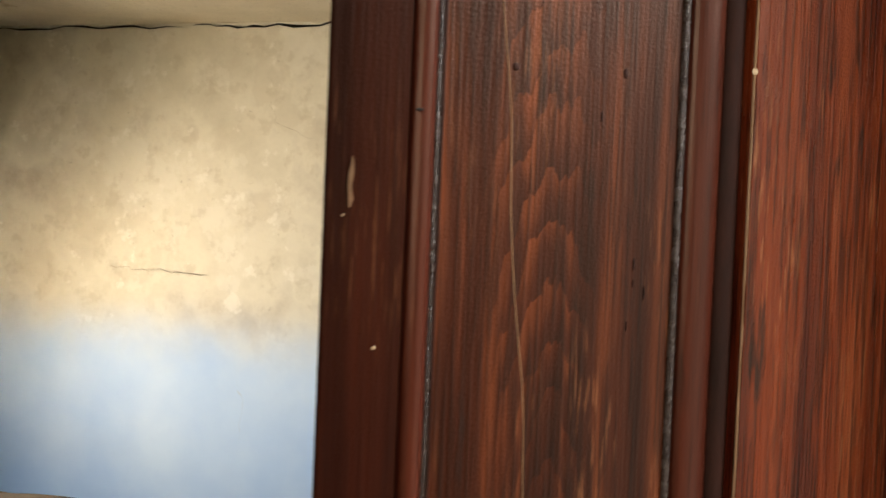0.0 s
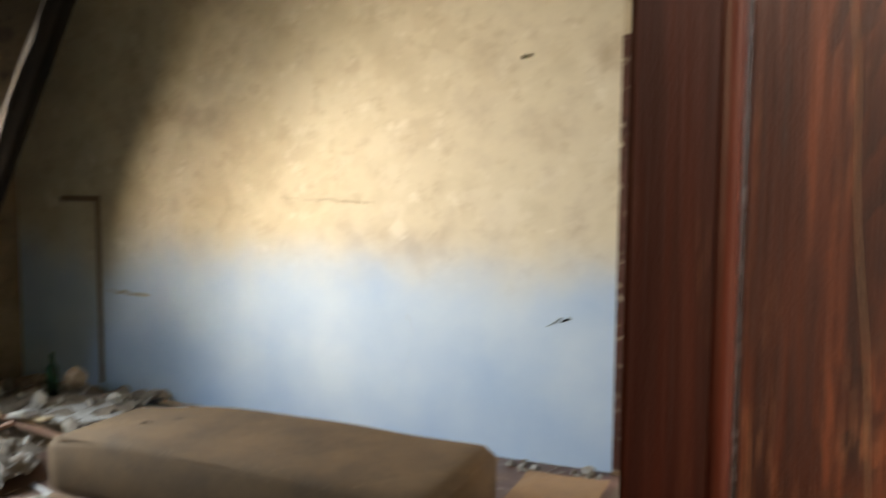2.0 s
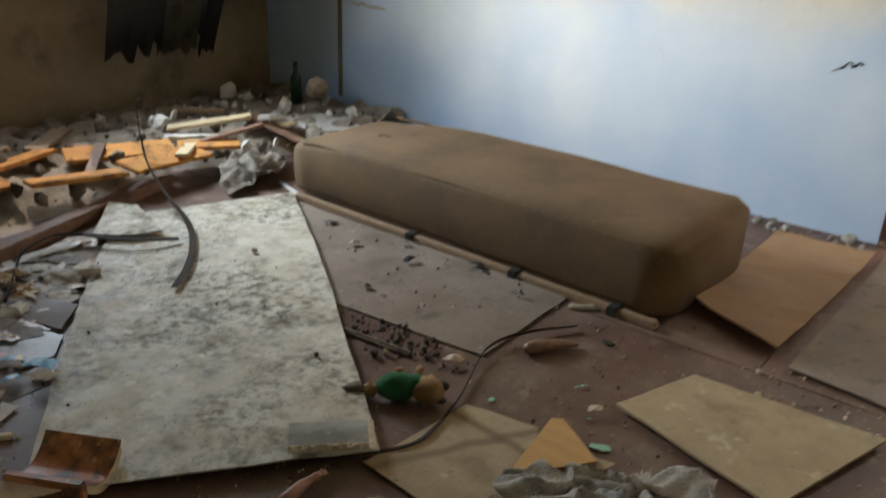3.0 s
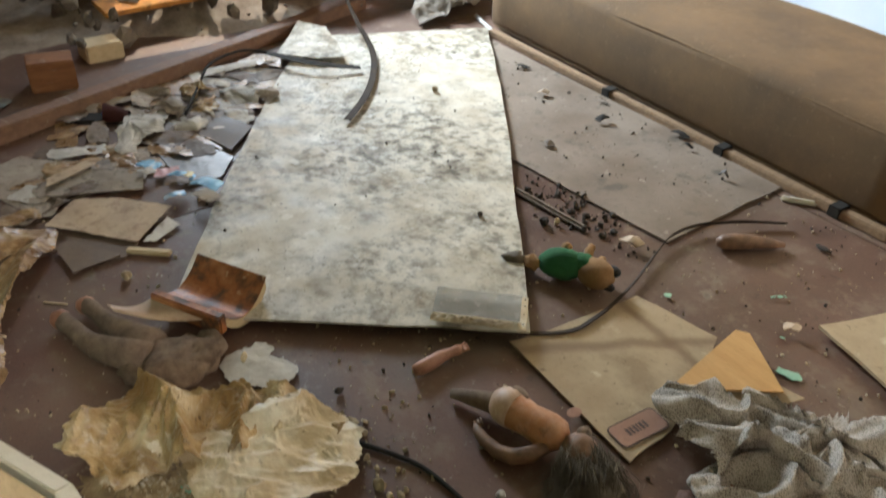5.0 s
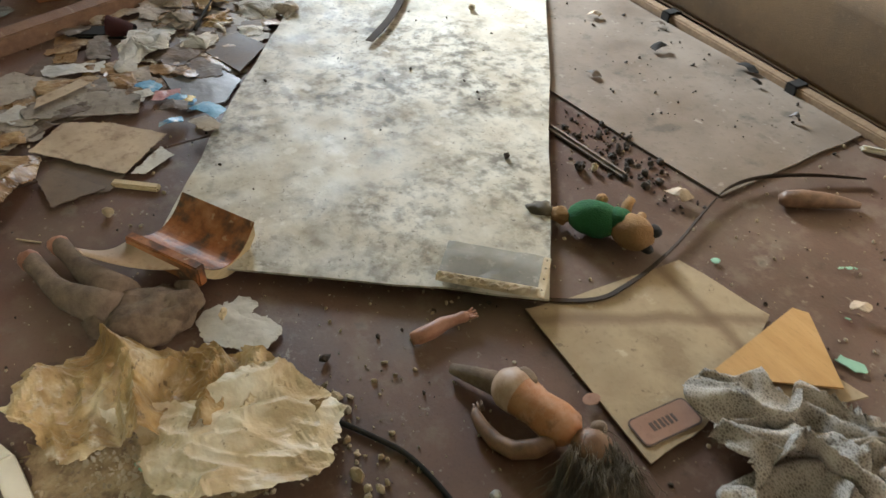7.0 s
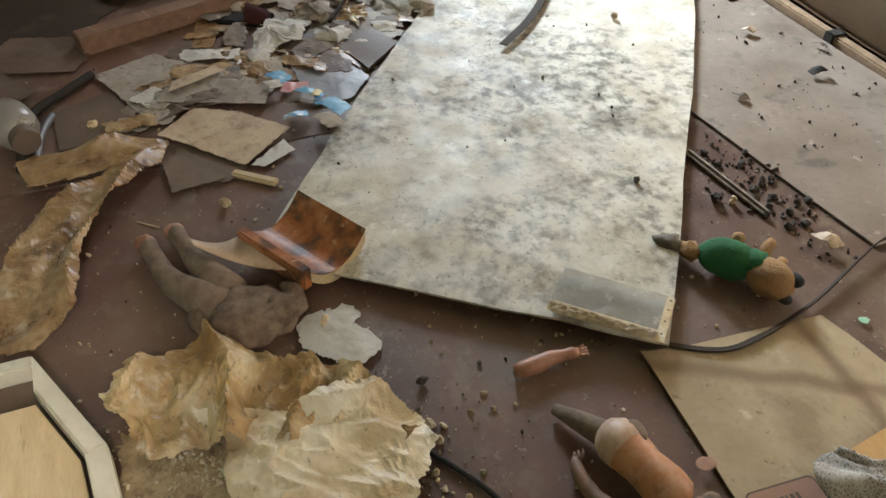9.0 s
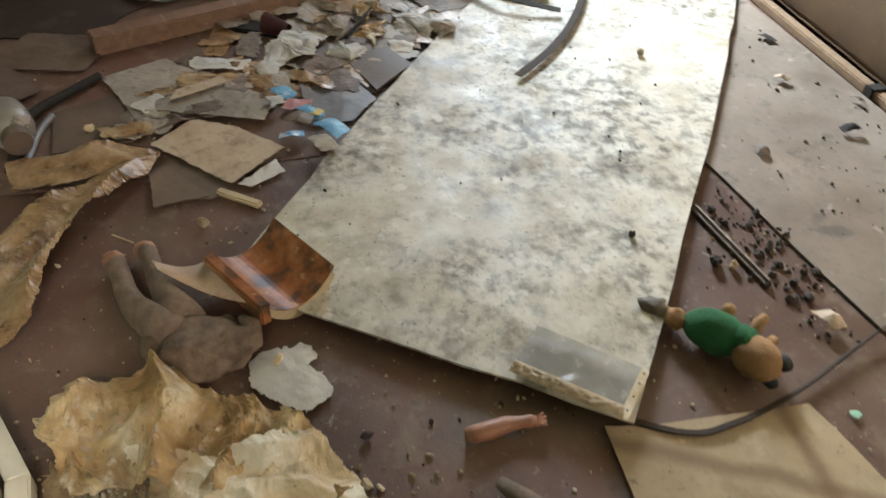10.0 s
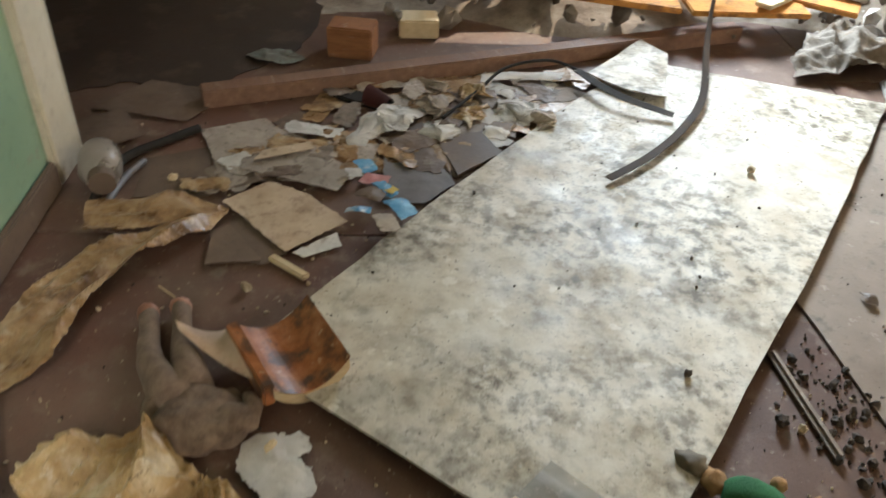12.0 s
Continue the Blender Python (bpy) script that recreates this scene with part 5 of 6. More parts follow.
for k, (x, y, w, h, a, mt, lb) in enumerate((
        (-1.841, -2.929, 0.07, 0.05, 20, M_BLUE, "pale blue and white candy wrapper"), (-1.771, -2.904, 0.08, 0.05, 70, M_PINK, "faded pink wrapper"),
        (-1.722, -2.875, 0.085, 0.03, 35, M_BLUE, "light blue printed wrapper"), (-1.713, -2.864, 0.035, 0.03, 50, M_YELLOW, "bit of yellow wrapper"),
        (-1.614, -2.941, 0.06, 0.022, 80, M_BLUE, "light blue paper strip"), (-1.623, -2.838, 0.085, 0.055, 30, M_BLUE, "blue and white printed wrapper"),
        (-1.779, -2.956, 0.05, 0.04, 10, M_WHITEPAPER, "torn white wrapper"), (-1.671, -2.909, 0.07, 0.05, 55, M_DARKCARD, "dark wrapper"),
        (-1.551, -2.870, 0.07, 0.05, 15, M_NEWS, "greyish wrapper"))):
    c, s = math.cos(radians(a)), math.sin(radians(a))
    q = [(x + c * u * w - s * v * h, y + s * u * w + c * v * h) for u, v in ((-0.5, -0.5), (0.5, -0.4), (0.45, 0.5), (-0.4, 0.45))]
    sheet("wrapper", q, mt, lb + " on the floor", "wrapper", 0.008 + 0.003 * k, 0.001, 0.02, 60 + k, "printed scraps", 0.004)
for k, (x, y, w, h, a) in enumerate(((-0.235, -2.093, 0.06, 0.03, 20), (-0.414, -1.872, 0.045, 0.008, 60), (-0.569, -2.100, 0.02, 0.016, 0), (-0.629, -3.367, 0.06, 0.02, 65), (-0.463, -3.171, 0.07, 0.05, 30), (-0.316, -2.000, 0.012, 0.006, 10), (-0.664, -3.276, 0.03, 0.014, 20))):
    c, s = math.cos(radians(a)), math.sin(radians(a))
    q = [(x + c * u * w - s * v * h, y + s * u * w + c * v * h) for u, v in ((-0.5, -0.3), (0.1, -0.5), (0.5, -0.1), (0.35, 0.5), (-0.4, 0.35))]
    sheet("paint_flake", q, M_MINT, "flake of mint green paint on the floor", "paint flake", 0.003, 0.0015, 0.01, 80 + k, "paint flakes", 0.002)
for k, (x, y, w, h, a, mt) in enumerate(((-0.767, -2.018, 0.07, 0.04, 10, M_ENVELOPE), (-0.318, -1.962, 0.05, 0.03, 40, M_ENVELOPE), (-1.620, -1.559, 0.05, 0.03, 40, M_ENVELOPE), (-1.347, -1.540, 0.03, 0.06, 10, M_BLACK), (-1.856, -1.462, 0.06, 0.03, 20, M_BLACK), (-1.315, -1.822, 0.05, 0.035, 0, M_DARKCARD), (-1.056, -1.447, 0.04, 0.015, 0, M_BLACK), (-0.870, -1.501, 0.035, 0.012, 30, M_SLATE), (-1.130, -1.400, 0.08, 0.025, 5, M_BLACK), (-1.474, -1.425, 0.05, 0.012, 5, M_DARKCARD))):
    c, s = math.cos(radians(a)), math.sin(radians(a))
    q = [(x + c * u * w - s * v * h, y + s * u * w + c * v * h) for u, v in ((-0.5, -0.4), (0.3, -0.5), (0.5, 0.3), (-0.3, 0.5))]
    sheet("scrap", q, mt, {M_ENVELOPE: "torn tan paper scrap", M_BLACK: "black tar paper scrap", M_DARKCARD: "brown card scrap", M_SLATE: "grey card scrap"}[mt] + " on the floor", "scrap", 0.009, 0.0015, 0.03, 90 + k, "scraps", 0.003)

# printed label on the cardboard
root = thing("printed_label", pose(-0.310, -2.493, 0.0130, 0, 0, 86), "faded red-brown printed label on cardboard", "label")
M_PRINT = mat("faded_red_print", ((0.30, 0.16, 0.11), (0.38, 0.22, 0.15)), scale=20, rough=(0.7, 0.85), bump=0.05)
M_INK = mat("faded_dark_ink", ((0.09, 0.06, 0.045), (0.14, 0.09, 0.07)), scale=20, rough=(0.7, 0.85), bump=0.05)


def rounded(w, h, r):
    return [(sx * (w - r) + r * math.cos(a0 + k * math.pi / 8), sy * (h - r) + r * math.sin(a0 + k * math.pi / 8)) for sx, sy, a0 in ((1, 1, 0), (-1, 1, math.pi / 2), (-1, -1, math.pi), (1, -1, 1.5 * math.pi)) for k in range(5)]


part("label_border", slab(rounded(0.062, 0.030, 0.012), 0.0008, 0.0, 0.0, 1), M_INK, root)
part("label_field", slab(rounded(0.059, 0.027, 0.010), 0.0012, 0.0, 0.0, 1), M_PRINT, root)
for k, (u, w) in enumerate(((-0.03, 0.007), (-0.02, 0.005), (-0.011, 0.006), (-0.002, 0.004), (0.006, 0.006), (0.016, 0.005))):
    part("print_bar", boxed((u, -0.009, 0.0012), (u + w, 0.009, 0.0018)), M_INK, root)

part("print_spot", blob_at((-0.085, 0.095, 0.0004), (0.018, 0.013, 0.0008)), M_PRINT, root, "faded red print spot")

# clear plastic pocket on the white board
M_POCKET = mat("clear_plastic_film", ((0.36, 0.34, 0.31), (0.50, 0.48, 0.44)), scale=16, rough=(0.10, 0.3), bump=0.5, bscale=25, coat=0.6, two=False, more=(((0.72, 0.68, 0.60), 30.0, 0.58, 0.06, 0.7),))
M_POCKET.node_tree.nodes["Principled BSDF"].inputs["Alpha"].default_value = 0.6
root = thing("plastic_pocket", Matrix.Translation((-0.753, -2.553, 0.0445)) @ Matrix.Rotation(radians(46), 4, "Z"), "dusty clear plastic pocket with a punched strip", "plastic pocket")
bm = bmesh.new()
N = 10
vs = [[bm.verts.new(((i / N - 0.5) * 0.20, (j / 5 - 0.5) * 0.115, 0.003 * noise.noise((i * 0.9, j * 0.9, 3)) + 0.002)) for j in range(6)] for i in range(N + 1)]
for i in range(N):
    for j in range(5):
        bm.faces.new((vs[i][j], vs[i + 1][j], vs[i + 1][j + 1], vs[i][j + 1]))
bmesh.ops.solidify(bm, geom=bm.faces[:], thickness=0.0008)
part("pocket", bm, M_POCKET, root)
bm = bmesh.new()
vs = [[bm.verts.new((-0.10 + 0.20 * i / 40, -0.068 + 0.030 * j / 6, 0.003 + 0.010 * max(0.0, math.sin(math.pi * j / 6)) * (0.6 + 0.7 * noise.noise((i * 0.5, j * 0.8, 9))))) for j in range(7)] for i in range(41)]
for i in range(40):
    for j in range(6):
        bm.faces.new((vs[i][j], vs[i + 1][j], vs[i + 1][j + 1], vs[i][j + 1]))
bmesh.ops.solidify(bm, geom=bm.faces[:], thickness=0.0008)
part("crumpled_hem", bm, M_FLAP, root, "crumpled whitish lower hem")
part("punched_strip", boxed((0.098, -0.066, 0.001), (0.114, 0.054, 0.0035), 0.001), M_FLAP, root, "whitish punched strip")
for v in (-0.045, -0.012, 0.020, 0.045):
    part("punch_hole", blob_at((0.106, v, 0.0036), (0.0022, 0.0022, 0.0006)), M_CHAR, root)

# ---- sticks, straps, cables, tubes
bar("stick", (-1.454, -3.124), (-1.382, -3.037), 0.022, 0.014, M_PALEWOOD, "short yellowish wooden stick", "stick")
bar("metal_tube", (-0.702, -1.452), (-0.515, -1.308), 0.016, 0.016, M_WHITEPAINT, "short white painted tube by the mattress", "tube", 0.006)
bar("metal_tube", (-2.44, -1.24), (-2.16, -1.33), 0.02, 0.02, M_METAL, "grey steel tube by the end of the mattress", "tube", 0.008)
bar("rod", (-1.162, -2.094), (-0.890, -2.067), 0.02, 0.018, M_SHEET, "grey dusty wooden rod in crumbs", "rod", 0.007)
bar("splinter", (-1.358, -3.348), (-1.320, -3.304), 0.004, 0.003, M_PALEWOOD, "pale wood splinter on the floor", "splinter", 0.001)


def cable(name, pts, r, material, label, category):
    ob = link(name, tube(bmesh.new(), smooth_line(pts), r, 8), material, smooth=True)
    return tagged(ob, label, category)


def strap(name, pts, w, material, label, category, thick=0.003):
    """A flat band that follows a line, lying or standing as it turns."""
    line = smooth_line([p[:3] for p in pts], 6)
    tilt = []
    for i in range(len(pts) - 1):
        tilt += [pts[i][3] + (pts[i + 1][3] - pts[i][3]) * k / 6 for k in range(6)]
    tilt.append(pts[-1][3])
    bm = bmesh.new()
    rows = []
    for i, p in enumerate(line):
        d = (line[min(i + 1, len(line) - 1)] - line[max(i - 1, 0)]).normalized()
        side = d.cross(Vector((0, 0, 1))).normalized()
        up = side.cross(d)
        a = radians(tilt[i])
        u, v = math.cos(a) * side + math.sin(a) * up, -math.sin(a) * side + math.cos(a) * up
        rows.append([bm.verts.new(p + s * w / 2 * u + q * thick / 2 * v) for s, q in ((-1, -1), (1, -1), (1, 1), (-1, 1))])
    for a, b in zip(rows, rows[1:]):
        for k in range(4):
            bm.faces.new((a[k], a[(k + 1) % 4], b[(k + 1) % 4], b[k]))
    bm.faces.new(rows[0][::-1])
    bm.faces.new(rows[-1])
    return tagged(link(name, bm, material), label, category)


M_STRAP = mat("brown_leather_strap", ((0.024, 0.016, 0.011), (0.055, 0.037, 0.024)), scale=14, rough=(0.7, 0.9), bump=0.2, spec=0.2)
cable("cable", [(-0.60, -2.975, 0.006), (-0.53, -2.93, 0.006), (-0.47, -2.90, 0.006), (-0.38, -2.885, 0.006), (-0.28, -2.885, 0.006), (-0.18, -2.91, 0.006), (-0.08, -2.97, 0.006)], 0.005, M_BLACK, "dark electric cable curving over the floor", "cable")
strap("strap", [(-0.92, -2.78, 0.008, 5), (-0.74, -2.60, 0.010, 10), (-0.61, -2.43, 0.014, 15), (-0.60, -2.32, 0.016, 25), (-0.64, -2.16, 0.014, 50), (-0.70, -2.00, 0.018, 60), (-0.73, -1.90, 0.022, 70), (-0.72, -1.80, 0.024, 70), (-0.67, -1.68, 0.020, 60), (-0.60, -1.57, 0.014, 40)], 0.014, M_STRAP, "curled brown strap lying over the floor and cardboard", "strap")
strap("strap", [(-2.948, -1.656, 0.34, 80), (-2.848, -1.709, 0.24, 70), (-2.729, -1.761, 0.15, 60), (-2.479, -1.845, 0.09, 30), (-2.209, -1.929, 0.055, 10), (-2.026, -2.038, 0.042, 0), (-1.871, -2.171, 0.040, 0), (-1.756, -2.307, 0.038, 0)], 0.024, M_STRAP, "bent brown strap rising from the white board", "strap")
strap("strap", [(-2.105, -2.044, 0.042, 0), (-2.161, -2.149, 0.055, 10), (-2.238, -2.225, 0.060, 10), (-2.375, -2.285, 0.055, 0)], 0.028, M_BLACK, "dark strap over the torn corner of the board", "strap")
cable("cable", [(-2.375, -2.285, 0.055), (-2.431, -2.370, 0.06), (-2.387, -2.510, 0.05), (-2.264, -2.605, 0.03), (-2.100, -2.718, 0.02)], 0.005, M_BLACK, "thin dark cable among crumpled papers", "cable")
cable("hose", [(-1.623, -3.571, 0.012), (-1.765, -3.569, 0.014), (-1.867, -3.543, 0.016), (-1.951, -3.464, 0.016), (-2.024, -3.396, 0.014)], 0.012, M_BLACK, "short black rubber hose beside a jar", "hose")
cable("hose", [(-1.634, -3.541, 0.010), (-1.766, -3.527, 0.012), (-1.848, -3.500, 0.012)], 0.009, M_SLATE, "grey hose piece beside a jar", "hose")

# doll-leg like brown piece and the dark leaf beside it
bm = bmesh.new()
limb(bm, [(-0.645, -1.825, 0.018), (-0.635, -1.815, 0.022), (-0.615, -1.785, 0.024), (-0.585, -1.74, 0.022), (-0.56, -1.70, 0.016), (-0.54, -1.67, 0.012)], [0.010, 0.020, 0.022, 0.019, 0.014, 0.008], 0)
figure("vinyl_piece", bm, [M_DARKVINYL], "loose brown vinyl limb of a toy on the floor", "toy piece")
bm = blob(bmesh.new(), (-0.475, -1.585, 0.008), 0.016, (1.5, 0.6, 0.35), 0.3, 3)
tagged(link("dark_chip", bm, M_CHAR), "small black chip on the worn floor", "chip")

# ---- jar, slipper, block, brick
root = thing("jar", pose(-1.76, -3.575, 0.0), "cloudy plastic jar lying on its side", "jar")
bm = bmesh.new()
limb(bm, [(-0.055, -0.02, 0.052), (-0.05, -0.018, 0.052), (-0.02, -0.008, 0.054), (0.03, 0.008, 0.054), (0.05, 0.014, 0.052), (0.058, 0.018, 0.052)], [0.036, 0.046, 0.052, 0.052, 0.042, 0.030], 0, 20)
part("body", bm, M_JAR, root, smooth=True)
bm = tube(bmesh.new(), [(0.056, 0.017, 0.052), (0.085, 0.027, 0.050)], 0.032, 20)
part("lid", bm, M_DARKCARD, root, "dark rusty lid")
root = thing("slipper", pose(-2.235, -2.955, 0.0, 0, 0, 60), "dark red slipper with a blue lining", "slipper")
bm = boxed((-0.10, -0.035, 0.0), (0.10, 0.035, 0.014), 0.006)
part("sole", bm, M_BLACK, root)
bm = bmesh.new()
NS = 12
rows = []
for i in range(NS + 1):
    a = math.pi * i / NS
    rows.append([bm.verts.new((0.02 + 0.075 * t, math.cos(a) * 0.036 * (1 - 0.35 * t * t), 0.010 + math.sin(a) * (0.050 - 0.028 * t))) for t in (0, 0.35, 0.7, 1.0)])
for a, b in zip(rows, rows[1:]):
    for k in range(3):
        bm.faces.new((a[k], a[k + 1], b[k + 1], b[k]))
bmesh.ops.solidify(bm, geom=bm.faces[:], thickness=0.003)
part("upper", bm, mat("dark_red_cloth", ((0.06, 0.02, 0.018), (0.11, 0.03, 0.028)), rough=(0.8, 0.95), bump=0.4), root, smooth=True)
bm = blob(bmesh.new(), (0.035, 0.0, 0.028), 0.028, (0.9, 1.0, 0.7), 0.2, 4)
part("lining", bm, mat("blue_cloth_lining", ((0.012, 0.03, 0.13), (0.025, 0.06, 0.22)), rough=(0.7, 0.9), bump=0.3), root, "blue lining", smooth=True)

root = thing("wooden_block", pose(-2.545, -3.01, 0.0, 0, 0, 80), "orange-brown wooden block standing on the littered floor", "block")
part("block", boxed((-0.075, -0.01, 0.0), (0.075, 0.10, 0.105), 0.005), mat("orange_brown_block_wood", ((0.20, 0.075, 0.026), (0.34, 0.15, 0.06)), scale=14, rough=(0.6, 0.8), bump=0.3, bscale=60, stretch=(1, 1, 5), spots=(0.42, 0.33, 0.24), spot_scale=9, spot_at=0.6), root)
ob = link("buff_brick", boxed((-0.07, 0, 0), (0.07, 0.11, 0.065), 0.006), M_PALEWOOD)
ob.matrix_world = pose(-2.72, -2.78, 0.0, 0, 0, 92)
tagged(ob, "pale buff brick beside the wooden block", "brick")

# white frame with cut corners around a tan panel, by the green wall
M_TANDRAWER = mat("tan_varnished_plywood", ((0.62, 0.44, 0.25), (0.74, 0.57, 0.36)), scale=8, stretch=(1, 6, 6), rough=(0.35, 0.55), bump=0.1, spots=(0.35, 0.22, 0.11), spot_scale=9)
root = thing("panel_frame", Matrix.Identity(4), "white-painted wooden frame around a tan panel on the floor", "frame")
FRAME = [(-1.00, -3.548), (-0.765, -3.440), (-0.580, -3.420), (-0.495, -3.50), (-0.515, -3.645), (-1.00, -3.658)]
mid = Vector((sum(p[0] for p in FRAME) / 6, sum(p[1] for p in FRAME) / 6))
for a, b in zip(FRAME, FRAME[1:] + FRAME[:1]):
    a, b = Vector(a), Vector(b)
    n2 = Vector((a.y - b.y, b.x - a.x)).normalized()
    n2 = n2 if n2.dot(mid - a) > 0 else -n2
    ia, ib = a.lerp(mid, 0.034 / max(0.05, (mid - a).dot(n2))), b.lerp(mid, 0.034 / max(0.05, (mid - b).dot(n2)))
    bm = bmesh.new()
    low = [bm.verts.new((*p, 0.001)) for p in (a, b, ib, ia)]
    high = [bm.verts.new((*p, z)) for p, z in ((a, 0.038), (b, 0.038), (ib, 0.046), (ia, 0.046))]
    bm.faces.new(low)
    bm.faces.new(high[::-1])
    for k in range(4):
        bm.faces.new((low[k], low[(k + 1) % 4], high[(k + 1) % 4], high[k]))
    bmesh.ops.bevel(bm, geom=[e for e in bm.edges if all(v in high for v in e.verts)], offset=0.004, segments=2, affect="EDGES")
    part("frame_bar", bm, M_WHITEPAINT, root)
inner = [tuple(Vector(p).lerp(mid, 0.42)) for p in FRAME]
part("panel", slab(inner, 0.010, 0.026, 0.0, 2), M_TANDRAWER, root, "tan varnished plywood panel")
part("backing", slab([tuple(Vector(p).lerp(mid, 0.12)) for p in FRAME], 0.006, 0.004, 0.0, 2), M_DARKCARD, root, "dark recessed backing")

# small clips that hold the slat
for k, (x, y) in enumerate(((-1.50, -1.349), (-0.98, -1.366), (-0.56, -1.380))):
    root = thing("slat_clip", pose(x, y, 0.0, 0, 0, -2), "grey metal clip around the wooden slat", "clip", "slat clips")
    bm = bmesh.new()
    box(bm, (-0.018, -0.026, 0.0), (0.018, -0.0185, 0.034), 0.002)
    box(bm, (-0.018, 0.0185, 0.0), (0.018, 0.026, 0.034), 0.002)
    box(bm, (-0.018, -0.026, 0.0285), (0.018, 0.026, 0.034), 0.002)
    part("band", bm, M_BLACK, root)
# thin dark tears in the mattress cover, made as small dark rods
for k, (x, y, a) in enumerate(((-1.10, -0.98, 12), (-1.95, -1.02, 20), (-1.85, -0.92, 8), (-0.80, -1.10, 15))):
    ob = link("loose_twig", tube(bmesh.new(), [(-0.03, 0, 0), (0.0, 0.004, 0.003), (0.03, 0, 0)], 0.003, 6), M_CHAR)
    ob.matrix_world = pose(x, y, 0.293, 0, 0, a)
    tagged(ob, "thin dark tear in the mattress cover", "twig", "twigs")
# more loose paper between the timber and the white board
rp = random.Random(77)
KINDS = ((M_BROWNPAPER, "torn brown paper scrap"), (M_SHEET, "grey-brown card scrap"), (M_BROWNPAPER, "torn brown paper scrap"), (M_DARKCARD, "dark card scrap"), (M_WHITEPAPER, "torn whitish paper scrap"), (M_NEWS, "grey newspaper scrap"))
for k in range(110):
    t, s = rp.random(), rp.random()
    x, y = -1.72 - 0.62 * t - 0.1 * s, -3.42 + 0.78 * s + 0.42 * t
    w, h, a = rp.uniform(0.05, 0.20), rp.uniform(0.04, 0.12), rp.uniform(0, 360)
    c, sn = math.cos(radians(a)), math.sin(radians(a))
    q = []
    for u, v in ((-0.5, -0.5), (0.0, -0.5), (0.5, -0.45), (0.5, 0.1), (0.35, 0.5), (-0.2, 0.42), (-0.5, 0.3)):
        u, v = u + rp.uniform(-0.1, 0.1), v + rp.uniform(-0.1, 0.1)
        q.append((x + c * u * w - sn * v * h, y + sn * u * w + c * v * h))
    mt, lb = KINDS[k % 6]
    ob = link("paper_scrap", crumpled(q, rp.choice((0.005, 0.008, 0.012, 0.022)), 17, 0.006, 200 + k, 0.002 + 0.002 * (k % 5), 0.001, 0.4, 0.0, True, None, 0.009), mt)
    tagged(ob, lb + " in the litter", "paper scrap", "paper litter")
# ---- fixtures on the walls
root = thing("cable_duct", Matrix.Identity(4), "thin grey-brown cable duct on the wall", "cable duct")
M_DUCT = mat("dusty_brown_duct", ((0.16, 0.115, 0.08), (0.25, 0.19, 0.14)), rough=(0.6, 0.8), bump=0.2)
part("riser", boxed((-3.265, -0.014, 0.12), (-3.235, -0.001, 1.29), 0.003), M_DUCT, root)
part("branch", boxed((-3.56, -0.018, 1.275), (-3.236, -0.001, 1.31), 0.003), M_DUCT, root)
bm = tube(bmesh.new(), [(-0.483, 0.0, 2.027), (-0.483, -0.02, 2.027)], 0.009, 10)
tagged(link("nail", bm, M_BLACK), "black nail head in the wall", "nail")


def crack(name, pts, w, label, seed, material=None):
    """A jagged split in the plaster, 2 mm proud of the wall."""
    r = random.Random(seed)
    line = []
    for a, b in zip(pts, pts[1:]):
        for k in range(7):
            t = k / 7
            line.append((a[0] + (b[0] - a[0]) * t + r.uniform(-0.012, 0.012), a[1] + (b[1] - a[1]) * t + r.uniform(-0.010, 0.010)))
    line.append(pts[-1])
    bm = bmesh.new()
    rows = []
    for i, (x, z) in enumerate(line):
        h = w * r.uniform(0.15, 1.0) * (1.0 if 0 < i < len(line) - 1 else 0.1)
        rows.append((bm.verts.new((x, -0.0025, z - h / 2)), bm.verts.new((x, -0.0025, z + h / 2))))
    for a, b in zip(rows, rows[1:]):
        bm.faces.new((a[0], b[0], b[1], a[1]))
    bmesh.ops.solidify(bm, geom=bm.faces[:], thickness=0.0015)
    return tagged(link(name, bm, material or M_CHAR), label, "crack")


M_CRACK = mat("shadowed_plaster_split", ((0.36, 0.29, 0.19), (0.46, 0.39, 0.28)), rough=(0.9, 1.0), bump=0.4)
crack("plaster_crack", [(-1.90, 1.32), (-1.62, 1.31), (-1.30, 1.30)], 0.006, "shallow horizontal split in the plaster", 1, M_CRACK)
crack("plaster_crack", [(-0.34, 0.70), (-0.285, 0.735), (-0.22, 0.74)], 0.012, "dark scratch in the blue plaster", 2)
crack("plaster_crack", [(-3.2, 0.72), (-2.85, 0.70)], 0.018, "faint split in the blue plaster", 3, M_CRACK)
crack("ceiling_crack", [(-2.9, 2.60), (-2.2, 2.605), (-1.5, 2.60)], 0.012, "cracked joint between wall and ceiling", 4)
crack("ceiling_crack", [(-1.45, 2.605), (-1.1, 2.60), (-0.6, 2.608), (0.2, 2.60)], 0.020, "dark open joint between wall and ceiling", 5)
crack("plaster_crack", [(-0.75, 2.02), (-0.95, 2.10), (-1.0, 2.22)], 0.003, "faint crack in cream plaster", 6, M_CRACK)
crack("plaster_crack", [(-1.10, 0.45), (-1.08, 0.60), (-1.12, 0.75)], 0.004, "faint crack in blue plaster", 7, M_CRACK)

# bare bricks over the doorway, where the plaster has fallen
root = thing("bare_lintel", Matrix.Identity(4), "bare buff bricks where plaster fell off above the doorway", "brickwork", kind="structure")
M_BUFF = mat("buff_brick", ((0.42, 0.27, 0.14), (0.58, 0.42, 0.24)), scale=16, rough=(0.85, 0.95), bump=0.6, vary=0.2)
rb = random.Random(5)
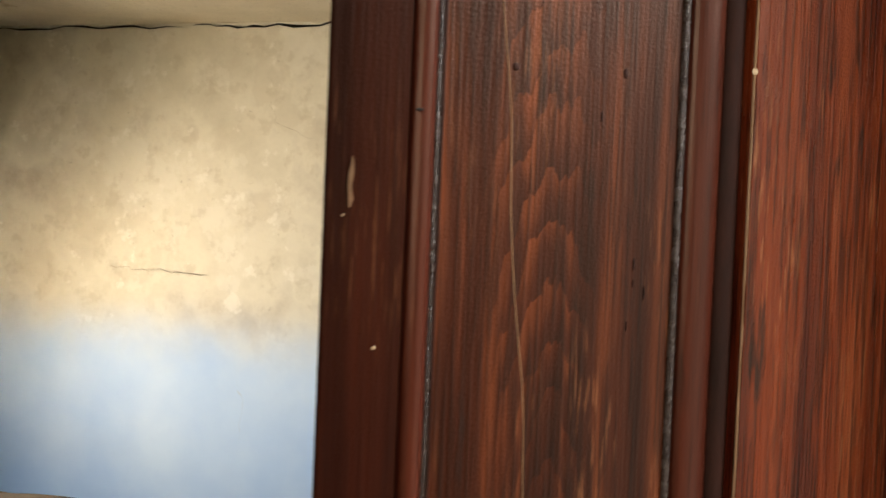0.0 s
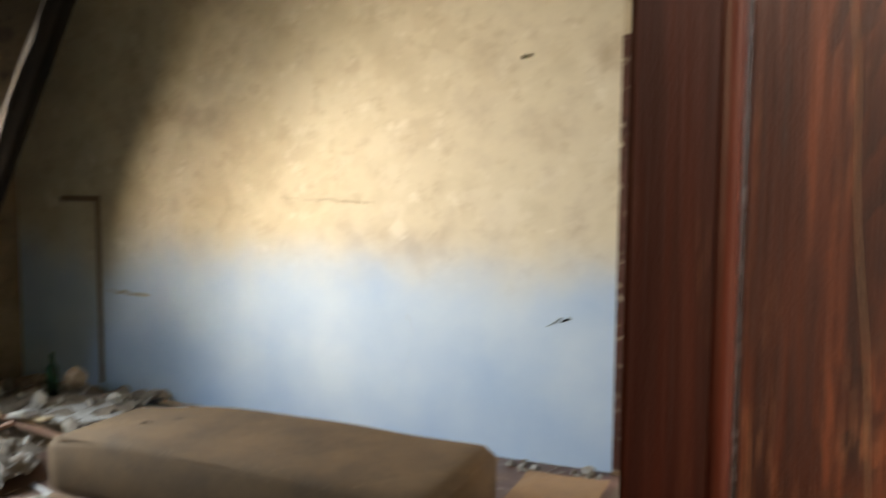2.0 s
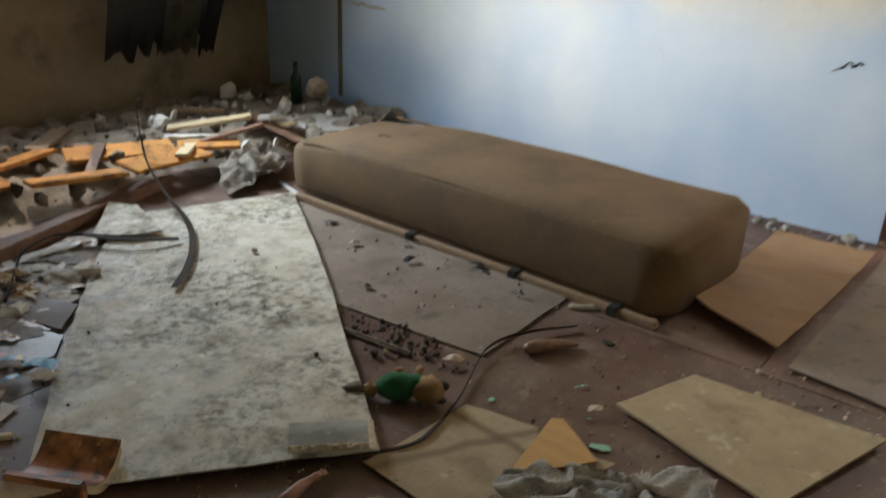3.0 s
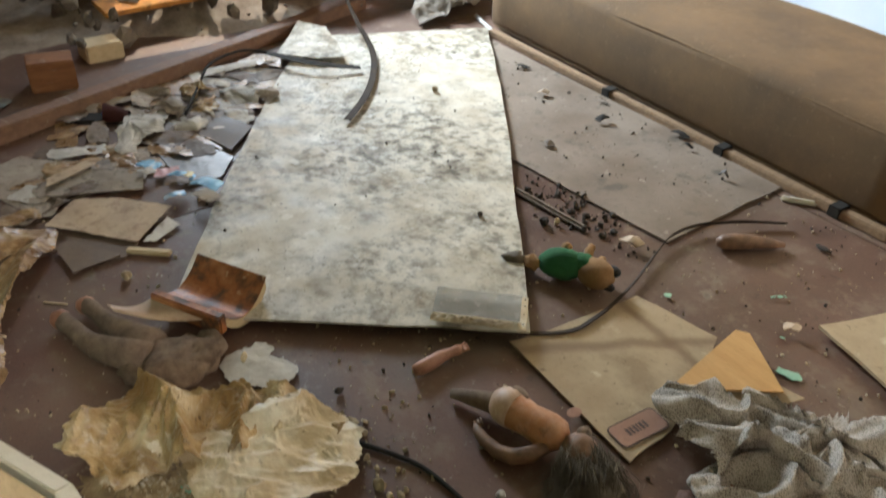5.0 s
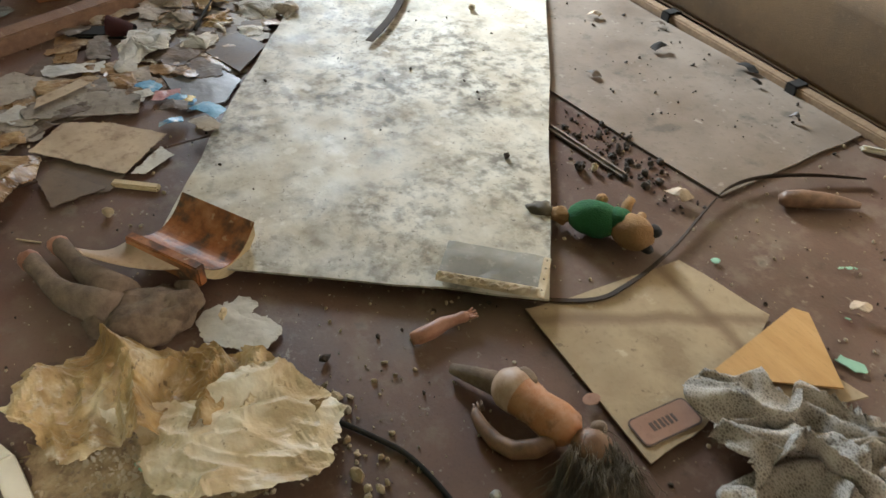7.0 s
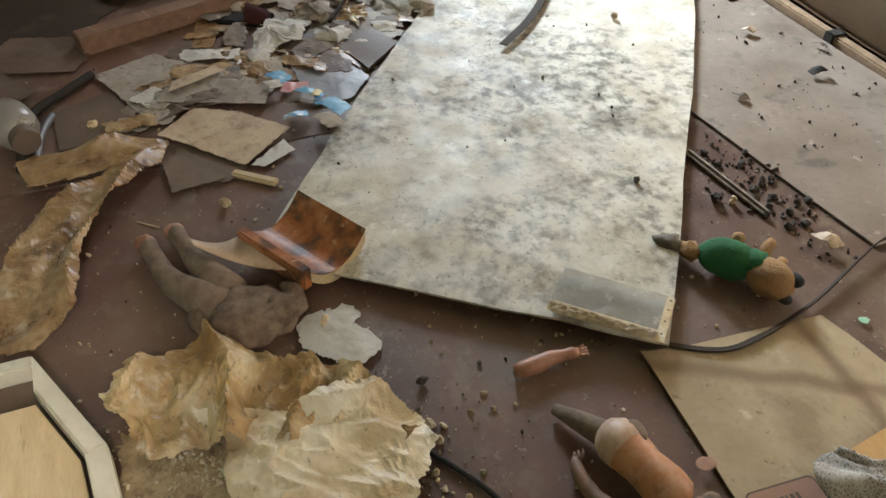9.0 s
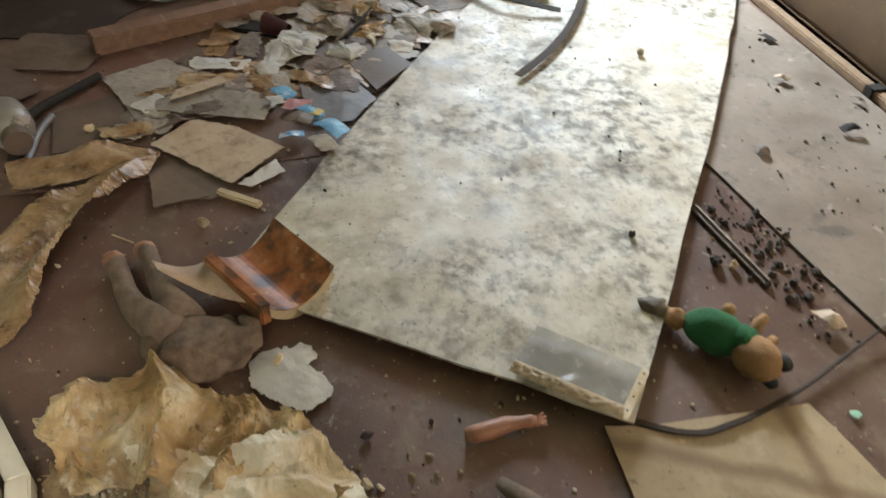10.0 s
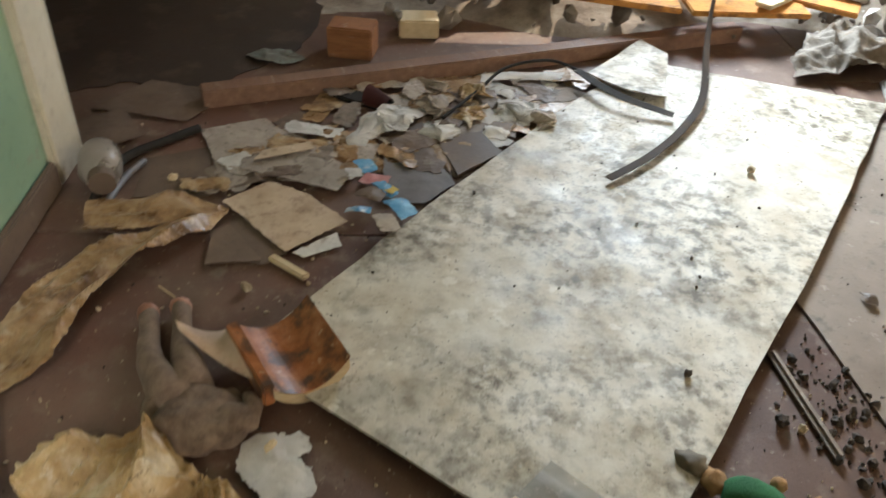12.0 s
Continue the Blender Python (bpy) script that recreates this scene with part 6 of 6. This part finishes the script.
for row in range(2):
    for k in range(4):
        x = -0.02 + k * 0.235 + (0.10 if row else 0)
        w = 0.225 if not (row and k == 3) else 0.10
        if x + w > 0.86:
            w = 0.86 - x
        if w > 0.05:
            part("brick", boxed((x, -0.012 - rb.uniform(0, 0.004), 2.36 + row * 0.078), (x + w, -0.001, 2.428 + row * 0.078), 0.005), M_BUFF, root)

# wall of rough grey bricks in the room beyond, with a ledge under it
root = thing("brick_pier", Matrix.Identity(4), "rough grey-buff brick infill in the far wall", "brickwork", kind="structure")
part("mortar_bed", boxed((0.02, 1.585, 0.45), (1.1, 1.62, 2.06)), M_MORTAR, root)
shared = {}
for row in range(21):
    z = 0.46 + row * 0.076
    x = 0.0 - (0.12 if row % 2 else 0)
    while x < 1.08:
        w = 0.235
        a, b = max(x, 0.0 + rb.uniform(-0.02, 0.012)), min(x + w, 1.09)
        if b - a > 0.05:
            key = round(b - a, 2)
            if key not in shared:
                ob = part("brick", boxed((0, 0, 0), (key, 0.03, 0.064), 0.006), M_BRICK, root)
                shared[key] = ob.data
            else:
                ob = new("brick", shared[key])
                ob.parent = root
            ob.matrix_basis = pose(a, 1.562 - rb.uniform(0, 0.010), z + rb.uniform(-0.003, 0.003), 0, 0, rb.uniform(-1, 1))
        x += w + 0.012
ob = link("rubble_ledge", slab([(-0.4, 1.35), (1.3, 1.35), (1.3, 1.56), (-0.4, 1.56)], 0.10, 0.34, 0.012, 10, None, 4), M_CHAR)
tagged(ob, "dark rubble ledge under the brick infill", "ledge", kind="structure")
ob = link("plaster_step", boxed((-0.6, 1.20, 0.0), (1.4, 1.56, 0.34), 0.012), M_PLASTER)
tagged(ob, "pale plastered step below the bricks", "step", kind="structure")
sheet("white_slab", [(0.02, 0.22), (0.20, 0.30), (0.42, 0.92), (0.0, 0.98)], M_PLASTER, "broken white plaster slab on the floor beyond the doorway", "slab", 0.01, 0.035, 0.0, 31)
bm = boxed((0.0, -0.03, 0.0), (DOOR_W, T + 0.03, 0.018), 0.005)
tagged(link("door_sill", bm, M_WOOD), "worn wooden sill of the doorway", "door sill", kind="structure")

# worn white trim at the end of the green wall, dark skirting
root = thing("wall_trim", Matrix.Identity(4), "flaking white wooden trim at the wall end", "trim", kind="structure")
part("trim_board", boxed((-1.885, SOUTH - 0.01, 0.0), (-1.735, SOUTH + 0.022, 2.1), 0.008), M_WHITEPAINT, root)
part("reveal_board", boxed((-1.905, SOUTH - T, 0.0), (-1.886, SOUTH + 0.018, 2.1), 0.005), M_WHITEPAINT, root)
bm = boxed((-1.733, SOUTH + 0.001, 0.0), (ENTRY[0] - 0.08, SOUTH + 0.022, 0.075), 0.006)
structure("baseboard", bm, M_DARKCARD, "dark dusty skirting along the green wall", "baseboard")
root = thing("entry_frame", Matrix.Identity(4), "brown painted frame of the entrance doorway", "door frame", kind="structure")
part("jamb", boxed((ENTRY[0] - 0.002, SOUTH - T - 0.01, 0), (ENTRY[0] + 0.04, SOUTH + 0.012, 2.05), 0.004), M_REDFRAME, root)
part("jamb", boxed((ENTRY[1] - 0.04, SOUTH - T - 0.01, 0), (ENTRY[1] + 0.002, SOUTH - 0.045, 2.05), 0.004), M_REDFRAME, root)
part("head", boxed((ENTRY[0] - 0.002, SOUTH - T - 0.01, 2.05), (ENTRY[1] + 0.002, SOUTH + 0.012, 2.09), 0.004), M_REDFRAME, root)


# ---- scorched ceiling boards that hang down in front of the window wall
def hanging_board(name, foot, head, y0, y1, material, label, seed, ragged=0.03):
    """A board from a high line to a low line, both along y, ragged at the foot."""
    (xf, zf), (xh, zh) = foot, head
    bm = bmesh.new()
    r = random.Random(seed)
    n, m = 10, 14
    rows = []
    for i in range(m + 1):
        t = i / m
        row = []
        for j in range(n + 1):
            s = j / n
            x, z = xf + (xh - xf) * t, zf + (zh - zf) * t
            bow = 0.05 * math.sin(math.pi * t)
            jag = r.uniform(-ragged, ragged) if i == 0 else 0
            y = y0 + (y1 - y0) * s + (r.uniform(-0.012, 0.012) if j in (0, n) else 0)
            row.append(bm.verts.new((x - bow + 0.01 * noise.noise((t * 4, s * 4, seed)), y, z + jag)))
        rows.append(row)
    for a, b in zip(rows, rows[1:]):
        for j in range(n):
            bm.faces.new((a[j], a[j + 1], b[j + 1], b[j]))
    bmesh.ops.solidify(bm, geom=bm.faces[:], thickness=0.012)
    return tagged(link(name, bm, material), label, "ceiling board", "hanging boards")


hanging_board("hanging_board", (-3.80, 0.42), (-2.75, 2.60), -0.98, -0.70, M_BURNT, "scorched pale ceiling board hanging down", 1)
hanging_board("hanging_board", (-3.785, 0.40), (-2.715, 2.60), -0.705, -0.585, M_SOOT, "charred black ceiling board hanging down", 2)
hanging_board("hanging_board", (-3.74, 0.45), (-2.75, 2.60), -1.34, -0.985, M_SOOT, "charred black ceiling board hanging by the window", 3, 0.06)


# added flap, mostly hidden, that keeps window light off the wall's left end
bm = bmesh.new()
f = bm.faces.new([bm.verts.new(q) for q in ((-3.94, -0.60, 0.50), (-3.80, -0.60, 0.46), (-3.38, -0.60, 1.24), (-2.86, -0.60, 2.18), (-2.63, -0.60, 2.60), (-3.94, -0.60, 2.60))])
out = bmesh.ops.extrude_face_region(bm, geom=[f])
for g in out["geom"]:
    if isinstance(g, bmesh.types.BMVert):
        g.co.y += 0.012
tagged(link("hanging_board", bm, M_SOOT), "added black flap blocking light between hanging boards and wall", "ceiling board", "hanging boards")


# ---- rubble
M_NEWSLUMP = mat("grey_plaster_lumps", ((0.16, 0.14, 0.11), (0.30, 0.27, 0.23), (0.48, 0.46, 0.42)), scale=20, rough=(0.85, 0.95), bump=0.5)
def chunk(bm, c, s, seed, sub=1):
    out = bmesh.ops.create_icosphere(bm, subdivisions=sub, radius=1.0)
    r = random.Random(seed)
    sq = Vector((r.uniform(0.7, 1.3), r.uniform(0.6, 1.1), r.uniform(0.45, 0.9))) * s
    rot = Euler((r.uniform(0, 6), r.uniform(0, 6), r.uniform(0, 6))).to_matrix()
    for v in out["verts"]:
        k = 1 + 0.5 * noise.noise(v.co * 1.7 + Vector((seed * 1.3, 0, seed)))
        v.co = rot @ Vector((v.co.x * sq.x * k, v.co.y * sq.y * k, v.co.z * sq.z * k)) + Vector(c)


def stuff(name, n, place, size, material, label, category, seed, sub=1):
    r = random.Random(seed)
    bm = bmesh.new()
    for k in range(n):
        x, y, z = place(r)
        s = size(r)
        chunk(bm, (x, y, z + s * 0.35), s, seed * 1000 + k, sub)
    return tagged(link(name, bm, material), label, category, kind="stuff")


def scatter(x0, x1, y0, y1):
    return lambda r: (r.uniform(x0, x1), r.uniform(y0, y1), 0.0)


def cluster(cx, cy, s, z=0.0):
    return lambda r: (r.gauss(cx, s), r.gauss(cy, s), z)


small = lambda a, b: (lambda r: a + (b - a) * r.random() ** 3)
stuff("plaster_grit", 1700, scatter(-2.1, 0.4, -3.6, -1.4), small(0.0015, 0.006), M_GRIT, "fine plaster grit scattered over the floor", "grit", 1, 1)
stuff("dark_grit", 700, scatter(-2.4, 0.3, -3.5, -1.2), small(0.0012, 0.006), M_CHAR, "dark crumbs scattered over floor and boards", "grit", 2)
stuff("plaster_crumbs", 700, lambda r: (r.gauss(-0.66, 0.08), r.gauss(-3.30, 0.06), 0.002 + 0.012 * r.random()), small(0.0015, 0.007), M_GRIT, "heap of yellowish plaster crumbs under crumpled paper", "plaster crumbs", 3)
stuff("plaster_crumbs", 750, lambda r: (r.gauss(-0.56, 0.11), r.gauss(-3.27, 0.09), 0.0005), small(0.001, 0.006), M_GRIT, "fine plaster crumbs on the brown floor", "plaster crumbs", 8)
stuff("plaster_crumbs", 90, lambda r: (r.gauss(-0.56, 0.11), r.gauss(-2.95, 0.06), 0.0), small(0.002, 0.011), M_GRIT, "plaster crumbs on the brown floor", "plaster crumbs", 4)
stuff("dark_crumbs", 150, lambda r: (r.gauss(-1.0, 0.10), r.gauss(-2.02, 0.045), 0.0), small(0.003, 0.015), M_CHAR, "dark crumbs around the grey rod", "crumbs", 5)
stuff("board_specks", 120, lambda r: (r.uniform(-2.0, -0.85), r.uniform(-1.85, -1.42), 0.008), small(0.0015, 0.007), M_CHAR, "dark specks on the grey hardboard", "specks", 7)
stuff("board_specks", 110, lambda r: (lambda t, s: (-0.75 - 1.45 * t - 0.45 * s, -2.52 + 1.05 * t - 0.55 * s, 0.028))(r.random(), r.random()), small(0.0012, 0.0055), M_CHAR, "dark specks lying on the white board", "specks", 6)
for k, (x, y, s, mt, lb) in enumerate((
        (-0.34, -2.82, 0.011, M_PLASTER, "white plaster pebble"), (-1.345, -3.16, 0.013, M_GRIT, "small buff pebble"), (-0.92, -3.05, 0.014, M_PALEWOOD, "yellowish lump on torn paper"),
        (-1.07, -2.295, 0.010, M_CHAR, "black crumb on the white board"), (-0.98, -2.14, 0.015, M_CHAR, "dark lump by the rod"), (-0.96, -2.11, 0.013, M_PALEWOOD, "yellowish lump by the rod"),
        (-0.48, -2.99, 0.012, M_GRIT, "buff plaster lump"), (-0.44, -2.97, 0.011, M_GRIT, "buff plaster lump"), (-1.81, -1.915, 0.013, M_GRIT, "dusty lump on the white board"),
        (-0.73, -2.93, 0.010, M_CHAR, "dark pebble"), (-1.77, -3.41, 0.014, M_PALEWOOD, "yellowish lump on brown card"))):
    z = 0.034 if "board" in lb else 0.004
    bm = bmesh.new()
    chunk(bm, (0, 0, s * 0.5), s, 700 + k, 2)
    ob = link("pebble", bm, mt)
    ob.matrix_world = Matrix.Translation((x, y, z))
    tagged(ob, lb + " on its own", "pebble", "pebbles")

# rubble under the window and in the corner: a ridge of earth and plaster, broken boards, lumps
ridge_bm = bmesh.new()
gx, gy = 44, 90
vs = {}
for i in range(gx + 1):
    for j in range(gy + 1):
        x, y = WX + 0.02 + 1.25 * i / gx, -3.6 + 3.58 * j / gy
        edge = min(1.0, max(0.0, (-2.86 + 0.10 * math.sin(5 * y) + (0.5 if y > -0.75 else 0.0) - x) / 0.22))
        hump = 0.55 + 0.45 * noise.noise((x * 2.0, y * 1.6, 4))
        south = min(1.0, max(0.0, (y + 3.25) / 0.8))
        h = edge * south * (0.055 + 0.075 * hump + 0.05 * noise.noise((x * 9, y * 9, 1)) + 0.03 * noise.noise((x * 25, y * 25, 2)))
        vs[i, j] = ridge_bm.verts.new((x, y, max(-0.006, h - 0.006)))
for i in range(gx):
    for j in range(gy):
        ridge_bm.faces.new((vs[i, j], vs[i + 1, j], vs[i + 1, j + 1], vs[i, j + 1]))
tagged(link("rubble_heap", ridge_bm, M_DUST, smooth=True), "heap of earth and plaster rubble under the window", "rubble", kind="stuff")
stuff("rubble_stones", 300, lambda r: (r.uniform(WX + 0.05, -2.72), r.uniform(-2.95, -0.08), r.uniform(0.02, 0.13)), small(0.010, 0.055), M_DUST, "dusty lumps of plaster and brick on the heap", "rubble", 11)
stuff("plaster_lumps", 110, lambda r: (r.uniform(-3.75, -2.75), r.uniform(-1.3, -0.08), r.uniform(0.03, 0.14)), small(0.012, 0.05), M_PLASTER, "white plaster lumps in the corner", "rubble", 12)
stuff("plaster_lumps", 45, lambda r: (r.uniform(-0.50, -0.02), r.uniform(-0.16, -0.03), 0.0), small(0.006, 0.034), M_NEWSLUMP, "crumbled plaster along the foot of the wall", "rubble", 13)
stuff("plaster_lumps", 40, lambda r: (r.uniform(-0.05, 0.35), r.uniform(-1.62, -1.36), 0.0), small(0.004, 0.016), M_GRIT, "broken plaster beside the brown board", "rubble", 14)
rs = random.Random(21)
for k in range(16):
    x, y = rs.uniform(-3.55, -2.85), rs.uniform(-2.6, -0.3)
    L, w, a = rs.uniform(0.18, 0.5), rs.uniform(0.03, 0.09), rs.uniform(0, 180)
    mt, lb = ((M_WOOD, "broken weathered plank"), (M_PLASTER, "white plaster covered lath"), (M_BEAM, "broken red-brown plank"), (M_PALEWOOD, "pale splintered lath"))[k % 4]
    ob = link("broken_plank", boxed((-L / 2, -w / 2, 0), (L / 2, w / 2, rs.uniform(0.012, 0.03)), 0.004), mt)
    ob.matrix_world = pose(x, y, 0.10 + rs.uniform(0, 0.05), rs.uniform(-10, 10), rs.uniform(-12, 12), a)
    tagged(ob, lb + " in the rubble", "plank", "broken planks")
for k, (x, y, L, w, a, t) in enumerate(((-2.80, -1.62, 0.46, 0.15, 98, 9), (-2.80, -2.06, 0.40, 0.16, 78, -8), (-3.02, -1.72, 0.50, 0.15, 70, 10), (-2.96, -2.50, 0.45, 0.14, 95, 8), (-3.18, -2.20, 0.52, 0.15, 108, -10), (-3.22, -2.72, 0.50, 0.16, 80, 5), (-2.86, -1.33, 0.30, 0.12, 60, 3), (-3.36, -2.50, 0.5, 0.2, 92, 3))):
    ob = link("ochre_board", boxed((-L / 2, -w / 2, 0), (L / 2, w / 2, 0.02), 0.004), M_OCHRE)
    ob.matrix_world = pose(x, y, 0.118 + 0.006 * (k % 3), t, 3 - k % 5, a)
    tagged(ob, "broken ochre board lit by the sun in the rubble", "board", "ochre boards")
# pale things in the corner
sheet("white_sheet", [(-3.15, -0.62), (-2.80, -0.72), (-2.55, -0.50), (-2.95, -0.30)], M_WHITEPAPER, "white plaster sheet on the corner rubble", "plaster sheet", 0.10, 0.006, 0.01, 33)
bm = tube(bmesh.new(), [(-3.35, -0.30, 0.10), (-3.35, -0.30, 0.26), (-3.35, -0.30, 0.30), (-3.35, -0.30, 0.36)], 0, 14, [0.034, 0.034, 0.014, 0.013])
tagged(link("green_bottle", bm, mat("green_bottle_glass", ((0.01, 0.06, 0.025), (0.02, 0.09, 0.04)), rough=(0.1, 0.25), bump=0.05, trans=0.5), smooth=True), "dark green glass bottle in the corner rubble", "bottle")
bm = blob(bmesh.new(), (-3.25, -0.22, 0.20), 0.07, (1, 0.9, 0.9), 0.3, 12, 3)
tagged(link("pale_lump", bm, M_ENVELOPE), "round pale lump of plaster in the corner", "plaster lump")
